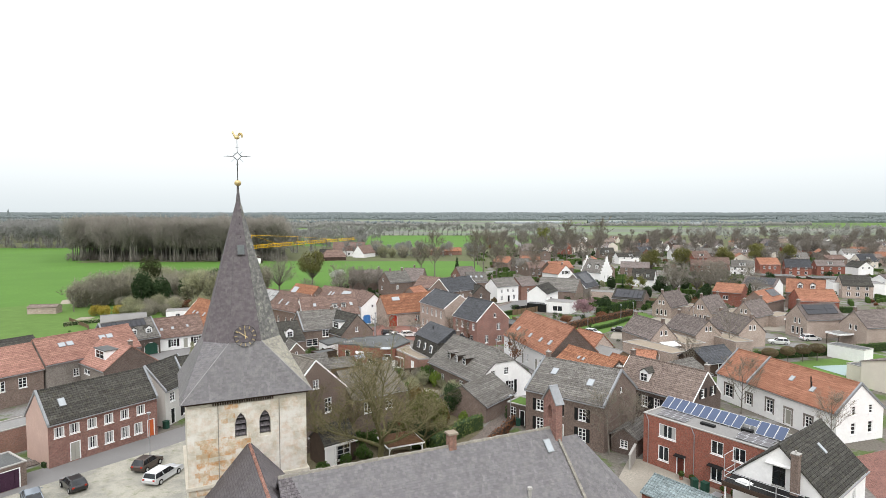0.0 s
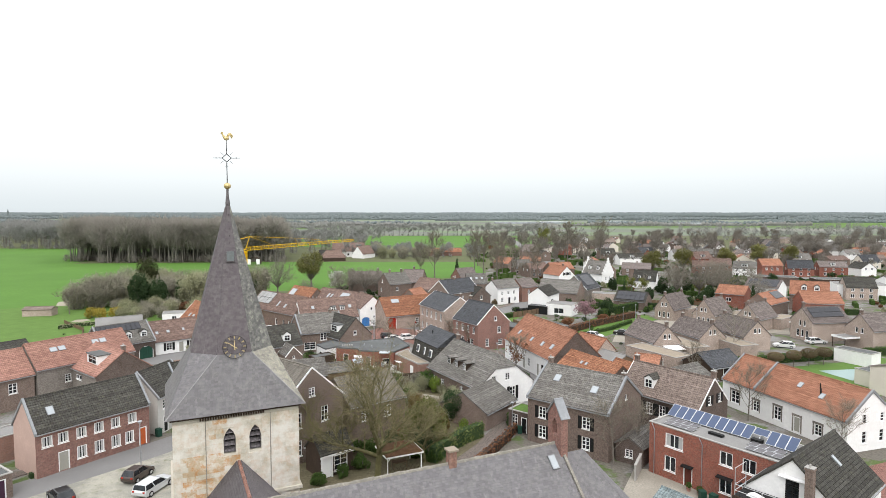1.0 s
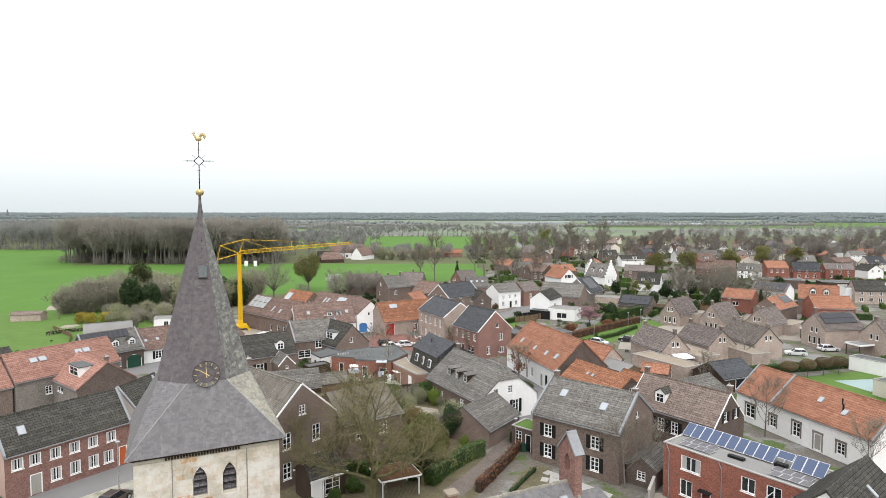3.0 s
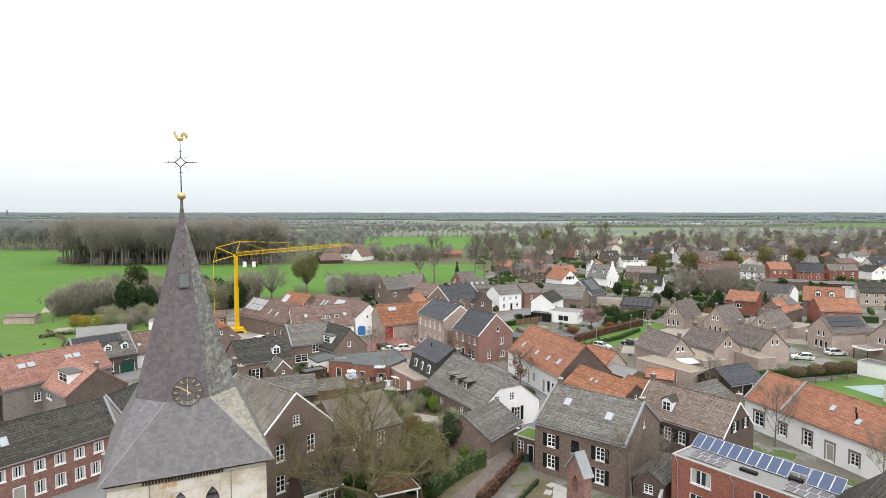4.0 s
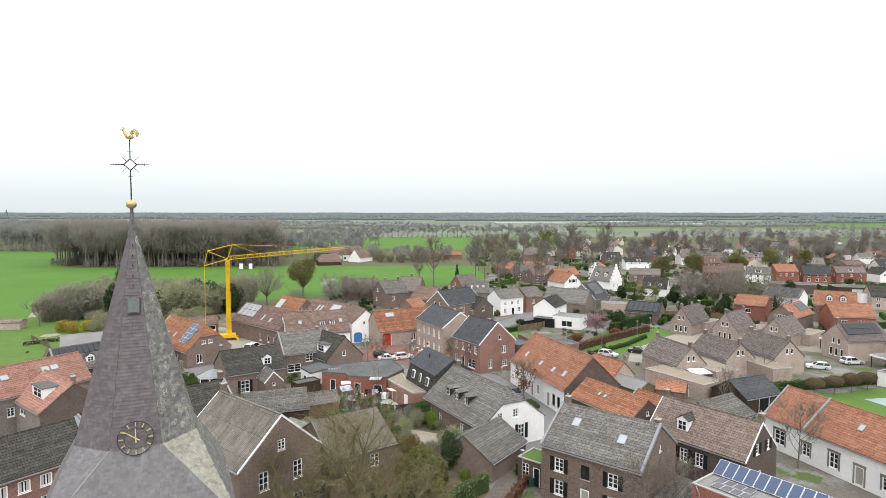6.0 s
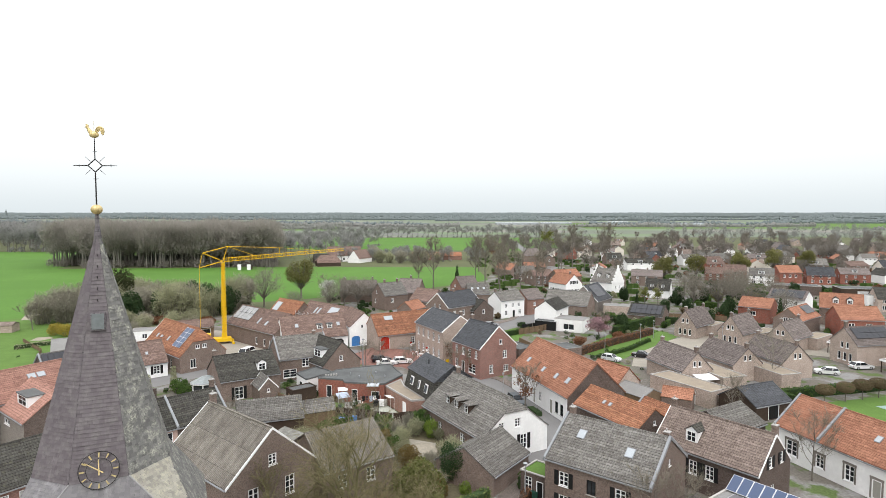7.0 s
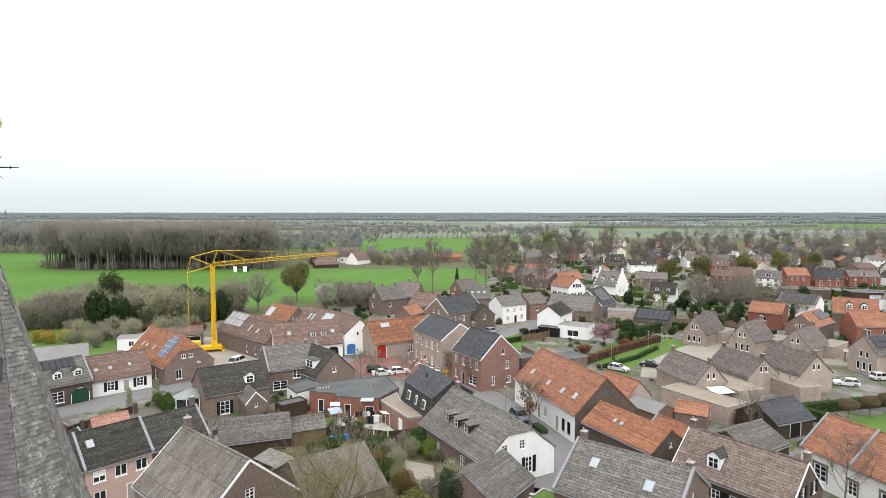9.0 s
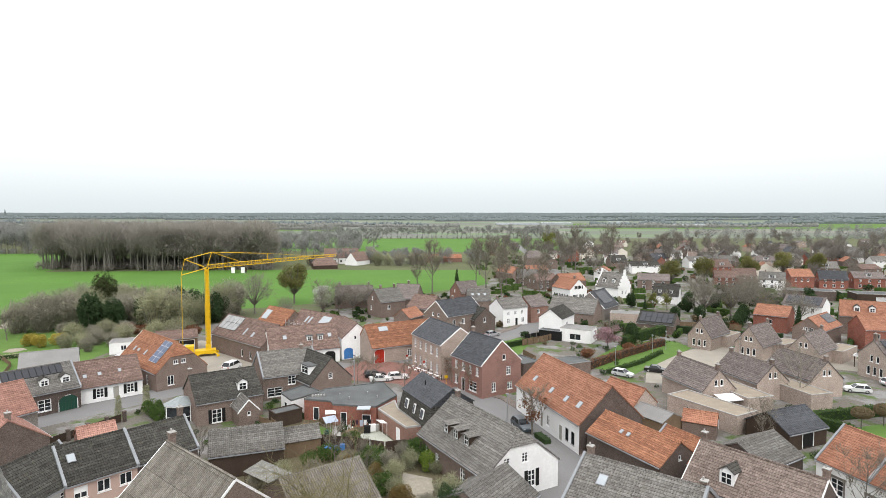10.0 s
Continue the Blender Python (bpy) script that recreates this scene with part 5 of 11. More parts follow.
house("low lean-to shed with mossy grey tiled roof", 24.4, 74.2, 50, 6.0, 3.4, 2.2, 3.2, "brick_dark", "tile_grey", category="shed", name="shed", holes=[("L", 1.7, 0.8, 1.0, 1.0, "x")], gutter=False)
gw = Shape()
gw.box(-1.8, -0.1, 0, 1.8, 0.1, 1.8)
gw.box(-1.85, -0.15, 1.8, 1.85, 0.15, 1.9)
single("garden_wall", gw, M["concrete"], pose(22.6, 68.9, 0, 0, 0, 62), "pale rendered garden wall with coping", "wall")
whouse = house("white house with dark mossy roof, balcony and tall brick chimney", 34.4, 55.6, 40, 10.4, 8.0, 5.2, 8.9, "white", "tile_dark",
               holes=[("L", 4.0, 5.25, 1.1, 1.75, "kx"), ("L", 2.2, 0.6, 1.6, 1.9), ("F", 3.0, 3.0, 1.0, 1.3), ("F", 7.0, 3.0, 1.0, 1.3)], velux=[("F", 0.8, 0.62, 0.5, 1.1)])
chimney(whouse, -5.6, -1.5, 0.0, 8.8, 0.62, "brick_brown", "chimney_stack")
bal = Shape()
bal.box(-7.7, -3.0, 4.95, -5.2, 3.9, 5.1)
bal.box(-7.75, -3.05, 4.7, -7.65, 3.95, 5.12)
balcony = part("balcony", bal, M["wood_dark"], whouse)
for i in range(13):
    bd = Shape()
    bd.box(-7.62 + i * 0.185, -2.95, 5.104, -7.47 + i * 0.185, 3.85, 5.135)
    part("deck_board", bd, M["black_paint"], balcony)
rl = Shape()
for z in (5.55, 6.1):
    rl.tube((-7.6, -2.9, z), (-7.6, 3.8, z), 0.03, 0.03, 6)
    rl.tube((-7.6, 3.8, z), (-5.3, 3.8, z), 0.03, 0.03, 6)
part("railing", rl, M["alu"], balcony)
for x, y, top in ((-7.6, -2.9, 6.13), (-7.6, -0.7, 6.13), (-7.6, 1.5, 6.13), (-7.6, 3.8, 7.6), (-5.4, 3.8, 7.6)):
    ps = Shape()
    ps.tube((x, y, 5.1), (x, y, top), 0.035, 0.035, 6)
    part("rail_post", ps, M["alu"], balcony)
rl = Shape()
rl.tube((-7.6, 3.8, 7.58), (-5.4, 3.8, 7.58), 0.03, 0.03, 6)
part("top_rail", rl, M["alu"], balcony)
for y in (-2.8, 3.7):
    bs = Shape()
    bs.tube((-7.5, y, 0), (-7.5, y, 4.95), 0.08, 0.08, 8)
    part("balcony_post", bs, M["white"], balcony)
aw = Shape()
aw.slab([(-5.2, -1.05, 7.3), (-5.2, 1.05, 7.3), (-5.55, 1.05, 7.2), (-5.55, -1.05, 7.2)][::-1], 0.06)
part("awning", aw, M["white"], whouse)
sheet_on = Shape()
sheet_on.prism([(-7.2, 1.9, 5.14), (-6.2, 1.7, 5.14), (-6.1, 2.9, 5.14), (-7.0, 3.1, 5.14)], [(-7.1, 2.0, 5.4), (-6.4, 1.9, 5.3), (-6.2, 2.7, 5.34), (-6.9, 2.9, 5.42)])
part("folded_cover", sheet_on, M["frame_white"], balcony)

house("small shed with bluish glazed tiles beside the church", 23.4, 56.2, 308, 6.0, 4.6, 2.3, 3.4, "brick_red", "tile_teal", category="shed", name="shed", gutter=False)
flat_building("small brick porch with mossy flat roof beside the shuttered house", 11.6, 83.4, 320, 3.4, 3.4, 3.0, "brick_dark", "lawn", holes=[("F", 1.0, 1.0, 1.0, 1.5, "x"), ("F", 2.5, 0.1, 0.9, 2.2, "dk")], name="porch", category="porch", rim="concrete")
house("low brick annex with old tiles behind the pink-roofed house", 40.3, 100.2, 32, 8.0, 7.6, 2.6, 4.6, "brick_dark", "tile_grey", category="outbuilding", name="outbuilding")
house("black timber barn with dark roof", 50.4, 111.0, 23.3, 7.9, 6.8, 2.5, 4.6, "wood_dark", "tile_blue", category="barn", name="barn", holes=[("F", 4.0, 0.1, 2.4, 2.2, "gk")])
house("small brick outbuilding with orange tiled roof and white coping", 31.0, 98.4, 297, 7.0, 5.4, 3.4, 5.6, "brick_brown", "tile_old_orange", verge="coping", category="outbuilding", name="outbuilding")
house("small brick cottage with bright orange roof", 30.6, 121.2, 297, 7.6, 5.0, 3.0, 5.4, "brick_pale", "tile_orange", holes=[("R", 2.4, 0.8, 1.2, 1.6, "x")], category="cottage", name="cottage")
flat_building("grey flat-roofed extension with pale rim behind the farmhouse", 25.4, 145.6, 25, 9.0, 5.4, 2.9, "brick_brown", "felt", name="extension", category="outbuilding", rim="felt_light")
flat_building("low dark garage behind the corner house", 17.0, 147.6, 302, 6.4, 4.4, 2.7, "brick_dark", "felt", name="garage", category="garage", rim="felt")
house("lean-to with grey panelled roof", 32.9, 115.0, 300, 6.5, 4.6, 2.4, 3.4, "wood", "felt_light", category="shed", name="shed", gutter=False)
flat_building("long low brick garage range with gravel flat roof", 43.2, 119.2, 300, 12.4, 5.0, 2.9, "brick_pale", "gravel_roof", name="garage", category="garage", holes=[("F", 4, 1.0, 0.9, 0.9), ("F", 9, 0.1, 1.0, 2.1, "d")])
house("shed with fallen orange tiles", 39.0, 113.2, 330, 4.6, 3.4, 2.2, 3.4, "brick_brown", "tile_orange", category="shed", name="shed", gutter=False)


def new_house(cx, cy, ang, L, W, ridge, gable):
    """One of the beige brick houses of the new estate; gable: the side with the windows."""
    n = W / 2
    hs = [(gable, n - 0.55, 3.9, 0.65, 1.1), (gable, n + 0.55, 3.9, 0.65, 1.1)]
    if gable == "L":
        hs += [(gable, n - 1.3, 0.8, 0.7, 1.6), (gable, n, 0.8, 0.7, 1.6), (gable, n + 1.3, 0.8, 0.7, 1.6)]
    return house("beige brick house with taupe tiled roof and twin gable windows", cx, cy, ang, L, W, 3.3, ridge, "brick_pale", "tile_taupe", holes=hs, chims=[((-1 if gable == "L" else 1) * (L / 2 - 0.4), 0, ridge + 0.9), ((1 if gable == "L" else -1) * (L / 2 - 0.4), 0, ridge + 0.8)], group="new houses")


def carport(cx, cy, ang, L, W, mat="felt_light"):
    root = thing("carport", pose(cx, cy, 0, 0, 0, ang), "open carport with flat pale roof on posts", "carport", "carports")
    s = Shape()
    s.box(-L / 2, -W / 2, 2.45, L / 2, W / 2, 2.65)
    part("carport_roof", s, M[mat], root)
    e = Shape()
    e.box(-L / 2 - 0.05, -W / 2 - 0.05, 2.35, L / 2 + 0.05, -W / 2, 2.72)
    e.box(-L / 2 - 0.05, W / 2, 2.35, L / 2 + 0.05, W / 2 + 0.05, 2.72)
    e.box(-L / 2 - 0.05, -W / 2, 2.35, -L / 2, W / 2, 2.72)
    part("fascia", e, M["frame_white"], root)
    for x in (-L / 2 + 0.2, L / 2 - 0.2):
        for y in (-W / 2 + 0.2, W / 2 - 0.2):
            p = Shape()
            p.box(x - 0.07, y - 0.07, 0, x + 0.07, y + 0.07, 2.45)
            part("post", p, M["wood_dark"], root)
    return root


new_house(66.6, 171.9, 42, 10.6, 5.6, 7.1, "L")
new_house(73.6, 162.1, 37, 9.4, 6.0, 7.2, "L")
new_house(82.4, 156.1, 38, 10.2, 6.0, 6.8, "L")
new_house(45.6, 129.8, 285, 10.9, 6.4, 6.6, "R")
new_house(57.2, 134.1, 285, 10.5, 6.6, 6.3, "R")
new_house(67.9, 136.0, 282, 11.1, 6.8, 6.5, "R")
carport(74.5, 168.0, 40, 5.0, 3.4)
carport(83.0, 158.8, 37, 5.0, 3.4)
carport(91.5, 152.0, 38, 5.0, 3.4)
carport(91.8, 134.2, 12, 6.0, 3.6)
flat_building("flat garage link between the new houses", 71.8, 173.6, 42, 8.0, 3.6, 2.8, "brick_pale", "gravel_roof", name="garage", category="garage", group="garages")
flat_building("flat garage link between the new houses", 80.6, 164.0, 37, 9.0, 3.6, 2.8, "brick_pale", "gravel_roof", name="garage", category="garage", group="garages")
flat_building("flat garage link between the new houses", 90.0, 158.0, 38, 9.0, 3.6, 2.8, "brick_pale", "gravel_roof", name="garage", category="garage", group="garages")
flat_building("flat garage link between the new houses", 51.4, 126.8, 285, 10.0, 5.0, 2.8, "brick_pale", "gravel_roof", name="garage", category="garage", group="garages")
flat_building("flat garage link between the new houses", 62.6, 128.6, 285, 10.0, 4.4, 2.8, "brick_pale", "gravel_roof", name="garage", category="garage", group="garages")
wa = Shape()
wa.slab([(0, 0, 2.3), (4.6, 0, 2.3), (4.6, 2.6, 2.7), (0, 2.6, 2.7)], 0.1)
single("awning", wa, M["white"], pose(46.4, 121.4, 0, 0, 0, 12), "white sloping canopy on the beige house", "canopy")
house("beige brick house with black solar roof", 91.0, 143.4, 10.2, 10.4, 6.8, 4.6, 7.7, "brick_pale", "tile_taupe",
      holes=[("L", 3.0, 3.4, 0.7, 1.3), ("L", 4.4, 3.4, 0.7, 1.3), ("L", 2.4, 0.8, 0.8, 1.7), ("L", 3.8, 0.8, 0.8, 1.7), ("L", 5.2, 0.8, 0.8, 1.7)], panels=("F", -4.2, 4.4, 0.3, 0.92, 6, 2, "solar_black"), chims=[(-4.8, 0, 9.0)])
house("beige brick house with taupe roof beside the driveway", 98.4, 134.0, 12, 11.0, 7.0, 4.6, 7.8, "brick_pale", "tile_taupe", holes=[("L", 2.8, 3.6, 0.7, 1.2), ("L", 4.2, 3.6, 0.7, 1.2)], chims=[(-5.1, 0, 8.7)], group="new houses")
flat_building("cream garden building with flat roof beside the pool", 76.4, 104.6, 15, 5.4, 4.0, 2.8, "cream", "felt", name="outbuilding", category="outbuilding", holes=[("F", 1.6, 0.9, 1.0, 1.1)])
flat_building("white flat-roofed pool house", 83.6, 120.0, 298, 7.0, 3.4, 2.7, "white", "felt", name="pool_house", category="pool house")
house("beige rendered house at the corner", 78.0, 98.0, 20, 9.0, 9.0, 4.4, 5.6, "cream", "tile_taupe", holes=[("F", 2.0, 2.6, 0.9, 1.0), ("L", 6.0, 3.4, 0.9, 1.1)])
sheet("swimming_pool", [(72.2, 114.1), (74.0, 107.4), (81.4, 108.6), (79.8, 115.2)], 0.07, "pool", "covered swimming pool in the lawn", "pool", kind="")

# ---- gardens behind the square ----
def corner_building(label, pts, H, wall, roof, rim, name="outbuilding", doors=()):
    """A flat-roofed building on any plan, with a low rim round the roof."""
    cx, cy = sum(p[0] for p in pts) / len(pts), sum(p[1] for p in pts) / len(pts)
    FOOT.append((cx, cy, 0, 4, 4))
    root = thing(name, pose(cx, cy, 0), label, name)
    q = [Vector((x - cx, y - cy, 0)) for x, y in pts]
    up = lambda z, k=1.0: [p * k + Vector((0, 0, z)) for p in q]
    s = Shape()
    s.prism(up(0), up(H - 0.2))
    part("wall", s, M[wall], root)
    s = Shape()
    s.prism(up(H - 0.196, 0.985), up(H - 0.06, 0.985))
    part("flat_roof", s, M[roof], root)
    s = Shape()
    for a, b in zip(q, q[1:] + q[:1]):
        u = (b - a).normalized()
        n = Vector((u.y, -u.x, 0))
        ring = [a - n * 0.16, b - n * 0.16, b + n * 0.05, a + n * 0.05]
        s.prism([p + Vector((0, 0, H - 0.22)) for p in ring], [p + Vector((0, 0, H + 0.05)) for p in ring])
    part("roof_edge", s, M[rim], root)
    for side, at, z, w, h, leaf, frame_mat in doors:
        a, b = q[side], q[(side + 1) % len(q)]
        u = (b - a).normalized()
        n = Vector((u.y, -u.x, 0))
        f = Shape()
        for x0, x1, z0, z1, d in ((at, at + 0.08, z, z + h, 0.06), (at + w - 0.08, at + w, z, z + h, 0.06), (at + 0.08, at + w - 0.08, z + h - 0.08, z + h, 0.06), (at + 0.08, at + w - 0.08, z, z + 0.08, 0.06)):
            ring = [a + u * x0 - n * 0.02, a + u * x1 - n * 0.02, a + u * x1 + n * d, a + u * x0 + n * d]
            f.prism([p + Vector((0, 0, z0)) for p in ring], [p + Vector((0, 0, z1)) for p in ring])
        fr = part("opening_frame", f, M[frame_mat], root)
        f = Shape()
        ring = [a + u * (at + 0.08) - n * 0.02, a + u * (at + w - 0.08) - n * 0.02, a + u * (at + w - 0.08) + n * 0.02, a + u * (at + 0.08) + n * 0.02]
        f.prism([p + Vector((0, 0, z + 0.08)) for p in ring], [p + Vector((0, 0, z + h - 0.08)) for p in ring])
        part("leaf", f, M[leaf], fr)
    return root


back = corner_building("dark felt flat roof over brick back buildings", [(-19.1, 124.7), (-21.4, 119.4), (-16.9, 118.2), (-16.3, 116.7), (-9.6, 115.7), (-6.8, 121.3), (-9.7, 128.8)], 3.4, "brick_red", "felt", "felt",
                       doors=[(1, 1.6, 0.1, 1.0, 2.1, "glass", "frame_white"), (3, 1.2, 0.1, 1.0, 2.1, "glass", "frame_white"), (3, 4.6, 0.8, 1.4, 1.2, "glass", "frame_white")])
g = Shape()
g.box(2.0, -6.9, 3.42, 4.0, -5.3, 3.56)
part("roof_light", g, M["skylight"], back, "flat pale roof light at the roof's edge")
g = Shape()
for k in range(5):
    g.box(-6.2 + k * 0.45, -0.2 + k * 0.1, 3.34, -5.95 + k * 0.45, 0.15 + k * 0.1, 3.62)
part("roof_vent", g, M["concrete"], back)
for px, py in ((0.0, -1.2), (2.6, 1.4), (4.4, -0.6), (-1.8, 0.6)):
    g = Shape()
    g.tube((px, py, 3.33), (px, py, 3.66), 0.07, 0.07, 8)
    g.tube((px, py, 3.66), (px, py, 3.72), 0.12, 0.1, 8)
    part("vent_pipe", g, M["zinc"], back)
corner_building("pinkish rendered garage with gravel flat roof", [(-9.2, 115.5), (-4.5, 107.7), (-2.4, 108.4), (-6.15, 115.6), (-7.0, 119.6)], 3.1, "brick_pink", "gravel_roof", "concrete", "garage", doors=[(0, 6.2, 0.1, 1.1, 2.1, "frame_white", "frame_white")])
corner_building("low white-walled annex with dark flat roof", [(-26.4, 124.2), (-23.7, 120.3), (-19.9, 125.0), (-23.6, 129.0)], 2.9, "white", "felt", "felt", "annex", doors=[(0, 1.6, 0.9, 1.3, 1.0, "glass", "frame_white")])
FOOT.append((-0.2, 112.4, radians(297), 10.4, 7.6))
mans = thing("house", pose(-0.2, 112.4, 0, 0, 0, 297), "brick house with steep black mansard and dark tiled roof", "house")
ms = Shape()
ms.box(-5.0, -3.7, 0, 5.0, 3.7, 3.4)
part("wall", ms, M["brick_dark"], mans)
ms = Shape()
lo = [Vector((x * 5.2, y * 3.95, 3.3)) for x, y in ((-1, -1), (1, -1), (1, 1), (-1, 1))]
hi = [Vector((x * 4.85, y * 3.25, 6.3)) for x, y in ((-1, -1), (1, -1), (1, 1), (-1, 1))]
for k in range(4):
    ms.face([lo[k], lo[(k + 1) % 4], hi[(k + 1) % 4], hi[k]], along=lo[(k + 1) % 4] - lo[k])
ms.face(lo[::-1])
part("mansard_side", ms, M["tile_dark"], mans, "steep black tiled mansard side")
ms = Shape()
for sd in (-1, 1):
    q = [Vector((-5.1, sd * 3.5, 6.25)), Vector((5.1, sd * 3.5, 6.25)), Vector((5.1, 0, 8.5)), Vector((-5.1, 0, 8.5))]
    ms.slab(q if sd < 0 else [q[1], q[0], q[3], q[2]], 0.14, along=(1, 0, 0))
for sd in (-1, 1):
    ms.face([(sd * 4.9, -3.3, 6.2), (sd * 4.9, 3.3, 6.2), (sd * 4.9, 0, 8.4)][::sd])
part("roof", ms, M["tile_blue"], mans)
vp = Shape()
vp.tube((-1.0, -1.4, 7.4), (-1.0, -1.4, 8.3), 0.09, 0.09, 8)
part("vent_pipe", vp, M["black_paint"], mans)
for wx, ww in ((-2.6, 1.0), (0.1, 0.55), (2.7, 1.0)):
    fr = Shape()
    fr.prism([(wx - ww / 2, -3.9, 4.1), (wx + ww / 2, -3.9, 4.1), (wx + ww / 2, -3.62, 5.4), (wx - ww / 2, -3.62, 5.4)], [(wx - ww / 2, -3.5, 4.1), (wx + ww / 2, -3.5, 4.1), (wx + ww / 2, -3.3, 5.4), (wx - ww / 2, -3.3, 5.4)])
    wn = part("window", fr, M["frame_white"], mans)
    gl = Shape()
    e = 0.09
    gl.prism([(wx - ww / 2 + e, -3.92, 4.2), (wx + ww / 2 - e, -3.92, 4.2), (wx + ww / 2 - e, -3.65, 5.3), (wx - ww / 2 + e, -3.65, 5.3)], [(wx - ww / 2 + e, -3.7, 4.2), (wx + ww / 2 - e, -3.7, 4.2), (wx + ww / 2 - e, -3.5, 5.3), (wx - ww / 2 + e, -3.5, 5.3)])
    part("pane", gl, M["pane_grey"], wn)
# white timber veranda with a zinc hipped roof
ver = thing("veranda", pose(-41.2, 119.9, 0, 0, 0, 34.5), "white timber veranda with zinc hipped roof", "veranda")
ring = [(math.cos(radians(22.5 + 45 * k)) * 2.55, math.sin(radians(22.5 + 45 * k)) * 2.1) for k in range(8)]
vr = Shape()
for k in range(8):
    (x0, y0), (x1, y1) = ring[k], ring[(k + 1) % 8]
    vr.face([(x0 * 1.08, y0 * 1.08, 2.6), (x1 * 1.08, y1 * 1.08, 2.6), (x1 * 0.25, y1 * 0.1, 3.6), (x0 * 0.25, y0 * 0.1, 3.6)])
vr.face([(x * 0.25, y * 0.1, 3.6) for x, y in ring])
vr.face([(x * 1.08, y * 1.08, 2.6) for x, y in ring][::-1])
part("roof", vr, M["glass_roof"], ver)
vb = Shape()
for k in range(8):
    (x0, y0), (x1, y1) = ring[k], ring[(k + 1) % 8]
    vb.tube((x0, y0, 2.5), (x1, y1, 2.5), 0.1, 0.1, 6)
    vb.tube((x0, y0, 0.8), (x1, y1, 0.8), 0.05, 0.05, 6)
part("rail", vb, M["frame_white"], ver)
for x, y in ring:
    vp = Shape()
    vp.tube((x, y, 0), (x, y, 2.5), 0.08, 0.08, 8)
    part("post", vp, M["frame_white"], ver)
vg = Shape()
for k in range(8):
    (x0, y0), (x1, y1) = ring[k], ring[(k + 1) % 8]
    vg.face([(x0 * 0.98, y0 * 0.98, 0), (x1 * 0.98, y1 * 0.98, 0), (x1 * 0.98, y1 * 0.98, 2.45), (x0 * 0.98, y0 * 0.98, 2.45)])
part("pane", vg, M["glass"], ver, "dark veranda glazing")
pav = thing("garden_pavilion", pose(-5.2, 71.0, 0, 0, 0, 25), "open garden pavilion with rusty sheet roof and white fascia", "pavilion")
g = Shape()
rim = [Vector((x * 2.3, y * 2.0, 2.3)) for x, y in ((-1, -1), (1, -1), (1, 1), (-1, 1))]
for k in range(4):
    g.face([rim[k], rim[(k + 1) % 4], Vector((0.5 if k in (0, 1) else -0.5, 0, 3.2)), Vector((-0.5 if k in (0, 3) else 0.5, 0, 3.2))] if k in (0, 2) else [rim[k], rim[(k + 1) % 4], Vector((0.5 if k == 1 else -0.5, 0, 3.2))])
g.face(rim[::-1])
part("pavilion_roof", g, M["rust_sheet"], pav)
g = Shape()
for k in range(4):
    p, q = rim[k] - Vector((0, 0, 0.09)), rim[(k + 1) % 4] - Vector((0, 0, 0.09))
    g.tube(p, q, 0.1, 0.1, 4)
part("fascia", g, M["frame_white"], pav)
for x, y in ((-2.1, -1.8), (2.1, -1.8), (2.1, 1.8), (-2.1, 1.8)):
    g = Shape()
    g.tube((x, y, 0), (x, y, 2.22), 0.07, 0.07, 6)
    g.tube((x, y, 1.7), (x - 0.5 * (1 if x > 0 else -1), y, 2.2), 0.04, 0.04, 5)
    part("post", g, M["frame_white"], pav)
for sd in (-1, 1):
    g = Shape()
    for k in range(8):
        g.tube((-2.0 + k * 0.5, sd * 1.8, 0.05), (-1.5 + k * 0.5, sd * 1.8, 0.9), 0.015, 0.015, 4)
        g.tube((-1.5 + k * 0.5, sd * 1.8, 0.05), (-2.0 + k * 0.5, sd * 1.8, 0.9), 0.015, 0.015, 4)
    part("trellis", g, M["wood_dark"], pav)
g = Shape()
g.box(-0.9, -0.5, 0.7, 0.9, 0.5, 0.76)
for x, y in ((-0.8, -0.4), (0.8, -0.4), (0.8, 0.4), (-0.8, 0.4)):
    g.box(x - 0.04, y - 0.04, 0, x + 0.04, y + 0.04, 0.7)
single("garden_table", g, M["wood"], pose(-5.2, 71.0, 0.016, 0, 0, 25), "weathered wooden table under the pavilion", "table")
# farmstead across the field
house("white farmhouse with brown thatch-coloured roof across the field", -66.0, 414.0, 8, 22.0, 10.0, 4.0, 9.6, "white", "tile_brown", holes=[("F", 3 + 4 * k, 1.0, 1.4, 1.6) for k in range(5)], gutter=False)
house("low brown-roofed farm wing across the field", -54.0, 404.0, 62, 14.0, 9.0, 2.8, 8.0, "white", "tile_brown", holes=[("R", 3, 0.8, 1.2, 1.6)], gutter=False)
house("small dark barn across the field", -78.0, 398.0, 20, 10.0, 7.0, 2.4, 5.6, "brick_dark", "tile_dark", category="barn", name="barn", gutter=False)
house("old garden shed with tiled roof", -19.5, 106.5, 25, 6.0, 3.4, 2.2, 3.5, "wood", "tile_grey", category="shed", name="shed", gutter=False)
house("dark timber outbuilding with mossy grey tiles", -25.0, 102.5, 20, 9.0, 7.0, 3.0, 5.0, "wood_dark", "tile_grey", category="outbuilding", name="outbuilding")
garden_house = house("dark porch with tiled roof and white posts beside the town house", -13.4, 70.4, 40, 4.2, 3.6, 2.8, 4.4, "wood_dark", "tile_dark", category="garden house", name="garden_house", holes=[("F", 2.6, 0.5, 1.8, 1.8, "x"), ("R", 1.8, 0.5, 1.2, 1.7)], gutter=False)
g = Shape()
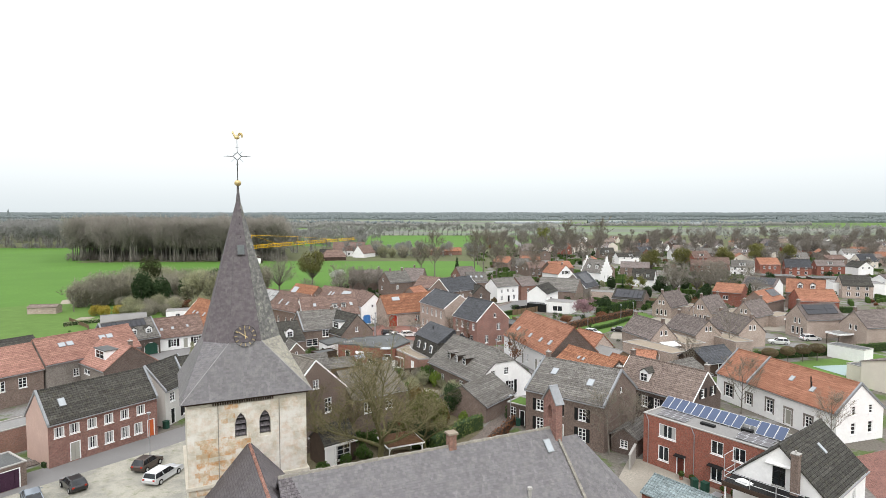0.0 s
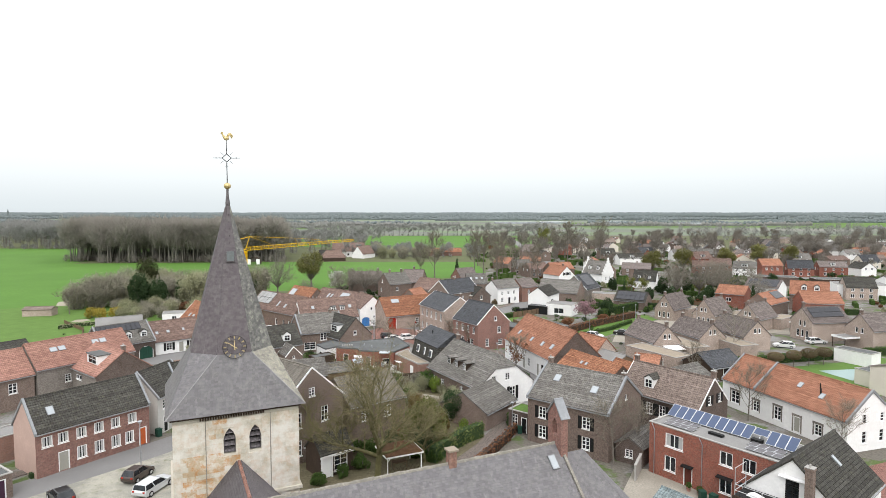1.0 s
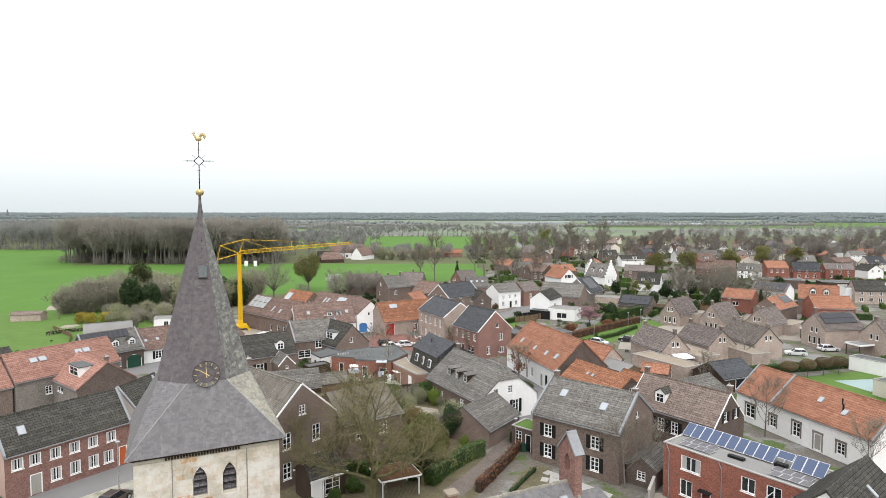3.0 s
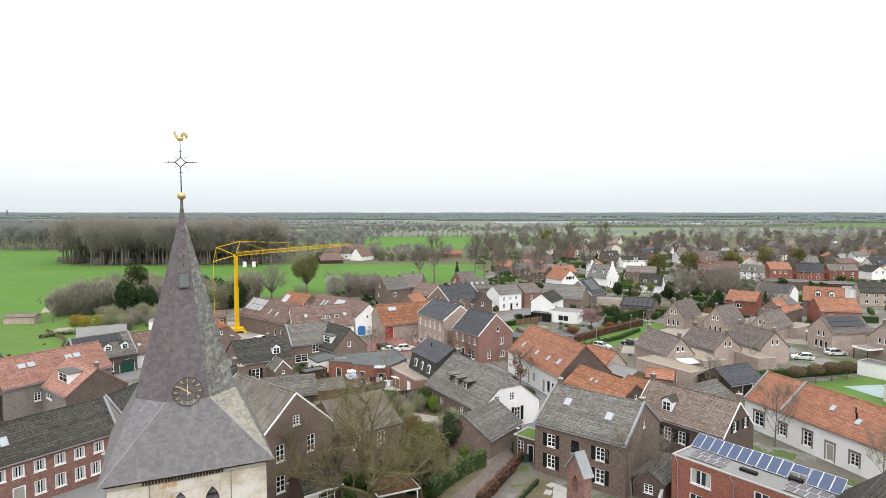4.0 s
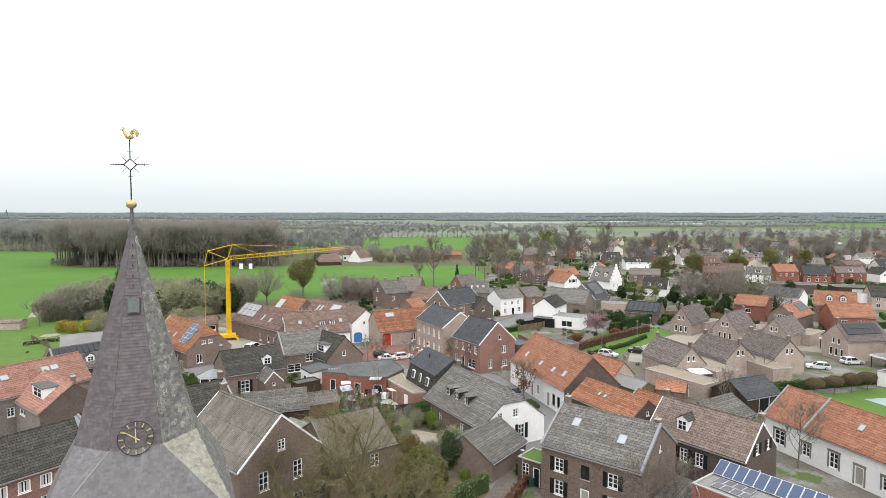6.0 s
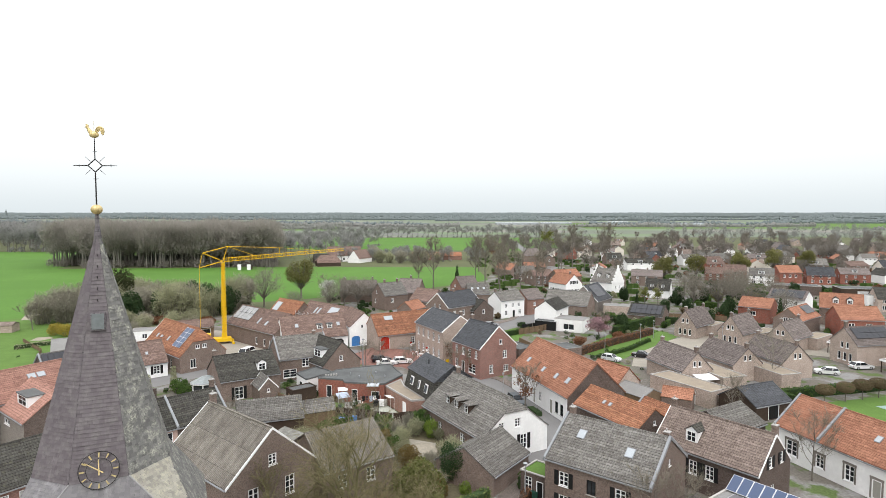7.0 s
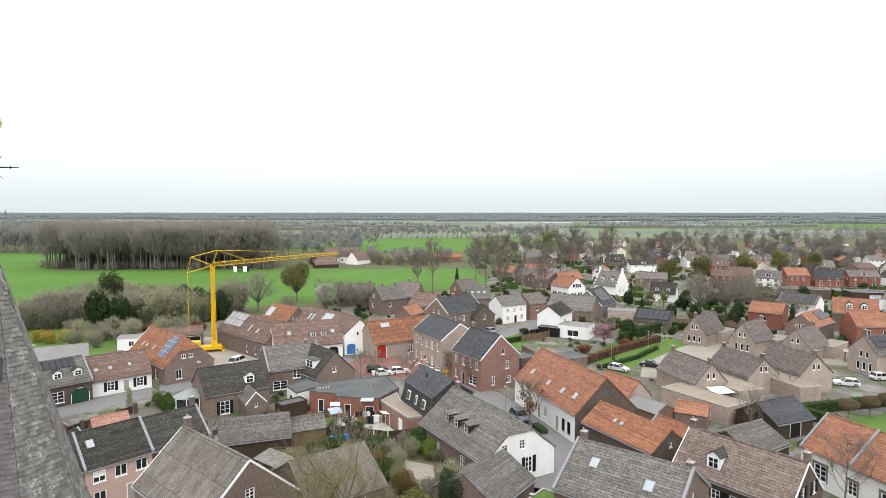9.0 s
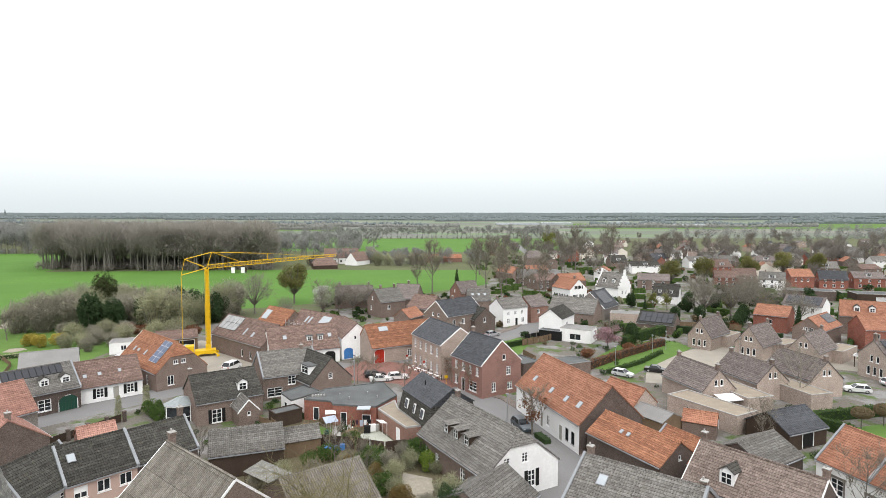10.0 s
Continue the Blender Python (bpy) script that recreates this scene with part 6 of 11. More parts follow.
for sd in (-1, 1):
    g.box(-2.25, sd * 2.06 - 0.05, 2.42, 2.25, sd * 2.06 + 0.05, 2.66)
part("fascia", g, M["frame_white"], garden_house)
for x in (-2.0, -0.7):
    g = Shape()
    g.box(x - 0.08, -1.97, 0, x + 0.08, -1.81, 2.5)
    part("post", g, M["frame_white"], garden_house)
g = Shape()
g.box(-1.9, -1.83, 0.05, -0.8, -1.8, 2.4)
part("door_leaf", g, M["frame_white"], garden_house, "white panelled door")
lt = thing("lean_to", pose(-18.6, 93.4, 0, 0, 0, -38), "old lean-to with dirty pale sheet roof", "lean-to")
for k in range(7):
    g = Shape()
    g.slab([(-4.5 + k * 1.3, -1.3, 2.35), (-3.24 + k * 1.3, -1.3, 2.35), (-3.24 + k * 1.3, 1.3, 2.9), (-4.5 + k * 1.3, 1.3, 2.9)], 0.05)
    part("roof_sheet", g, M["dirty_sheet"], lt)
for x in (-4.3, 0.0, 4.4):
    for y, z in ((-1.2, 2.3), (1.2, 2.8)):
        g = Shape()
        g.tube((x, y, 0), (x, y, z), 0.06, 0.06, 5)
        part("post", g, M["wood_dark"], lt)

# ---- beyond the square ----
house("brown brick house with big dark blue-grey roof", 3.7, 188.0, 43, 13.6, 9.0, 5.8, 9.4, "brick_brown", "tile_blue", verge="white", holes=[("F", 2.5, 3.2, 1.0, 1.5), ("F", 6.0, 3.2, 1.0, 1.5), ("F", 9.5, 3.2, 1.0, 1.5), ("F", 11.8, 0.8, 1.0, 1.5), ("L", 3.5, 5.4, 0.7, 1.0), ("L", 5.6, 5.4, 0.7, 1.0)], chims=[(-0.5, 0, 10.2)])
house("white gabled house with grey roof at the road bend", 20.1, 201.1, 33, 9.2, 6.6, 5.4, 7.8, "white", "tile_grey", holes=[("F", 2.0, 3.2, 0.9, 1.2, "x"), ("F", 4.6, 3.2, 0.9, 1.2, "x"), ("F", 7.0, 3.2, 0.9, 1.2, "x"), ("F", 2.0, 0.8, 1.0, 1.5, "x"), ("F", 5.0, 0.1, 1.1, 2.2, "dk"), ("F", 7.4, 0.8, 1.0, 1.5, "x")], chims=[(-4.3, 0, 8.8)])
house("brick neighbour of the white house", 28.0, 207.0, 33, 7.0, 7.0, 5.0, 7.6, "brick_pink", "tile_taupe", holes=[("F", 3, 2.8, 1, 1.2)])
house("dark brick house at the road", 10.0, 190.0, 303, 8.0, 7.0, 4.2, 7.0, "brick_dark", "tile_dark", holes=[("R", 3.4, 3.2, 0.8, 1.2)])
house("brown brick house with chimneys and slate-grey roof", -17.7, 216.6, 36, 9.0, 8.6, 5.0, 8.6, "brick_brown", "tile_grey", holes=[("L", 3.4, 5.2, 0.9, 1.1), ("L", 2.6, 2.0, 0.9, 1.3), ("F", 3, 2.6, 1, 1.3)], chims=[(-2, 0, 9.8), (3, 0, 9.8)])
house("brown brick house with tall roof", -11.0, 226.0, -14, 8.0, 9.0, 4.6, 8.8, "brick_brown", "tile_taupe", chims=[(0, 0.2, 10.0)], holes=[("R", 4, 4, 0.8, 1)])
house("house with brown tiled roof", -4.5, 209.0, 322, 9.0, 8.0, 4.0, 7.4, "brick_brown", "tile_brown", holes=[("L", 3.6, 4.2, 0.8, 1.0)])
house("low outbuilding with orange roof", -9.3, 198.0, 58, 7.0, 5.6, 3.0, 5.2, "brick_brown", "tile_orange", category="outbuilding", name="outbuilding")
house("brick house with brown roof beside the field", 8.8, 243.7, 29, 8.0, 8.4, 4.2, 7.8, "brick_pink", "tile_taupe", holes=[("L", 3.6, 4.0, 0.9, 1.0)])
house("brick house with skylights on a mossy roof", 12.2, 221.2, 5, 7.4, 8.2, 4.6, 7.8, "brick_brown", "tile_grey", holes=[("R", 3.0, 3.0, 0.9, 1.4), ("R", 3.4, 0.8, 0.9, 1.4)], velux=[("F", -2, 0.5, 0.8, 1), ("F", 0, 0.5, 0.8, 1), ("F", 2, 0.5, 0.8, 1)])
house("row of dark-roofed houses by the field", -30.5, 233.4, 8, 13.0, 8.0, 4.4, 7.4, "brick_brown", "tile_taupe", chims=[(-5, 0, 8.6), (5, 0, 8.6)])
house("farm wing with orange and glazed roof", -42.5, 184.0, 318, 12.0, 8.0, 3.6, 7.4, "brick_brown", "tile_old_orange", velux=[("F", -4, 0.5, 2.6, 3.0)], holes=[("R", 4, 4, 0.8, 0.8)])
house("rear farm wing with brown roof and grey sheeting", -30.5, 177.0, 318, 17.0, 9.0, 3.6, 7.4, "brick_brown", "tile_brown", velux=[("F", 4.0, 0.5, 3.6, 3.8), ("F", -3.0, 0.5, 0.7, 2.0), ("F", -1.5, 0.5, 0.7, 2.0)])
scaf = thing("scaffold", pose(-30.5, 177.0, 0, 0, 0, 318), "steel scaffold along the farm wing under repair", "scaffold")
for k in range(8):
    for y in (-5.0, -6.0):
        g = Shape()
        g.tube((-7.0 + 2 * k, y, 0), (-7.0 + 2 * k, y, 5.6), 0.04, 0.04, 5)
        part("pole", g, M["alu"], scaf)
for z in (2.0, 3.9):
    for k in range(7):
        g = Shape()
        g.box(-7.0 + 2 * k + 0.02, -5.95, z, -5.02 + 2 * k, -5.05, z + 0.05)
        part("board", g, M["wood"], scaf)
    for y in (-5.0, -6.0):
        g = Shape()
        g.tube((-7.0, y, z + 1.0), (7.0, y, z + 1.0), 0.03, 0.03, 5)
        part("ledger", g, M["alu"], scaf)
house("open barn with rust-brown roof in the yard", -63.5, 168.0, 25, 9.0, 6.0, 3.2, 4.6, "wood", "tile_brown", category="barn", name="barn", holes=[("F", 2.6, 0.1, 3.6, 2.6, "gk"), ("F", 6.6, 0.1, 3.4, 2.6, "gk")])
flat_building("white flat-roofed yard buildings", -73.5, 166.5, 20, 9.0, 5.0, 2.7, "white", "felt_light", name="shed", category="shed", holes=[("F", 3, 0.8, 1.2, 1.2)])
house("low white shed with pale roof behind the terrace", -79.5, 146.0, 30, 10.0, 7.0, 2.6, 4.8, "white", "felt_light", category="shed", name="shed", gutter=False)
house("long low farm shed with grey roof", -92.0, 112.0, 59, 24.0, 6.0, 2.6, 4.4, "brick_brown", "tile_dark", category="shed", name="shed", gutter=False, chims=[(4, 0, 5.2)])
house("red-roofed wing with flat white dormer", -55.6, 99.6, 322, 10.6, 8.6, 4.8, 8.0, "greyrender", "tile_red", gable_wall="brick_dark", dormers=[("F", 0.8, 0.3, 4.0, 1.5, "flat")], holes=[("R", 2.4, 1.0, 0.9, 1.4, "x"), ("F", 4, 3.2, 2.2, 0.8)], chims=[(4.6, 0.2, 8.8)])
house("red-tiled end of the long building", -72.3, 88.2, 59, 18.0, 7.6, 5.0, 8.6, "brick_brown", "tile_red", holes=[("F", x, 2.6, 1.2, 1.6, "x") for x in (3, 6, 9, 12, 15)])
house("corner house with mossy grey roof behind the square", -60.5, 58.5, 56, 12.0, 6.0, 3.0, 5.6, "brick_pink", "tile_grey", holes=[("F", 4, 1.0, 1.2, 1.3)])
flat_building("dark flat-roofed garage with plum door", -49.2, 62.8, 56, 5.0, 4.6, 2.7, "brick_brown", "felt", name="garage", category="garage", holes=[("F", 3.2, 0.05, 2.4, 2.2, "gp")])
flat_building("pink rendered garden wall building", -55.0, 73.5, 56, 9.0, 4.0, 3.2, "brick_pink", "felt_light", name="outbuilding", category="outbuilding")
wh = house("white modern house with dark roof", 31.6, 186.0, 59, 10.0, 6.4, 5.2, 7.5, "white", "tile_dark", holes=[("F", 4, 2.9, 1.6, 1.0)])
flat_building("white flat-roofed extension with wide window", 35.8, 178.4, 330, 8.0, 6.0, 3.4, "white", "felt_light", name="extension", category="house", holes=[("F", 4, 0.6, 3.0, 1.6)])
flat_building("black timber carport beside the white house", 29.4, 180.2, 330, 6.0, 4.0, 2.5, "black_paint", "felt", name="carport", category="carport", rim="lead")
house("grey house with large dark solar roof", 49.6, 213.4, 53, 12.0, 9.6, 3.8, 8.4, "greyrender", "tile_blue", verge="white", panels=("F", -3.5, 3.5, 0.2, 0.9, 5, 3, "solar_black"))
house("long grey roof beside the white house", 41.0, 206.0, 330, 14.0, 9.0, 3.4, 7.2, "brick_brown", "tile_grey")
house("white cottage with orange roof and dark shutters", 49.2, 252.6, 297, 10.9, 8.0, 4.4, 8.0, "white", "tile_orange", holes=[("F", 2.4, 0.8, 1.1, 1.5, "s"), ("F", 5.5, 0.8, 1.1, 1.5, "s"), ("F", 8.6, 0.8, 1.1, 1.5, "s"), ("R", 2.4, 0.8, 1.0, 1.5, "s"), ("R", 5.4, 0.8, 1.0, 1.5, "s"), ("R", 3.0, 4.4, 0.8, 1.2, "s"), ("R", 5.0, 4.4, 0.8, 1.2, "s")], chims=[(3, 0, 9)])
house("low brick house with dark solar roof", 61.1, 191.1, 327, 9.8, 8.4, 2.5, 5.1, "brick_brown", "tile_dark", panels=("F", -4.4, 4.4, 0.1, 0.9, 6, 2, "solar_black"))
flat_building("flat dark canopy behind the hedge", 58.5, 203.5, 340, 14.0, 5.0, 2.9, "brick_pale", "felt_light", name="carport", category="carport")
house("white house with dark slate mansard", 83.0, 243.0, 330, 9.0, 7.0, 3.0, 6.8, "white", "tile_dark", dormers=[("F", -2, 0.2, 1.1, 1.1, "flat"), ("F", 2, 0.2, 1.1, 1.1, "flat")])
# white house with stepped gables
stp = house("white house with stepped gables and grey roof", 65.2, 250.0, 312, 9.6, 8.6, 5.2, 10.2, "white", "tile_grey", dormers=[("F", -2, 0.3, 1.2, 1.3, "gable"), ("F", 2, 0.3, 1.2, 1.3, "gable")], holes=[("R", 3.0, 2.6, 0.9, 1.4, "x"), ("R", 5.6, 2.6, 0.9, 1.4, "x"), ("R", 4.3, 5.6, 0.9, 1.4, "x")])
for sx in (-1, 1):
    stg = Shape()
    for k in range(5):
        stg.box(sx * 4.8 - 0.2, -4.3 + k * 0.86, 4.8 + k * 1.15, sx * 4.8 + 0.2, 4.3 - k * 0.86, 6.0 + k * 1.15)
    stg.box(sx * 4.8 - 0.3, -0.35, 10.5, sx * 4.8 + 0.3, 0.35, 11.8)
    part("stepped_gable", stg, M["white"], stp)
house("red brick house with orange roof", 94.2, 192.5, 318, 8.6, 8.2, 4.5, 6.9, "brick_red", "tile_orange", holes=[("F", 4, 2.2, 1.6, 1.2)])
house("house with blue solar roof", 114.3, 210.5, 313, 11.0, 8.6, 4.5, 6.9, "white", "tile_taupe", panels=("F", -4.8, 4.8, 0.08, 0.92, 8, 2, "solar_black"), holes=[("F", 3, 2.6, 0.9, 1.2), ("F", 6, 2.6, 0.9, 1.2), ("F", 8.5, 2.6, 0.9, 1.2)])
house("brick house with orange roof and twin gable windows", 96.0, 176.0, 40, 13.0, 7.0, 4.2, 7.0, "brick_brown", "tile_orange", holes=[("L", 3.0, 3.4, 1.0, 1.2), ("L", 4.2, 3.4, 1.0, 1.2)], panels=("F", 0, 6, 0.3, 0.9, 5, 2, "solar_black"))
house("brick house with broad orange roof and round dormers", 115.9, 188.0, 328, 10.5, 9.0, 5.0, 8.7, "brick_brown", "tile_orange", dormers=[("F", -1.4, 0.3, 1.4, 1.2, "gable"), ("F", 2.0, 0.3, 1.4, 1.2, "gable")])
house("red brick house with orange roof", 106.6, 169.0, 350, 10.0, 8.4, 5.2, 8.0, "brick_red", "tile_orange", holes=[("F", 2.5, 3, 1.4, 1.3), ("F", 6.5, 3, 1.4, 1.3)])
house("red brick house with bright orange roof", 157.4, 286.8, 355, 9.6, 8.4, 5.3, 8.2, "brick_red", "tile_orange", holes=[("F", 2, 3.2, 1, 1.2), ("F", 4.5, 3.2, 1, 1.2), ("F", 7, 3.2, 1, 1.2)])
flat_building("long low dark sheds with flat roofs", 141.0, 252.0, 340, 16.0, 8.0, 3.6, "brick_dark", "felt", name="shed", category="shed", holes=[("F", 3, 1.2, 1.2, 1.2), ("F", 8, 1.2, 1.2, 1.2)])
flat_building("long low dark sheds with flat roofs", 165.0, 243.0, 345, 24.0, 9.0, 3.4, "wood_dark", "felt", name="shed", category="shed")
flat_building("white flat-roofed hall at the edge of the estate", 150.0, 214.0, 340, 16.0, 10.0, 5.0, "white", "felt_light", name="hall", category="hall")
house("low thatched-looking barn beside the farmhouse", -70.0, 378.0, 20, 14.0, 10.0, 2.2, 6.5, "wood_dark", "tile_brown", name="barn", category="barn", hips=(0.8, 0.8), gutter=False)
house("long low farm stable with rust roof", -4.0, 425.0, 5, 34.0, 9.0, 2.8, 5.0, "brick_pink", "tile_old_orange", name="barn", category="barn", gutter=False)
house("red-roofed barn at the road", 34.0, 322.0, 300, 14.0, 7.0, 3.4, 6.4, "brick_brown", "tile_orange", name="barn", category="barn")
house("dark pyramid-roofed brick house", 56.1, 386.0, 0, 11.0, 11.0, 6.0, 10.0, "brick_brown", "tile_taupe", hips=(0.9, 0.9))
sh = house("low stone shed in the meadow", -119.5, 176.0, 8, 8.0, 3.6, 1.9, 2.5, "brick_pale", "tile_pink", name="shed", category="shed", gutter=False)

# ---- the far estate: rows of plain houses ----
rng = random.Random(7)
far_walls = ["brick_brown", "brick_brown", "brick_pale", "white", "brick_pale", "brick_dark", "cream", "white", "brick_red"]
far_roofs = ["tile_taupe", "tile_grey", "tile_dark", "tile_taupe", "tile_brown", "tile_orange", "tile_blue", "tile_pink"]
wall_words = {"brick_brown": "brown brick", "brick_red": "red brick", "white": "white", "brick_pale": "beige brick", "brick_dark": "dark brick", "cream": "cream rendered"}
roof_words = {"tile_taupe": "taupe", "tile_grey": "grey", "tile_dark": "dark", "tile_brown": "brown", "tile_orange": "orange", "tile_blue": "slate-blue", "tile_pink": "pinkish"}


def estate_house(x, y, ang, w=None, r=None, L=None, ridge=None):
    w, r = w or rng.choice(far_walls), r or rng.choice(far_roofs)
    L, ridge = L or rng.uniform(8, 13), ridge or rng.uniform(6.2, 7.8)
    W = rng.uniform(7.4, 9.0)
    hs = []
    far = y > 330
    for side, width in (("F", L), ("L", W), ("R", W)):
        if far and side == ("L" if math.cos(radians(ang)) > 0 else "R"):
            continue
        n = 3 if side == "F" else (1 if far else 2)
        for k in range(n):
            hs.append((side, width * (k + 0.7) / (n + 0.4), 2.9, 1.0, 1.2, "q"))
            if side == "F" and not far:
                hs.append((side, width * (k + 0.7) / (n + 0.4), 0.7, 1.2, 1.4, "q"))
    return house(f"{wall_words[w]} house with {roof_words[r]} tiled roof on the estate", x, y, ang, L, W, rng.uniform(3.6, 4.6), ridge, w, r, holes=hs, chims=[(rng.uniform(-3, 3), 0, ridge + 0.8)] if rng.random() < 0.5 else (),
                 dormers=[("F", 0, 0.25, rng.uniform(1.6, 3), 1.2, "flat")] if rng.random() < 0.3 else (), gutter=False, group="estate houses")


estate_house(91.5, 280.6, -20, "brick_brown", "tile_taupe", 13)
estate_house(111.1, 352.5, 10, "white", "tile_dark", 17)
estate_house(171.3, 285.4, -18, "brick_red", "tile_blue", 11)
estate_house(186.5, 285.4, -15, "brick_red", "tile_taupe", 12)
estate_house(263.7, 420.0, -10, "white", "tile_grey", 30, 10)
estate_house(144.0, 283.0, -30, "white", "tile_grey", 10)
estate_house(128.0, 292.0, -20, "brick_red", "tile_brown", 10)
estate_house(140.0, 300.0, -20, "brick_red", "tile_brown", 10)
estate_house(53.9, 276.0, 25, "brick_brown", "tile_orange", 12)
estate_house(44.2, 284.0, 24, "brick_brown", "tile_brown", 11)
estate_house(39.0, 296.0, 0, "brick_brown", "tile_grey", 9)
estate_house(48.5, 330.0, 0, "brick_brown", "tile_orange", 11, 6)
estate_house(74.5, 276.0, 300, "brick_brown", "tile_orange", 8)
for row, (y0, x0, x1, step) in enumerate(((322, 60, 110, 22), (345, 150, 330, 19), (380, 60, 330, 23), (402, 70, 300, 21), (425, 90, 250, 20), (448, 80, 360, 22), (470, 110, 420, 22), (500, 100, 420, 26), (330, 215, 330, 20), (290, 205, 330, 20), (258, 186, 300, 19), (228, 170, 290, 20), (530, 120, 480, 28), (600, 140, 540, 34), (205, 150, 260, 19))):
    x = x0
    while x < x1:
        if rng.random() < 0.86:
            estate_house(x + rng.uniform(-4, 4), y0 + rng.uniform(-7, 7), rng.choice((-15, 10, 75, 100, -40)) + rng.uniform(-6, 6))
        x += step


# ---- trees, hedges and woods ----
def bare_tree(seed, height, spread, limbs=9, forks=6, sprigs=7, twig=0.9, trunk_part=0.28, thick=0.022, rise=0.55, fine_w=0.045):
    """A leafless tree: trunk and limbs as one shape, the fine twigs as another."""
    r = random.Random(seed)
    wood, fine = Shape(), Shape()
    r0 = height * thick
    bend = Vector((r.uniform(-0.05, 0.05), r.uniform(-0.05, 0.05), 0)) * height

    def stem(a, d, length, rad, sides, segs=3):
        pts = [a]
        for _ in range(segs):
            d = (d + Vector((r.uniform(-0.22, 0.22), r.uniform(-0.22, 0.22), r.uniform(0.0, 0.16)))).normalized()
            pts.append(pts[-1] + d * length / segs)
        for i in range(segs):
            wood.tube(pts[i], pts[i + 1], rad * (1 - 0.8 * i / segs), rad * (1 - 0.8 * (i + 1) / segs), sides, 0, False)
        return pts, d

    def sprig(p, d, length):
        side = d.orthogonal().normalized() * fine_w
        side = Matrix.Rotation(r.uniform(0, 6.28), 3, d) @ side
        q = p + d * length
        fine.face([p - side, p + side, q + side * 0.3])

    lead = [Vector((0, 0, 0)), Vector(bend) * 0.4 + Vector((0, 0, height * trunk_part)), Vector(bend) + Vector((0, 0, height * 0.82))]
    wood.tube(lead[0], lead[1], r0 * 1.15, r0 * 0.8, 8, 0, False)
    wood.tube(lead[1], lead[2], r0 * 0.8, r0 * 0.2, 7, 0, False)
    for i in range(limbs):
        f = trunk_part * 0.8 + (0.9 - trunk_part * 0.8) * (i + r.random() * 0.6) / limbs
        base = lead[0].lerp(lead[1], f / trunk_part) if f < trunk_part else lead[1].lerp(lead[2], (f - trunk_part) / (0.82 - trunk_part) if f < 0.82 else 1.0)
        az = i * 2.4 + r.uniform(-0.4, 0.4)
        reach = spread * 0.5 * (1.05 - 0.6 * max(0, f - 0.45) / 0.45) * r.uniform(0.8, 1.1)
        up = rise + f * 0.7
        d = Vector((math.cos(az), math.sin(az), up)).normalized()
        length = reach / max(0.45, math.hypot(d.x, d.y))
        length = min(length, (height * 1.04 - base.z) / max(0.25, d.z))
        pts, d1 = stem(base, d, length, r0 * (0.5 - 0.25 * f), 5)
        for k in range(forks):
            s = r.uniform(0.25, 1.0)
            n = min(2, int(s * 3))
            p = pts[n].lerp(pts[n + 1], s * 3 - n)
            d2 = (d1 + Vector((r.uniform(-1, 1), r.uniform(-1, 1), r.uniform(-0.25, 0.9)))).normalized()
            l2 = length * r.uniform(0.25, 0.5)
            pp, d3 = stem(p, d2, l2, r0 * 0.1, 3, 2)
            for q in range(sprigs):
                w = r.random()
                b = pp[0].lerp(pp[1], w * 2) if w < 0.5 else pp[1].lerp(pp[2], w * 2 - 1)
                dd = (d3 + Vector((r.uniform(-1, 1), r.uniform(-1, 1), r.uniform(-0.5, 1)))).normalized()
                le = twig * r.uniform(0.5, 1.2)
                sprig(b, dd, le)
                for _ in range(2):
                    sprig(b + dd * le * r.uniform(0.3, 0.9), (dd + Vector((r.uniform(-1, 1), r.uniform(-1, 1), r.uniform(-0.6, 0.9)))).normalized(), le * 0.6)
    return wood, fine


def leaf_cloud(seed, clumps, leaves, leaf, hollow=0.55):
    """Leaf blades gathered in uneven clumps: clumps are (x, y, z, rx, ry, rz)."""
    r = random.Random(seed)
    s = Shape()
    total = sum(c[3] * c[4] + c[4] * c[5] + c[3] * c[5] for c in clumps)
    for x, y, z, rx, ry, rz in clumps:
        n = int(leaves * (rx * ry + ry * rz + rx * rz) / total)
        lumps = [(r.uniform(0, 6.28), r.uniform(-1, 1), r.uniform(-0.3, 0.25)) for _ in range(7)]
        for _ in range(n):
            d = Vector((r.gauss(0, 1), r.gauss(0, 1), r.gauss(0, 1))).normalized()
            k = r.uniform(hollow, 1.0) ** 0.6
            for az, zz, amp in lumps:
                v = Vector((math.cos(az) * math.sqrt(1 - zz * zz), math.sin(az) * math.sqrt(1 - zz * zz), zz))
                k *= 1 + amp * max(0.0, d.dot(v)) ** 3
            c = Vector((x + d.x * rx * k, y + d.y * ry * k, z + d.z * rz * k))
            if c.z < 0.05:
                c.z = 0.05 + r.random() * 0.1
            t = Vector((r.gauss(0, 1), r.gauss(0, 1), r.gauss(0, 1)))
            u = (d.cross(t)).normalized()
            v = (d * r.uniform(0.2, 0.8) + u.cross(d) * r.uniform(0.4, 1)).normalized()
            a = leaf * r.uniform(0.6, 1.3)
            s.face([c - u * a * 0.5, c + v * a * 0.6, c + u * a * 0.5, c - v * a * 0.6])
    return s


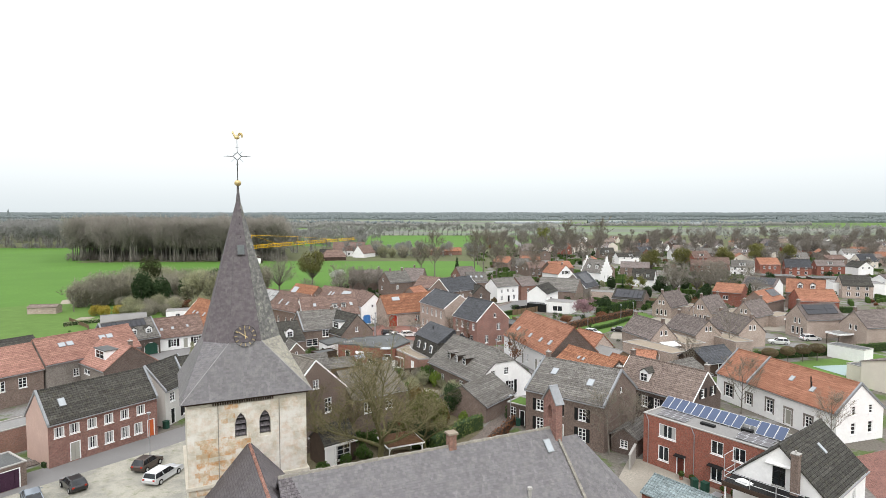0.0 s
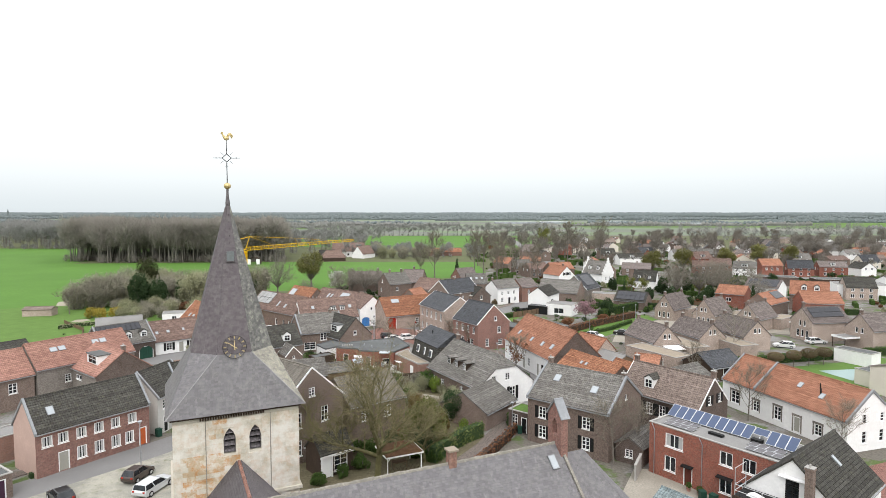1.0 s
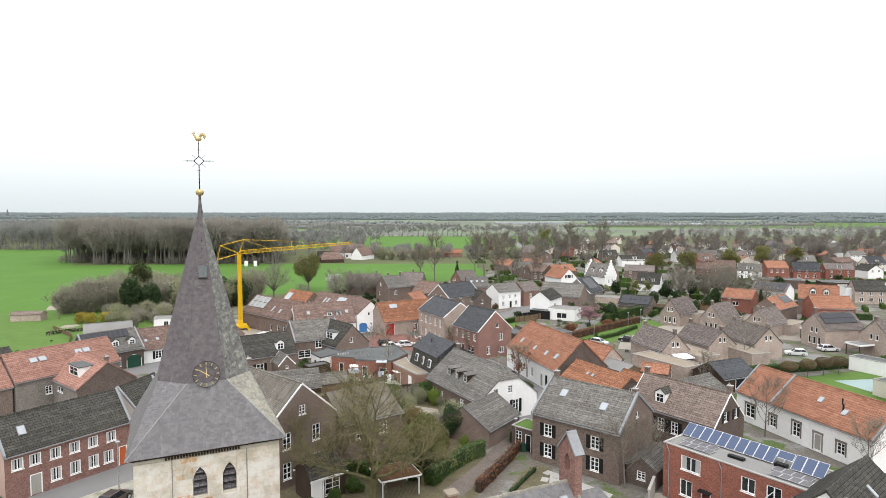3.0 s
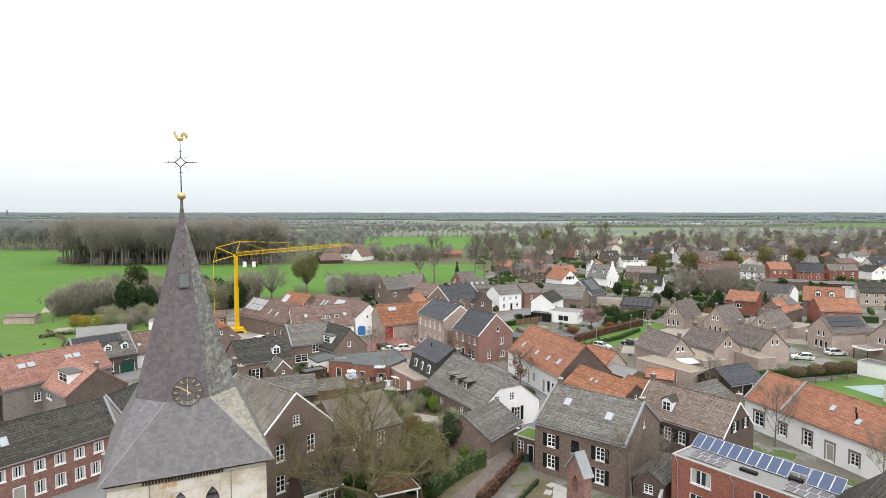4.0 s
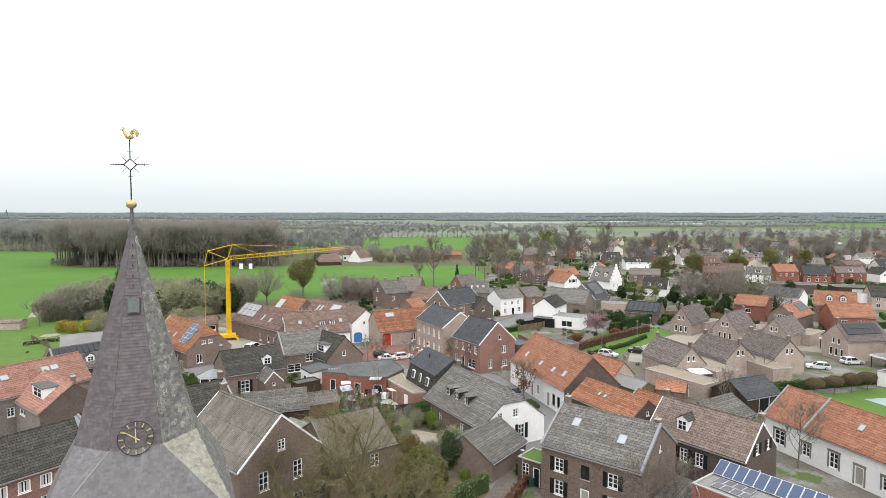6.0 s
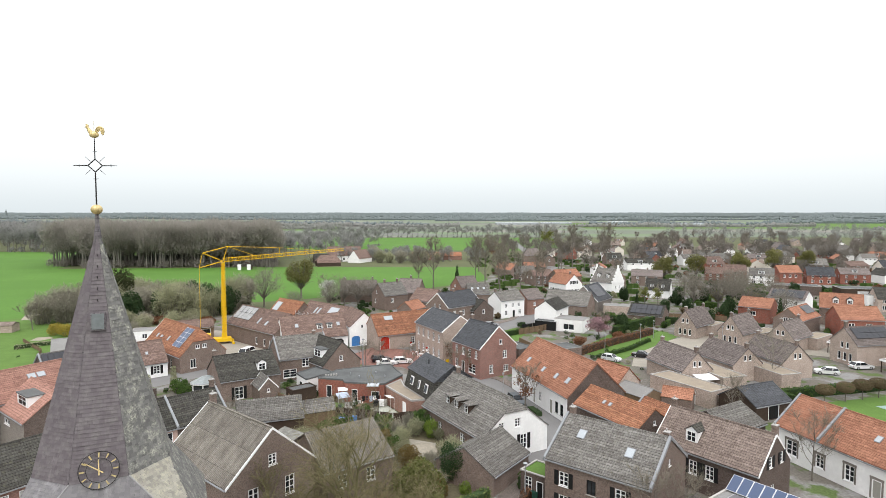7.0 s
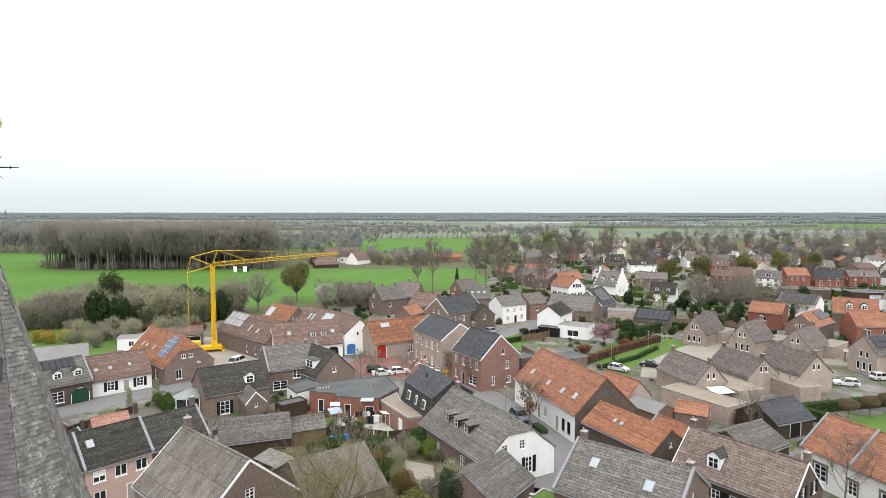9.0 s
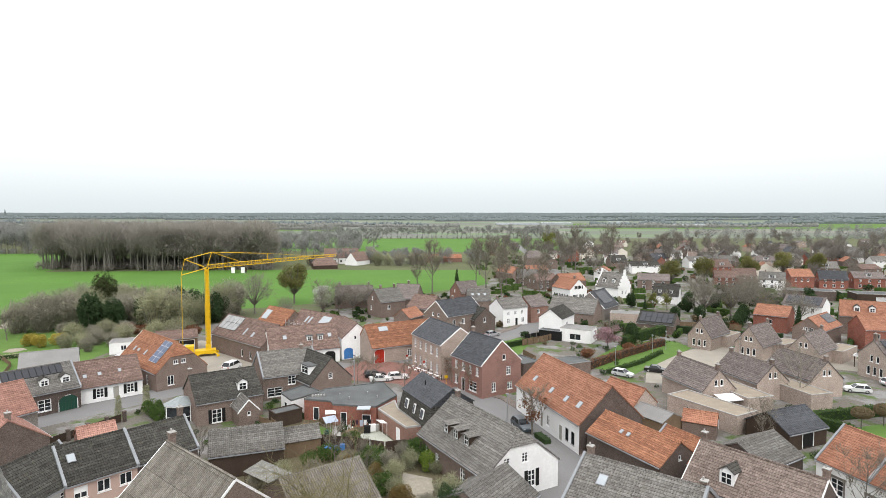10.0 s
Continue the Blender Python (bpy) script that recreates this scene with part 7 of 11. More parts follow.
class Kind:
    """A kind of tree, built once; plant() sets copies of it."""

    def __init__(self, name, label, category, wood, leaf, leaf_mat, part_name="crown", bark="bark"):
        self.name, self.label, self.category = name, label, category
        self.meshes = [("trunk", wood.mesh("trunk", M[bark], False)) if wood else None, (part_name, leaf.mesh(part_name, M[leaf_mat], False))]

    def plant(self, x, y, size=1.0, turn=0.0, label="", group=""):
        m = Matrix.LocRotScale((x, y, 0), Euler((0, 0, turn)), (size, size, size * (0.94 + 0.12 * ((x * 7.3 + y * 3.1) % 1.0))))
        root = thing(self.name, m, label or self.label, self.category, group)
        for q in self.meshes:
            if q:
                ob = new(q[0], q[1])
                ob.parent = root
                if q[0] == "twig_spray":
                    tagged(ob, kind="stuff")
        return root


def mixed_tree(seed, height, spread, leaves, leaf, mat, name, label, crown_z=0.62, **kw):
    w, f = bare_tree(seed, height, spread, **kw)
    r = random.Random(seed)
    clumps = []
    for i in range(16):
        a, q = r.uniform(0, 6.28), r.uniform(0.05, 0.36)
        clumps.append((math.cos(a) * q * spread, math.sin(a) * q * spread, height * (crown_z + r.uniform(-0.26, 0.26)), spread * r.uniform(0.14, 0.22), spread * r.uniform(0.14, 0.22), height * r.uniform(0.1, 0.17)))
    lf = leaf_cloud(seed, clumps, leaves, leaf, 0.25)
    k = Kind(name, label, "tree", w, lf, mat)
    k.meshes.append(("twig_spray", f.mesh("twig_spray", M["twig"], False)))
    return k


def bush_kind(seed, rx, rz, leaves, leaf, mat, name, label, n=7):
    r = random.Random(seed)
    cl = [(0, 0, rz * 0.55, rx * 0.6, rx * 0.6, rz * 0.55)]
    for _ in range(n):
        a, q = r.uniform(0, 6.28), r.uniform(0.3, 0.65) * rx
        cl.append((math.cos(a) * q, math.sin(a) * q, rz * r.uniform(0.3, 0.75), rx * r.uniform(0.25, 0.42), rx * r.uniform(0.25, 0.42), rz * r.uniform(0.22, 0.36)))
    w = Shape()
    for _ in range(6):
        a = r.uniform(0, 6.28)
        w.tube((0, 0, 0), (math.cos(a) * rx * 0.4, math.sin(a) * rx * 0.4, rz * 0.7), 0.07, 0.02, 5, 0, False)
    return Kind(name, label, "shrub" if rz < 5 else "tree", w, leaf_cloud(seed, cl, leaves, leaf), mat, "foliage")


def twig_bush(seed, rx, rz, twigs, mat, name, label):
    """A leafless bush: many stems that fan out from the ground, wrapped in thin twigs and buds."""
    r = random.Random(seed)
    w, f = Shape(), Shape()
    stems = []
    for i in range(34):
        az, q = r.uniform(0, 6.28), rx * math.sqrt(r.random()) * 0.8
        tip = Vector((math.cos(az) * q, math.sin(az) * q, rz * (1.0 - 0.45 * (q / rx) ** 2) * r.uniform(0.72, 1.0)))
        foot = Vector((math.cos(az) * q * 0.45, math.sin(az) * q * 0.45, 0))
        knee = foot.lerp(tip, 0.5) + Vector((r.uniform(-0.3, 0.3), r.uniform(-0.3, 0.3), 0.06 * rz))
        w.tube(foot, knee, 0.07, 0.045, 4, 0, False)
        w.tube(knee, tip, 0.045, 0.015, 3, 0, False)
        stems.append((foot, knee, tip))
    for k in range(twigs):
        foot, knee, tip = stems[k % len(stems)]
        t = r.random() ** 0.6
        p = foot.lerp(knee, t * 2) if t < 0.5 else knee.lerp(tip, t * 2 - 1)
        d = (Vector((r.gauss(0, 1), r.gauss(0, 1), r.gauss(0.35, 0.8)))).normalized()
        p = p + d * r.uniform(0.0, 0.22) * rx
        p.z = max(p.z, 0.05)
        v = d.cross(Vector((r.gauss(0, 1), r.gauss(0, 1), r.gauss(0, 1)))).normalized() * r.uniform(0.05, 0.11)
        f.face([p - v, p + v, p + d * r.uniform(0.5, 1.3)])
    return Kind(name, label, "shrub", w, f, mat, "crown")


def round_tree(seed, height, spread, twigs, wide):
    """A round leafless crown: limbs that fan out from a short trunk, wrapped in a dense haze of twigs."""
    r = random.Random(seed)
    w, f = Shape(), Shape()
    fork = Vector((0, 0, height * 0.2))
    w.tube((0, 0, 0), fork, height * 0.022, height * 0.018, 7, 0, False)
    tips = []
    for i in range(46):
        az, up = i * 2.4, r.uniform(-0.15, 1.0)
        c = math.sqrt(max(0.0, 1 - up * up))
        tip = Vector((math.cos(az) * c * spread / 2, math.sin(az) * c * spread / 2, height * (0.52 + 0.48 * up))) * r.uniform(0.82, 1.02)
        knee = fork.lerp(tip, 0.45) + Vector((r.uniform(-0.4, 0.4), r.uniform(-0.4, 0.4), r.uniform(0.2, 0.9)))
        w.tube(fork, knee, 0.09, 0.05, 4, 0, False)
        w.tube(knee, tip, 0.05, 0.015, 3, 0, False)
        tips.append((knee, tip))
    for k in range(twigs):
        knee, tip = tips[k % len(tips)]
        t = r.random() ** 0.7
        p = knee.lerp(tip, t)
        d = ((tip - fork).normalized() * 0.7 + Vector((r.gauss(0, 0.7), r.gauss(0, 0.7), r.gauss(0.1, 0.6)))).normalized()
        p = p + Vector((r.gauss(0, 0.5), r.gauss(0, 0.5), r.gauss(0, 0.4)))
        v = d.cross(Vector((r.gauss(0, 1), r.gauss(0, 1), r.gauss(0, 1)))).normalized() * wide * r.uniform(0.5, 1.2)
        f.face([p - v, p + v, p + d * r.uniform(0.6, 1.5)])
    return w, f


def round_clumps(seed, height, spread):
    r = random.Random(seed)
    cl = [(0, 0, height * 0.6, spread * 0.3, spread * 0.3, height * 0.28)]
    for i in range(15):
        az, up = i * 2.4, r.uniform(-0.6, 0.9)
        c = math.sqrt(1 - up * up) * 0.3
        cl.append((math.cos(az) * c * spread, math.sin(az) * c * spread, height * (0.58 + 0.26 * up), spread * r.uniform(0.15, 0.2), spread * r.uniform(0.15, 0.2), height * r.uniform(0.12, 0.16)))
    return cl


BARE = [Kind("bare_tree", "leafless tree with fine grey-brown twigs", "tree", *bare_tree(s, 12, 10, limbs=11, forks=8, sprigs=8, twig=1.1, thick=0.014, fine_w=0.03), "twig") for s in (1, 2, 3)]
TALL = [Kind("bare_tree", "tall leafless tree with upright branches", "tree", *bare_tree(s, 16, 8, limbs=13, forks=8, sprigs=9, twig=1.2, rise=1.1, thick=0.014), "twig") for s in (11, 12)]
BUDDING = [Kind("budding_tree", "round tree with olive-green budding crown", "tree", round_tree(s, 12, 9, 0, 0.04)[0], leaf_cloud(s, round_clumps(s, 12, 9.5), 5200, 0.3, 0.3), "bud_olive") for s in (21, 22)]
GREENING = mixed_tree(25, 12, 9, 2600, 0.34, "bud_green", "budding_tree", "tree with fresh yellow-green leaves", limbs=9, forks=5, sprigs=5)
HAZY = [Kind("bare_tree", "round leafless tree with a dense haze of pale twigs", "tree", *round_tree(s, 12, 10.5, 2300, 0.036), "twig_pale") for s in (27, 28)]
OPEN_CROWN = Kind("bare_tree", "broad leafless tree with open pale branches", "tree", *bare_tree(29, 11, 11, limbs=13, forks=9, sprigs=5, twig=1.0, trunk_part=0.2, thick=0.016, fine_w=0.018), "twig_pale", bark="bark_pale")
BLOSSOM = mixed_tree(31, 6.0, 7.5, 3600, 0.22, "blossom_pink", "blossom_tree", "ornamental tree in pink blossom", limbs=9, forks=5, sprigs=4, crown_z=0.6)
WHITEBL = mixed_tree(33, 8.0, 8.0, 3000, 0.24, "blossom_white", "blossom_tree", "tree in pale white blossom", limbs=9, forks=5, sprigs=4)
REDTREE = mixed_tree(35, 8.0, 7.0, 2600, 0.28, "leaf_beech", "red_leaved_tree", "tree with dark red foliage", limbs=8, forks=5, sprigs=4)
EVERGREEN = [bush_kind(s, 5.6, 11.0, 4200, 0.5, "leaf_dark", "evergreen_tree", "dense dark green evergreen tree") for s in (41, 42)]
SCRUB = [twig_bush(s, 5.6, 9.6, 3400, m, "scrub_bush", "grey-green leafless scrub bush") for s, m in ((43, "olive"), (44, "twig_scrub"))]
SHRUB = [bush_kind(s, 1.6, 1.8, 1500, 0.17, "leaf_mid", "green_shrub", "small green leafy garden shrub") for s in (45, 46)]
RUST = bush_kind(47, 2.6, 2.4, 2200, 0.2, "leaf_beech", "rusty_shrub", "rust-brown leafy shrub in a garden")
YELLOW = bush_kind(48, 2.6, 3.2, 2400, 0.2, "forsythia", "forsythia", "yellow flowering forsythia shrub by the meadow")
IVY = [bush_kind(s, 3.4, 6.4, 9000, 0.17, "leaf_dark", "evergreen_tree", "dense dark green evergreen in the garden", 9) for s in (145, 146)]
LIME = bush_kind(149, 1.7, 2.6, 2200, 0.15, "leaf_lime", "green_shrub", "bright yellow-green garden shrub")
OLIVE = bush_kind(151, 3.2, 5.4, 7000, 0.2, "leaf_olive", "conifer_bush", "broad olive-green evergreen with brownish tips")
GREENY = bush_kind(49, 3.6, 5.2, 5200, 0.22, "bud_olive", "budding_shrub", "large budding shrub with green-brown leaves")

DEADLEAF = bush_kind(50, 3.0, 5.0, 5200, 0.2, "dead_leaf", "brown_shrub", "tall shrub with withered brown-green leaves")


PINE = bush_kind(51, 4.6, 12.5, 4600, 0.42, "pine_needles", "pine_tree", "broad dark brownish-green pine tree", 12)
cl = [(0, 0, 0.7 + k * 0.8, 1.3 * (1 - k / 9), 1.3 * (1 - k / 9), 0.9) for k in range(8)]
CONIFER = Kind("conifer", "narrow dark green garden conifer", "tree", None, leaf_cloud(53, cl, 2200, 0.22, 0.5), "leaf_dark", "foliage")

def old_tree(seed, height, spread, limbs, fine_w=0.014):
    """An old garden tree: a short leaning trunk, heavy limbs from a low fork, and four orders of branches down to fine twigs."""
    r = random.Random(seed)
    wood, fine = Shape(), Shape()

    def grow(p, d, length, rad, order):
        segs = (5, 4, 3, 2)[order]
        rad *= (1.1, 0.9, 0.8, 1.0)[order]
        pts, d = [p], d.copy()
        sag = (0.12, 0.02, -0.08, -0.2)[order]
        for _ in range(segs):
            d = (d + Vector((r.uniform(-0.36, 0.36), r.uniform(-0.36, 0.36), sag + r.uniform(-0.16, 0.18)))).normalized()
            pts.append(pts[-1] + d * length / segs)
        if order < 3:
            for i in range(segs):
                wood.tube(pts[i], pts[i + 1], rad * (1 - 0.7 * i / segs), rad * (1 - 0.7 * (i + 1) / segs), (7, 5, 3)[order], 0, False)
        else:
            v = d.orthogonal().normalized() * fine_w
            v = Matrix.Rotation(r.uniform(0, 6.28), 3, d) @ v
            fine.face([pts[0] - v, pts[0] + v, pts[1] + v * 0.8, pts[1] - v * 0.8])
            fine.face([pts[1] - v * 0.8, pts[1] + v * 0.8, pts[2]])
            for _ in range(2):
                q = pts[0].lerp(pts[2], r.uniform(0.2, 0.9))
                e = (d + Vector((r.uniform(-1, 1), r.uniform(-1, 1), r.uniform(-0.9, 0.7)))).normalized() * length * r.uniform(0.35, 0.7)
                fine.face([q - v * 0.7, q + v * 0.7, q + e])
            return
        for k in range((10, 9, 7)[order]):
            t = r.uniform(0.22, 1.0) * segs
            i = min(segs - 1, int(t))
            q = pts[i].lerp(pts[i + 1], t - i)
            e = (d + Vector((r.uniform(-1, 1), r.uniform(-1, 1), r.uniform(-0.3, 0.8)))).normalized()
            grow(q, e, length * r.uniform(0.34, 0.58), rad * (0.36, 0.38, 0.4)[order], order + 1)

    r0 = height * 0.026
    fork = Vector((0.2, -0.15, height * 0.3))
    wood.tube((0, 0, 0), (0.02, 0, 0.5), r0 * 1.5, r0 * 1.08, 10, 0, False)
    wood.tube((0.02, 0, 0.5), fork * 0.6, r0 * 1.08, r0, 10, 0, False)
    wood.tube(fork * 0.6, fork, r0, r0 * 0.9, 10, 0, False)
    for i in range(limbs):
        az = i * 6.283 / limbs + r.uniform(-0.4, 0.4)
        up = (0.25, 1.5, 0.6, 3.0)[i % 4] * r.uniform(0.8, 1.3)
        d = Vector((math.cos(az), math.sin(az), up)).normalized()
        length = min(spread * 0.5 / max(0.4, math.hypot(d.x, d.y)), height * 0.66 / max(0.5, d.z)) * r.uniform(0.82, 1.0)
        grow(fork * r.uniform(0.72, 1.0), d, length, r0 * r.uniform(0.42, 0.64), 0)
    return wood, fine


# the old tree in the garden between tower and outbuilding, and its undergrowth
w, f = old_tree(77, 13.2, 15.4, 9, 0.012)
big = Kind("garden_tree", "large leafless garden tree with mossy limbs", "tree", w, f, "twig_moss", bark="bark_moss")
big.plant(-7.4, 67.5, 1.0, 0.6)
w, f = old_tree(79, 9.5, 8.5, 5)
second = Kind("garden_tree", "many-stemmed leafless tree beside the town house", "tree", w, f, "twig_moss", bark="bark_moss")
second.plant(-12.8, 70.5, 1.0, 2.0)
second.plant(-2.2, 72.5, 0.7, 4.0)
OLIVE.plant(-2.0, 80.2, 1.05, 0.3)
OLIVE.plant(-4.0, 82.6, 0.6, 1.3)
IVY[1].plant(-3.2, 74.2, 0.5, 1.2)
DEADLEAF.plant(-3.0, 88.0, 0.5, 3.7)
for x, y, k in ((-1.2, 88.6, 0.3), (-0.6, 83.8, 0.3), (-4.9, 93.4, 0.26), (-5.4, 97.6, 0.3), (-6.4, 100.2, 0.3), (-3.6, 101.0, 0.28), (-0.2, 99.6, 0.2), (-4.6, 104.0, 0.26), (0.4, 93.6, 0.2)):
    SCRUB[int(-x * 3) % 2].plant(x, y, k, x, "tangle of brown leafless twigs in the back garden")
OLIVE.plant(-4.6, 77.4, 0.5, 1.9)
OLIVE.plant(-0.5, 77.4, 0.5, 2.9)
DEADLEAF.plant(-0.3, 81.6, 0.6, 0.7)
DEADLEAF.plant(-4.2, 90.4, 0.55, 2.7)
DEADLEAF.plant(-2.6, 85.2, 0.6, 1.7)
IVY[0].plant(1.3, 86.4, 0.7, 0.4)
IVY[1].plant(-1.8, 75.2, 0.42, 0.2)
IVY[0].plant(-6.4, 76.0, 0.38, 3.3)
LIME.plant(4.2, 85.4, 0.8, 1.0)
LIME.plant(3.0, 83.2, 0.6, 2.0)
for x, y, k in ((-9.8, 70.6, 0.9), (-11.6, 68.6, 0.7), (-3.2, 73.6, 1.0), (-1.0, 72.6, 0.8), (-8.6, 74.4, 1.1), (-10.8, 75.2, 0.9), (-4.6, 84.0, 1.1), (-6.6, 86.0, 1.0), (-13.8, 66.4, 0.8)):
    SHRUB[int(-x) % 2].plant(x, y, k, x)
SHRUB[1].plant(-6.6, 95.0, 1.2, 1.2)
SHRUB[0].plant(-9.6, 101.5, 1.1, 2.2, "rounded grey-green shrub in the back garden")
RUST.plant(-6.0, 79.5, 0.7, 1.0)
EVERGREEN[1].plant(-26.5, 112.0, 0.2, 1.0)
for x, y, s, t in ((20.6, 71.6, 0.62, 0.3), (24.5, 74.2, 0.5, 1.4), (44.6, 86.8, 0.62, 2.1), (49.6, 74.0, 0.55, 0.8), (45.5, 108.0, 0.5, 1.1), (-30.6, 101.0, 0.4, 3.0), (-15.8, 139.2, 0.42, 0.5), (-12.6, 138.0, 0.42, 1.5), (-6.5, 136.0, 0.42, 2.5), (3.2, 129.8, 0.45, 0.2)):
    BARE[int(x * 7) % 3].plant(x, y, s, t)
street_tree = mixed_tree(81, 6.5, 4.6, 700, 0.2, "leaf_beech", "street_tree", "small street tree with clinging rusty leaves", limbs=8, forks=6, sprigs=6, twig=0.7)
street_tree.plant(13.9, 113.0, 1.0, 0.0)
for x, y, s in ((6.0, 133.4, 0.75), (2.4, 140.0, 0.8)):
    street_tree.plant(x, y, s, x)

for x, y, k in ((-40, 397, 1.1), (-34, 399, 0.9), (-27, 396, 1.2), (-19, 400, 1.0), (-12, 398, 1.1), (-84, 402, 0.8), (-47, 420, 1.3), (-4, 402, 0.9)):
    SCRUB[int(x) % 2].plant(x, y, k * 0.8, x, "round shrub beside the farm across the field")
fs = thing("field_shelter", pose(-112.0, 352.0, 0, 0, 0, 5), "small field shelter with two white door panels", "shelter")
g = Shape()
for k in range(10):
    q0, q1 = math.pi * k / 10, math.pi * (k + 1) / 10
    g.slab([(-3.6 * math.cos(q0), -2, 0.2 + 4.0 * math.sin(q0)), (-3.6 * math.cos(q1), -2, 0.2 + 4.0 * math.sin(q1)), (-3.6 * math.cos(q1), 2.5, 0.2 + 4.0 * math.sin(q1)), (-3.6 * math.cos(q0), 2.5, 0.2 + 4.0 * math.sin(q0))][::-1], 0.12)
part("curved_roof", g, M["wood_dark"], fs)
for x in (-2.6, 2.6):
    g = Shape()
    g.box(x - 1.0, -2.2, 0, x + 1.0, -2.02, 3.2)
    part("door_panel", g, M["white"], fs)
# drawn wholly in the hazed blue-grey of the horizon
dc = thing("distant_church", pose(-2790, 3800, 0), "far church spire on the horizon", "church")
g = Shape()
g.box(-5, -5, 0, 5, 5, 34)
part("tower", g, M["horizon_haze"], dc)
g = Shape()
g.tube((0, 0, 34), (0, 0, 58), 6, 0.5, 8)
part("spire", g, M["horizon_haze"], dc)
# gardens of the estate
OPEN_CROWN.plant(62.4, 127.6, 0.85, 0.5, "large pale-twigged tree between the new houses")
BLOSSOM.plant(40.6, 168.6, 1.05, 0.3)
EVERGREEN[0].plant(48.2, 174.6, 0.5, 0.9)
RUST.plant(45.0, 165.5, 0.9, 0.4)
RUST.plant(33.5, 160.0, 0.9, 1.4, "reddish leafless shrub beside the lawn")
CONIFER.plant(6.2, 262.0, 1.5, 0)
CONIFER.plant(96.0, 184.0, 1.2, 0)
for x, y, s in ((62.0, 181.0, 0.9), (54.0, 182.5, 0.8), (65.0, 178.0, 0.7), (69.0, 154.0, 0.6), (79.5, 148.0, 0.7)):
    SHRUB[int(x) % 2].plant(x, y, s, x)
CONIFER.plant(67.5, 221.0, 0.7, 0)
GREENING.plant(72.0, 226.0, 0.55, 0.2)
GREENING.plant(76.0, 224.0, 0.55, 1.2)
BARE[0].plant(88.0, 230.0, 0.85, 0.2, "pale-barked leafless birch among the gardens")
for x, y, s, k in ((92.0, 213.0, 1.1, 0), (98.0, 205.0, 1.0, 1), (84.0, 214.0, 0.95, 2), (101.0, 222.0, 1.1, 0), (106.0, 200.0, 0.8, 1), (108.0, 233.0, 1.0, 2), (95.0, 240.0, 1.0, 1), (115.0, 245.0, 1.0, 0), (122.0, 235.0, 0.9, 2)):
    HAZY[k % 2].plant(x, y, s, x)
for x, y in ((104, 216), (110, 224), (99, 229), (118, 240)):
    GREENY.plant(x, y, 0.8, x)
for i, (x, y) in enumerate(((100.0, 284.6), (119.4, 294.7), (149.8, 312.8), (173.0, 325.4), (192.9, 330.7))):
    BUDDING[i % 2].plant(x, y, 1.2, i * 1.3, group="row of budding trees")
for x, y, s, k in ((77.1, 367.2, 1.5, 0), (97.4, 367.2, 1.5, 1), (19.5, 284.6, 1.2, 2), (25.3, 280.7, 1.1, 0), (32.1, 258.2, 0.9, 1), (38.7, 258.2, 0.9, 2), (-3.7, 266.3, 1.25, 0), (-10.0, 272.0, 1.0, 1), (43.0, 270.0, 0.9, 0), (24.0, 262.0, 0.9, 2), (16.0, 300.0, 1.1, 1), (30.0, 300.0, 1.0, 0), (66.0, 352.0, 1.1, 2), (20.0, 340.0, 1.2, 1)):
    TALL[k % 2].plant(x, y, s, x)
GREENING.plant(80.4, 470.0, 1.6, 0)
REDTREE.plant(36.0, 435.0, 1.7, 0)
# between the farm and the field
HAZY[0].plant(-60.7, 218.0, 1.2, 0.3)
BUDDING[0].plant(-53.3, 240.0, 1.3, 1.3, "round tree with rusty-green budding crown beside the field")
WHITEBL.plant(-41.0, 228.0, 1.1, 2.3)
for x, y, s in ((-34.0, 222.0, 0.9), (-29.0, 220.0, 0.85), (-38.0, 216.0, 0.7), (-25.0, 226.0, 0.8), (-48.0, 208.0, 0.6)):
    HAZY[int(-x) % 2].plant(x, y, s * 1.1, x)
EVERGREEN[0].plant(-67.5, 203.0, 0.8, 0.0)
EVERGREEN[1].plant(-73.5, 202.0, 0.85, 1.0)
EVERGREEN[0].plant(-79.0, 204.0, 0.9, 2.0)
EVERGREEN[1].plant(-94.9, 186.0, 0.95, 3.0)
EVERGREEN[0].plant(-91.0, 190.0, 0.8, 4.0)
PINE.plant(-102.0, 206.0, 1.15, 0.0)
r = random.Random(5)
for i in range(58):
    x = r.uniform(-117, -66)
    y = 205 + (x + 128) * 0.05 + r.uniform(-14, 8) - max(0, -100 - x) * 0.5
    SCRUB[i % 2].plant(x, y, r.uniform(0.65, 1.25), r.uniform(0, 6))
for i in range(14):
    x = r.uniform(-100, -68)
    SCRUB[i % 2].plant(x, 181 + r.uniform(-7, 6), r.uniform(0.35, 0.6), r.uniform(0, 6), "low tangled bramble and scrub")
for i in range(9):
    BARE[i % 3].plant(r.uniform(-122, -74), 209 + r.uniform(-6, 8), r.uniform(0.55, 0.8), r.uniform(0, 6))
for x, y in ((-98.0, 169.8), (-101.5, 171.5), (-95.5, 173.0)):
    YELLOW.plant(x, y, 0.95, x)
for i in range(8):
    RUST.plant(-88 + i * 3.0, 187 - i * 0.4 + r.uniform(-2, 2), r.uniform(0.8, 1.2), r.uniform(0, 6))
for x, y, k in ((-89.8, 167.4, 0.42), (-89.9, 173.7, 0.5), (-85.7, 173.0, 0.45), (-83.5, 165.6, 0.4), (-85.9, 178.0, 0.5), (-96.0, 179.4, 0.5), (-92.6, 170.4, 0.38), (-80.8, 171.0, 0.42), (-87.0, 169.0, 0.4)):
    SCRUB[0 if x < -86 else 1].plant(x, y, k, y, "low mound of bramble and rough scrub in the meadow")
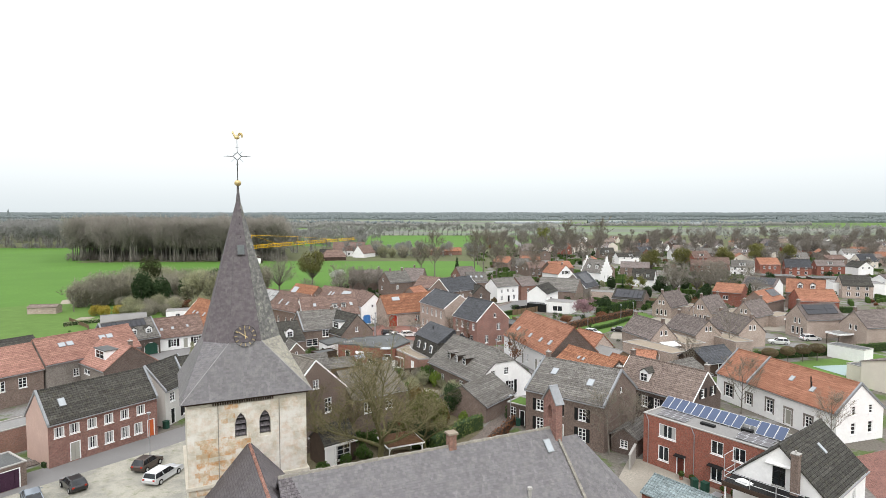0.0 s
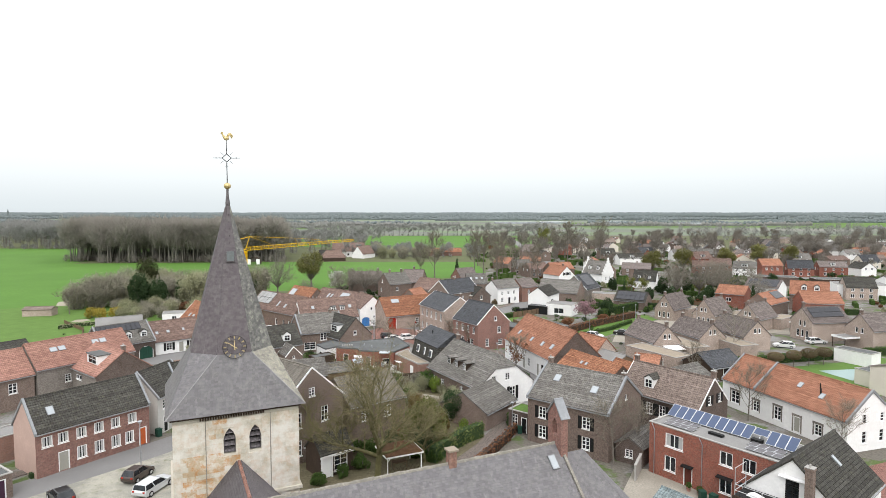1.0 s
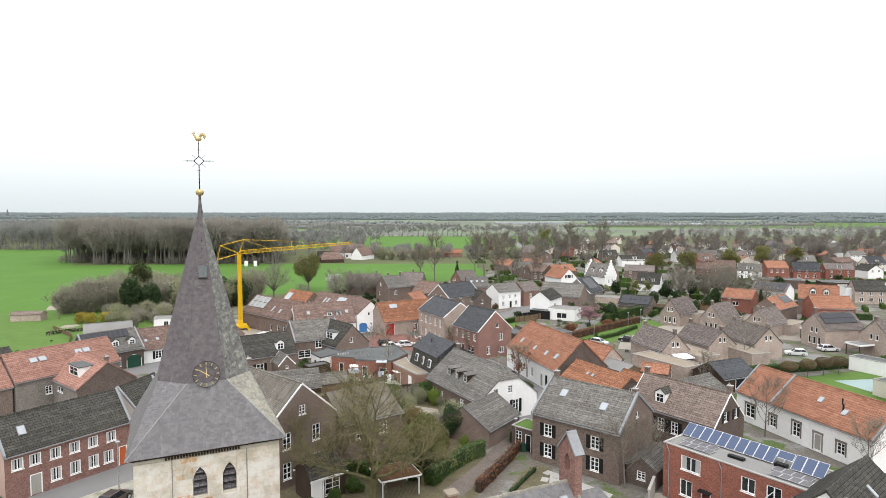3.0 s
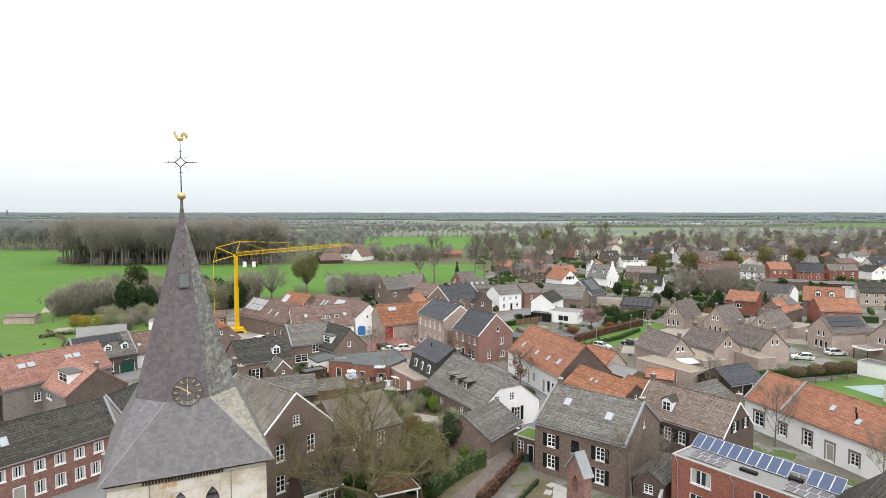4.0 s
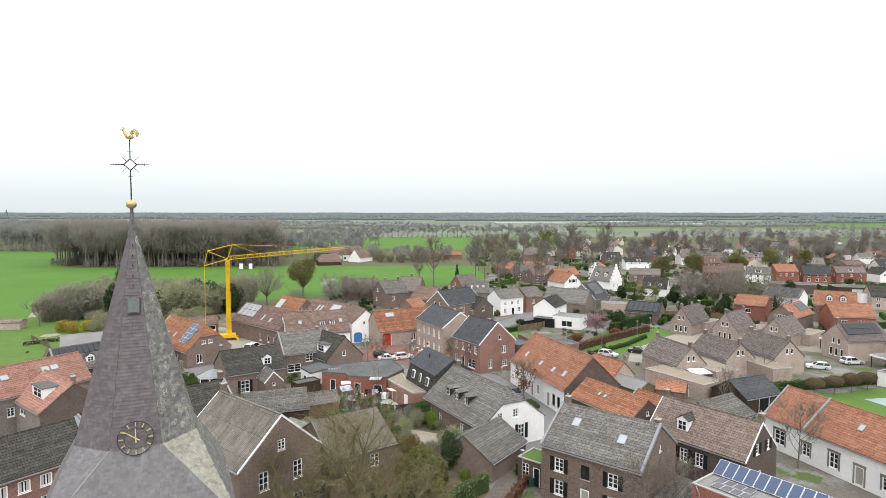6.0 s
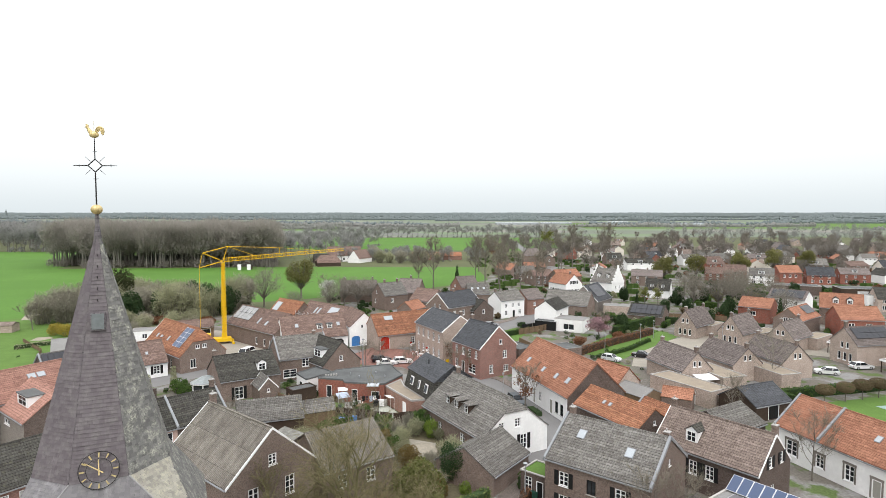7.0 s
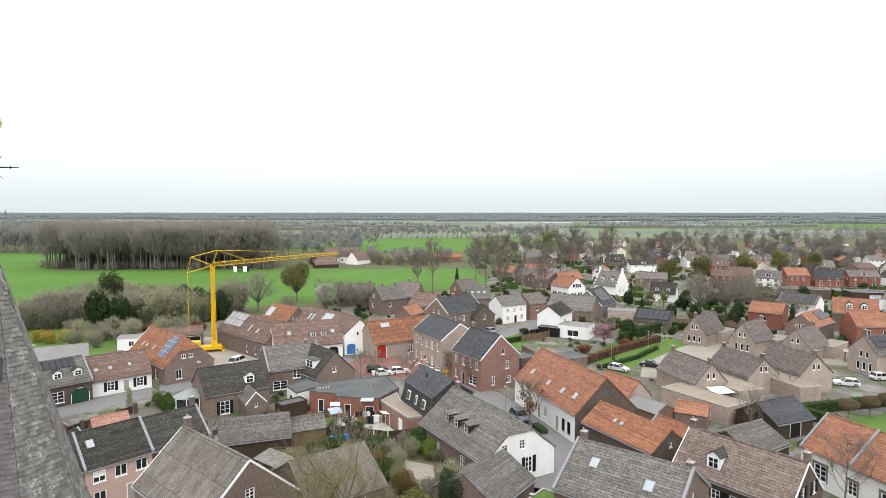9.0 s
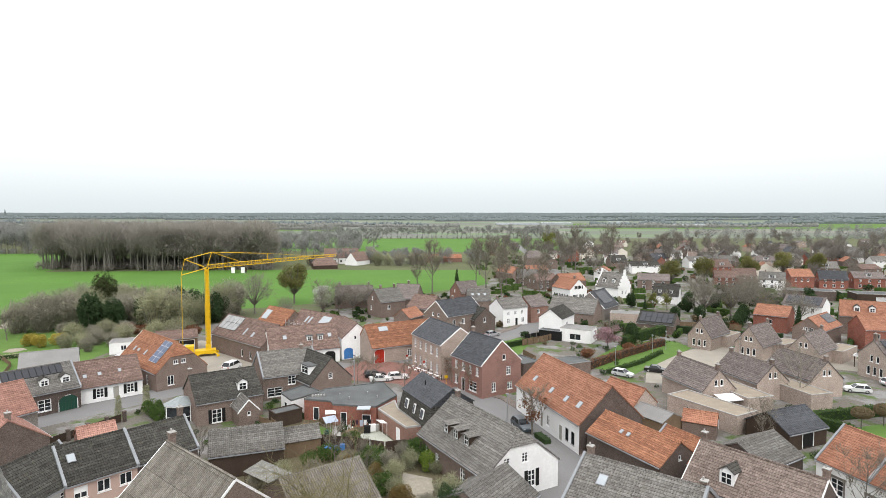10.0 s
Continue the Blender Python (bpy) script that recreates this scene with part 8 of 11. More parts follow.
EVERGREEN[0].plant(-98.0, 196.0, 0.75, 1.0)
EVERGREEN[1].plant(-86.0, 196.0, 0.7, 2.0)
w, f = bare_tree(90, 5.5, 6.5, limbs=9, forks=6, sprigs=6, twig=0.8)
Kind("orchard_tree", "low spreading leafless orchard tree", "tree", w, f, "twig").plant(-112.0, 178.0, 1.15, 0.0)
SHRUB[0].plant(-46.5, 121.0, 1.4, 0.3)
SHRUB[1].plant(-44.5, 119.0, 1.2, 1.3)
cl = [(0, 0, 0.4 + k * 0.6, 0.85 - 0.05 * k, 0.85 - 0.05 * k, 0.6) for k in range(7)]
col = Kind("column_shrub", "tall columnar olive-green shrub", "shrub", None, leaf_cloud(57, cl, 1500, 0.15, 0.5), "olive", "foliage")
col.plant(-48.2, 122.8, 1.0, 0)
col.plant(-52.0, 121.2, 0.8, 1)


def hedge(name, label, line, width, height, leaf, leaf_size=0.16, density=42, core="leaf_dark"):
    """A clipped hedge along a line: a dense core and a skin of leaves."""
    r = random.Random(len(line) + int(line[0][0] * 10))
    skin, inner = Shape(), Shape()
    for (x0, y0), (x1, y1) in zip(line[:-1], line[1:]):
        a, b = Vector((x0, y0, 0)), Vector((x1, y1, 0))
        u = (b - a).normalized()
        n = Vector((-u.y, u.x, 0))
        L = (b - a).length
        q = [a - n * (width / 2 - 0.1), b - n * (width / 2 - 0.1), b + n * (width / 2 - 0.1), a + n * (width / 2 - 0.1)]
        inner.prism(q, [p + Vector((0, 0, height - 0.12)) for p in q])
        for _ in range(int(L * (2 * height + width) * density * 0.35)):
            t, s = r.uniform(0, L), r.uniform(0, 2 * height + width)
            bump = 0.1 * math.sin(t * 2.1) + r.uniform(-0.1, 0.08)
            if s < height:
                c, d = a + u * t - n * (width / 2 + bump) + Vector((0, 0, s)), -n
            elif s < 2 * height:
                c, d = a + u * t + n * (width / 2 + bump) + Vector((0, 0, s - height)), n
            else:
                c, d = a + u * t + n * (s - 2 * height - width / 2) + Vector((0, 0, height + bump)), Vector((0, 0, 1))
            k = (d + Vector((r.gauss(0, 0.6), r.gauss(0, 0.6), r.gauss(0, 0.6)))).normalized()
            p, w = k.orthogonal().normalized() * leaf_size * r.uniform(0.6, 1.3), None
            w = k.cross(p)
            skin.face([c - p, c + w * 0.6, c + p, c - w * 0.6])
    root = thing(name, Matrix(), label, "hedge")
    part("hedge_core", inner, M[core], root)
    part("hedge_leaves", skin, M[leaf], root)
    return root


hedge("hedge", "tall clipped dark green hedge round the lawn", [(45.0, 170.0), (51.5, 177.5), (60.5, 185.5)], 1.6, 2.6, "leaf_mid")
hedge("hedge", "long russet beech hedge", [(31.0, 149.5), (42.0, 160.5), (55.5, 172.5)], 1.3, 1.7, "leaf_beech", core="wood_dark")
hedge("hedge", "low green hedge beside the parking bay", [(34.5, 146.5), (44.0, 154.5), (52.0, 164.0)], 0.9, 0.9, "leaf_mid")
hedge("hedge", "long clipped green hedge behind the pool garden", [(57.5, 118.0), (75, 122.0), (92, 126.5), (115, 132)], 1.2, 1.7, "leaf_mid")
hedge("hedge", "clipped green hedge beside the farmhouse", [(57.6, 117.0), (60.6, 112.5), (58.4, 106.0)], 1.2, 1.8, "leaf_mid")
hedge("hedge", "ivy-covered garden wall beside the footpath", [(-1.2, 72.2), (0.3, 74.8), (2.5, 78.2), (5.2, 80.9)], 1.1, 2.0, "leaf_ivy")
hedge("hedge", "rust-brown beech hedge beside the footpath", [(4.0, 70.5), (8.2, 78.5), (10.2, 83.0)], 0.8, 1.3, "leaf_beech", core="wood_dark")
hedge("hedge", "green hedge at the corner of the path", [(9.4, 84.6), (10.8, 87.0)], 0.8, 1.6, "leaf_mid")
hedge("hedge", "planting strip before the brick terrace", [(-47.2, 68.0), (-40.5, 77.5)], 0.9, 0.7, "leaf_mid", leaf_size=0.12)
hedge("hedge", "dark hedge behind the orange cottage", [(34.0, 106.0), (38.5, 100.5)], 1.2, 1.8, "leaf_mid")
hedge("hedge", "garden hedge behind the white house", [(14.0, 168.0), (24.0, 176.0)], 0.9, 1.3, "leaf_mid")

for x, y, s in ((70.0, 184.0, 0.3), (74.0, 187.0, 0.35), (79.0, 189.5, 0.35), (84.0, 193.0, 0.4), (88.0, 199.0, 0.45), (92.0, 205.0, 0.5), (79.0, 205.0, 0.45), (72.0, 207.0, 0.4), (82.0, 222.0, 0.55), (93.0, 226.0, 0.5), (104.0, 208.0, 0.4), (112.0, 226.0, 0.5), (66.0, 231.0, 0.45), (59.0, 226.0, 0.4), (86.0, 181.0, 0.25), (100.0, 186.0, 0.3), (126.0, 226.0, 0.5), (133.0, 240.0, 0.5)):
    EVERGREEN[int(x) % 2].plant(x, y, s, x, "dark green garden evergreen behind the estate")
hedge("hedge", "long dark hedge behind the new houses", [(62.0, 190.0), (74.0, 183.0), (88.0, 177.0)], 1.2, 2.0, "leaf_dark")
hedge("hedge", "dark hedge between the estate gardens", [(96.0, 164.0), (108.0, 180.0), (124.0, 176.0)], 1.0, 1.8, "leaf_mid")

# umbrella-clipped trees along the pool hedge
w = Shape()
w.tube((0, 0, 0), (0, 0, 1.9), 0.09, 0.07, 6, 0, False)
umb = Kind("clipped_tree", "brown dome-clipped tree on a short trunk", "tree", w, leaf_cloud(61, [(0, 0, 2.55, 1.55, 1.55, 0.95), (0, 0, 2.2, 1.3, 1.3, 0.5)], 5200, 0.11, 0.8), "bud_rust")
for k, (x, y) in enumerate(((64.5, 115.3), (68.8, 116.5), (72.4, 117.5), (76.1, 118.7))):
    umb.plant(x, y, 1.0, k, group="dome-clipped trees")


# ---- woods: many trees joined ----
def forest(name, label, models, spots, mats, category="wood"):
    """Joined copies of tree shapes: models are lists of (shape, material slot); spots are (x, y, size, turn)."""
    V, F, MI, base = [], [], [], 0
    packs = []
    for model in models:
        vs, fs, ms, k = [], [], [], 0
        for shape, slot in model:
            vs.append(np.array(shape.v, dtype=float))
            fs += [tuple(i + k for i in q) for q in shape.f]
            ms += [slot] * len(shape.f)
            k += len(shape.v)
        packs.append((np.concatenate(vs), fs, ms))
    for i, (x, y, s, t) in enumerate(spots):
        vs, fs, ms = packs[i % len(packs)]
        c, sn = math.cos(t) * s, math.sin(t) * s
        q = np.stack([vs[:, 0] * c - vs[:, 1] * sn + x, vs[:, 0] * sn + vs[:, 1] * c + y, vs[:, 2] * s], 1)
        V.append(q)
        F += [tuple(k + base for k in f) for f in fs]
        MI += ms
        base += len(q)
    me = bpy.data.meshes.new(name)
    me.from_pydata(np.concatenate(V).tolist(), [], F)
    for m in mats:
        me.materials.append(m)
    me.polygons.foreach_set("material_index", MI)
    me.update()
    return tagged(new(name, me), label, category, kind="stuff")


def wood_tree(seed, height=15, spread=9.5, n=1000, low=0.3, under=0.12, wide=0.085, long=1.9):
    """A cheap leafless woodland tree: a bare trunk, forked limbs and a soft haze of thin twigs in uneven lumps."""
    r = random.Random(seed)
    a, b = Shape(), Shape()
    lean = Vector((r.uniform(-0.5, 0.5), r.uniform(-0.5, 0.5), height * 0.8))
    a.tube((0, 0, 0), lean * 0.45, 0.24, 0.17, 5, 0, False)
    a.tube(lean * 0.45, lean, 0.17, 0.05, 4, 0, False)
    lumps = []
    for _ in range(11):
        f, az = r.uniform(low + 0.05, 0.75), r.uniform(0, 6.28)
        q = r.uniform(0.14, 0.38) * spread
        root = lean * (f / 0.8)
        tip = Vector((math.cos(az) * q, math.sin(az) * q, min((f + r.uniform(0.1, 0.26)) * height, height * 0.9)))
        knee = root.lerp(tip, 0.5) + Vector((0, 0, -0.05 * height))
        a.tube(root, knee, 0.085, 0.06, 3, 0, False)
        a.tube(knee, tip, 0.06, 0.02, 3, 0, False)
        lumps.append((root, tip, r.uniform(0.15, 0.24) * spread))
    lumps.append((lean * 0.8, Vector((0, 0, height * 0.8)), spread * 0.27))
    if under:
        lumps.append((Vector((r.uniform(-2, 2), r.uniform(-2, 2), 0)), Vector((r.uniform(-2, 2), r.uniform(-2, 2), 1.4)), spread * under))
    for k in range(n):
        root, c, q = lumps[k % len(lumps)]
        d = Vector((r.gauss(0, 1), r.gauss(0, 1), r.gauss(0, 1))).normalized() * q * r.random() ** 0.5
        p = c + Vector((d.x, d.y, d.z * 1.1))
        p.z = max(p.z, 0.2)
        u = ((p - root).normalized() * 0.8 + Vector((r.gauss(0, 0.5), r.gauss(0, 0.5), 0.35 + r.gauss(0, 0.4)))).normalized()
        v = u.cross(Vector((r.gauss(0, 1), r.gauss(0, 1), r.gauss(0, 1)))).normalized() * wide * r.uniform(0.5, 1.2)
        p -= u * long * 0.4
        b.face([p - v, p + v, p + u * long * r.uniform(0.5, 1.2)])
    return a, b


models = [[(s[0], 0), (s[1], 1)] for s in (wood_tree(k, spread=10.5, n=760, wide=0.11) for k in (1, 2, 3, 4, 9))]
r = random.Random(9)
spots = []
for i in range(520):
    x = r.uniform(-234, -98)
    depth = abs(r.gauss(0, 1)) * 40 + 3 * math.sin(x * 0.2)
    y0 = 358 + (x + 222) * 0.085 + (12 if x < -212 else 0)
    spots.append((x - depth * 0.35, y0 + depth, r.choice((1.2, 1.5, 1.7, 1.8)) * r.uniform(0.85, 1.08), r.uniform(0, 6.28)))
forest("woodland", "dense leafless wood along the field's edge", models, spots, [M["bark_wood"], M["twig_wood"]])
models = [[(s[0], 0), (s[1], 1)] for s in (wood_tree(k, 15, 10.5, 320, 0.2, 0.15, 0.2, 2.6) for k in (1, 2, 3, 4))]
spots = []
for i in range(420):
    x = r.uniform(-620, -235)
    spots.append((x, 505 + r.random() ** 1.5 * 300 + (x + 235) * 0.02, r.uniform(1.2, 1.6), r.uniform(0, 6.28)))
for i in range(150):
    spots.append((r.uniform(-235, -60), 440 + r.random() * 90 if i % 2 else 560 + r.random() * 40, r.uniform(0.8, 1.15), r.uniform(0, 6.28)))
for i in range(230):
    y = 500 + r.random() * 420
    spots.append((-y * r.uniform(0.31, 0.62), y, r.uniform(1.1, 1.5), r.uniform(0, 6.28)))
for i in range(46):
    spots.append((-150 + i * 6.5 + r.uniform(-1.5, 1.5), 792 + r.uniform(-8, 8), r.uniform(0.95, 1.25), r.uniform(0, 6.28)))
for i in range(60):
    spots.append((-60 + r.uniform(-14, 90), 412 + r.uniform(-6, 18), r.uniform(0.45, 0.7), r.uniform(0, 6.28)))
forest("far_woodland", "leafless woods and tree rows beyond the fields", models, spots, [M["bark_wood"], M["twig_far_haze"]])
models = [[(s[0], 0), (s[1], 1)] for s in (wood_tree(k, 13, 9, 620, 0.1, 0.0, 0.1) for k in (5, 6, 7, 8))]
spots = []
for i in range(100):
    y = 290 + r.random() ** 1.3 * 480
    x = 55 + r.random() * (y * 0.72 - 30)
    spots.append((x, y, r.uniform(0.45, 0.95), r.uniform(0, 6.28)))
for i in range(115):
    y = r.choice((392, 408, 448, 492, 505, 560, 575, 640)) + r.uniform(-7, 7)
    spots.append((30 + r.random() * (y * 0.76 - 20), y, r.uniform(0.8, 1.25), r.uniform(0, 6.28)))
forest("village_trees", "leafless trees scattered through the far estate", models, spots, [M["bark"], M["twig_estate"]], "trees")


def haze_tree(seed, n=110):
    r = random.Random(seed)
    b = Shape()
    for _ in range(n):
        az, z = r.uniform(0, 6.28), r.uniform(0.05, 1.0)
        q = 5.5 * math.sqrt(r.random()) * math.sqrt(max(0.08, 1.1 - abs(z - 0.5) * 1.7))
        p = Vector((math.cos(az) * q, math.sin(az) * q, z * 15))
        u, v = Vector((r.gauss(0, 1), r.gauss(0, 1), r.gauss(0, 1))).normalized() * r.uniform(0.5, 1.5), Vector((r.gauss(0, 1), r.gauss(0, 1), r.gauss(0, 1))).normalized() * r.uniform(0.5, 1.5)
        b.face([p - u, p + v, p + u])
    return b


models = [[(haze_tree(k), 0)] for k in (1, 2, 3)]
spots = []
for y, n, half, s0, s1 in ((640, 160, 480, 0.6, 0.9), (860, 300, 640, 0.6, 0.95), (1060, 300, 800, 0.6, 0.9)):
    for i in range(n):
        x = r.uniform(-half, half)
        if math.sin(x * 0.021 + y) + math.sin(x * 0.0067 + 2 * y) < -0.2:
            continue
        if y < 800 and -330 < x < 130:
            continue
        if y < 1000 and -330 < x < 100:
            continue
        spots.append((x, y + r.uniform(-60, 60) + 60 * math.sin(x * 0.01), r.uniform(s0, s1), r.uniform(0, 6.28)))
forest("distant_woods", "distant leafless tree belts", models, spots, [M["twig_far_haze"]])


def belts(name, label, rows, mat, seed):
    """Far tree belts: long uneven ridges with lumpy tops and gaps. Rows are (distance, half width, height, gap level)."""
    r = random.Random(seed)
    s = Shape()
    for y, half, high, gap in rows:
        step = y * (0.004 if high > 30 else 0.0022)
        x, prev = -half, None
        while x < half:
            lay = math.sin(x * 9.0 / y + y) + math.sin(x * 3.1 / y + 2 * y)
            yy = y + y * 0.05 * math.sin(x * 4.0 / y + y)
            h = high * (0.62 + 0.16 * math.sin(x * 23.0 / y) + 0.12 * math.sin(x * 61.0 / y) + r.uniform(-0.2, 0.3))
            if high > 30:
                h = high * (0.95 + 0.02 * math.sin(x * 23.0 / y) + 0.015 * math.sin(x * 61.0 / y) + r.uniform(-0.02, 0.03))
            row = [Vector((x + r.uniform(-1, 1) * step * 0.3, yy + dy * high + r.uniform(-1, 1), h * f)) for dy, f in ((-0.35, 0), (-0.4, 0.5), (-0.15, 0.9), (0.1, 1.0), (0.8, 0.0))]
            if lay < gap:
                row = None
            if prev and row:
                for k in range(4):
                    s.face([prev[k], row[k], row[k + 1], prev[k + 1]])
            prev = row
            x += step
    return single(name, s, mat, Matrix(), label, "woods", kind="stuff")


belts("horizon_woods", "woods along the horizon in painted blue-grey haze", ((1650, 1500, 14, 0.5), (1950, 1800, 16, 0.3), (2350, 2100, 18, 0.1), (2800, 2400, 20, -0.2), (3300, 2800, 25, -0.7), (3900, 3200, 31, -3), (4500, 3600, 38, -3)), M["horizon_haze"], 3)
belts("far_belts", "grey-brown hedgerows and tree belts between far fields", ((1080, 900, 10, 0.5), (1230, 1100, 11, 0.3), (1430, 1250, 12, 0.2)), M["twig_far_haze"], 4)


# ---- crowded gardens: shrubs, hedges and undergrowth nobody could count ----
def bush_model(seed, leaf, slot, n):
    r = random.Random(seed)
    cl = [(0, 0, 0.6, 0.7, 0.7, 0.55)] + [(r.uniform(-0.6, 0.6), r.uniform(-0.6, 0.6), r.uniform(0.3, 0.9), 0.45, 0.45, 0.4) for _ in range(4)]
    return [(leaf_cloud(seed, cl, n, leaf, 0.5), slot)]


def scatter(seed, n, x0, x1, y0, y1, s0, s1, gap, keep_out=()):
    r = random.Random(seed)
    got = []
    for _ in range(n):
        x, y = r.uniform(x0, x1), r.uniform(y0, y1)
        if abs(x) < 0.74 * y + 25 and is_free(x, y, gap) and not any(a < x < b and c < y < d for a, b, c, d in keep_out):
            got.append((x, y, r.uniform(s0, s1), r.uniform(0, 6.28)))
    return got


GREENS = [M["leaf_dark"], M["leaf_mid"], M["bud_rust"], M["olive"], M["leaf_beech"]]
OPEN_GROUND = ((-6, 0, 92, 101), (14, 31, 139, 172), (-66, -34, 140, 178), (-24, 5, 130, 158), (62, 118, 112, 160), (40, 62, 138, 172), (-62, -20, 20, 90), (40, 75, 40, 76), (14, 44, 36, 70), (-84, -56, 150, 178), (5, 18, 84, 140))
near_models = [bush_model(200 + k, 0.14, slot, 330) for k, slot in enumerate((0, 1, 2, 0, 3, 1))]
spots = scatter(1, 520, -34, 60, 92, 200, 0.4, 1.15, 0.9, OPEN_GROUND) + scatter(2, 90, -100, -30, 95, 150, 0.4, 1.0, 0.9, OPEN_GROUND)
forest("garden_shrubs", "small shrubs and undergrowth in the village gardens", near_models, spots, GREENS, "shrubs")
far_models = [bush_model(210 + k, 0.34, slot, 120) for k, slot in enumerate((0, 1, 0, 2, 1, 3, 0, 4))]
spots = scatter(3, 800, 20, 330, 176, 480, 0.7, 2.4, 1.0, OPEN_GROUND) + scatter(4, 300, -40, 60, 180, 260, 0.6, 1.8, 1.0, OPEN_GROUND)
forest("estate_shrubs", "hedges, conifers and shrubs in the estate gardens", far_models, spots, GREENS, "shrubs")

hb = Shape()
rr = random.Random(12)
for x, y, k, a in scatter(6, 420, 20, 300, 180, 470, 0.7, 1.3, 1.2, OPEN_GROUND):
    a = rr.choice((0.4, 1.97, -0.5, 1.07)) + rr.uniform(-0.1, 0.1)
    L = rr.uniform(3, 8)
    u, v = Vector((math.cos(a), math.sin(a), 0)), Vector((-math.sin(a), math.cos(a), 0)) * 0.55
    if not (is_free(x + u.x * L, y + u.y * L, 0.8) and is_free(x + u.x * L / 2, y + u.y * L / 2, 0.8)):
        continue
    n = int(L / 0.8) + 1
    for i in range(n):
        p, q = Vector((x, y, 0)) + u * (L * i / n), Vector((x, y, 0)) + u * (L * (i + 1) / n + 0.05)
        h = 1.5 * k + rr.uniform(-0.12, 0.12)
        j = v * rr.uniform(0.9, 1.15)
        hb.prism([p - j, q - j, q + j, p + j], [p - j * 0.85 + Vector((0, 0, h)), q - j * 0.85 + Vector((0, 0, h)), q + j * 0.85 + Vector((0, 0, h)), p + j * 0.85 + Vector((0, 0, h))])
single("estate_hedges", hb, M["leaf_mid"], Matrix(), "clipped garden hedges through the estate", "hedges", kind="stuff")


# ---- the church in detail ----
def stone_material(name, a, b, c, stain=0.25):
    m, nt, bsdf = shader(name)
    inf = nt.nodes.new("ShaderNodeObjectInfo")
    co = coords(nt, False)
    ramp = nt.nodes.new("ShaderNodeValToRGB")
    ramp.color_ramp.elements[0].color, ramp.color_ramp.elements[1].color = (*a, 1), (*b, 1)
    e = ramp.color_ramp.elements.new(0.5)
    e.color = (*c, 1)
    nt.links.new(inf.outputs["Random"], ramp.inputs[0])
    n1, n2 = noisy(nt, co, 3.0, 5.0), noisy(nt, co, 25.0, 3.0)
    pos = nt.nodes.new("ShaderNodeNewGeometry").outputs["Position"]
    n3, n4 = noisy(nt, pos, 0.75, 6.0, 0.7), noisy(nt, pos, 1.9, 5.0, 0.7)
    col = mixed(nt, "MIX", ranged(nt, n3, 0.48, 0.62, 0.0, 0.75), ramp.outputs[0], (0.66, 0.64, 0.59))
    col = mixed(nt, "MIX", ranged(nt, n4, 0.47, 0.6, 0.0, stain), col, (0.5, 0.27, 0.12))
    col = mixed(nt, "MULTIPLY", ranged(nt, n3, 0.52, 0.36, 0.0, 0.55), col, (0.62, 0.58, 0.48))
    col = mixed(nt, "MULTIPLY", ranged(nt, n2, 0.4, 0.7, 0.0, 0.4), col, (0.75, 0.72, 0.68))
    finish(nt, bsdf, col, 0.9, n2, 0.4, 0.03)
    return m


M["block"] = stone_material("marl_block", (0.52, 0.49, 0.42), (0.62, 0.59, 0.52), (0.57, 0.535, 0.46))
M["block_ochre"] = stone_material("ochre_block", (0.47, 0.36, 0.24), (0.58, 0.52, 0.42), (0.53, 0.44, 0.32), 0.85)


def slate_material(name, a, b, moss, amount):
    m, nt, bsdf = shader(name)
    geo = nt.nodes.new("ShaderNodeNewGeometry")
    inf = nt.nodes.new("ShaderNodeObjectInfo")
    ad = node(nt, "ShaderNodeMath")
    ad.operation = "ADD"
    nt.links.new(geo.outputs["Random Per Island"], ad.inputs[0])
    nt.links.new(inf.outputs["Random"], ad.inputs[1])
    fr = node(nt, "ShaderNodeMath")
    fr.operation = "FRACT"
    nt.links.new(ad.outputs[0], fr.inputs[0])
    co = nt.nodes.new("ShaderNodeNewGeometry").outputs["Position"]
    n1, n2, n3 = noisy(nt, co, 0.5, 5.0), noisy(nt, co, 2.6, 5.0), noisy(nt, co, 11.0, 3.0)
    c = mixed(nt, "MIX", fr.outputs[0], a, b)
    c = mixed(nt, "MIX", ranged(nt, n1, 0.45, 0.7, 0.0, 0.2), c, tuple(v * 1.25 for v in b))
    squeeze = node(nt, "ShaderNodeMapping")
    squeeze.inputs["Scale"].default_value = (1.6, 1.6, 0.22)
    nt.links.new(co, squeeze.inputs["Vector"])
    n4, n5 = noisy(nt, squeeze.outputs[0], 1.0, 6.0, 0.7), noisy(nt, co, 0.9, 6.0, 0.75)
    c = mixed(nt, "MIX", ranged(nt, n4, 0.58, 0.72, 0.0, 0.5), c, tuple(v * 1.9 for v in b))
    c = mixed(nt, "MULTIPLY", ranged(nt, n5, 0.5, 0.7, 0.0, 0.25), c, (0.75, 0.7, 0.7))
    both = node(nt, "ShaderNodeMath")
    both.operation = "MULTIPLY"
    nt.links.new(ranged(nt, n2, 0.46, 0.68), both.inputs[0])
    nt.links.new(ranged(nt, n3, 0.42, 0.62, 0.15, amount), both.inputs[1])
    c = mixed(nt, "MIX", both.outputs[0], c, moss)
    finish(nt, bsdf, c, 0.55, n3, 0.2, 0.01)
    return m


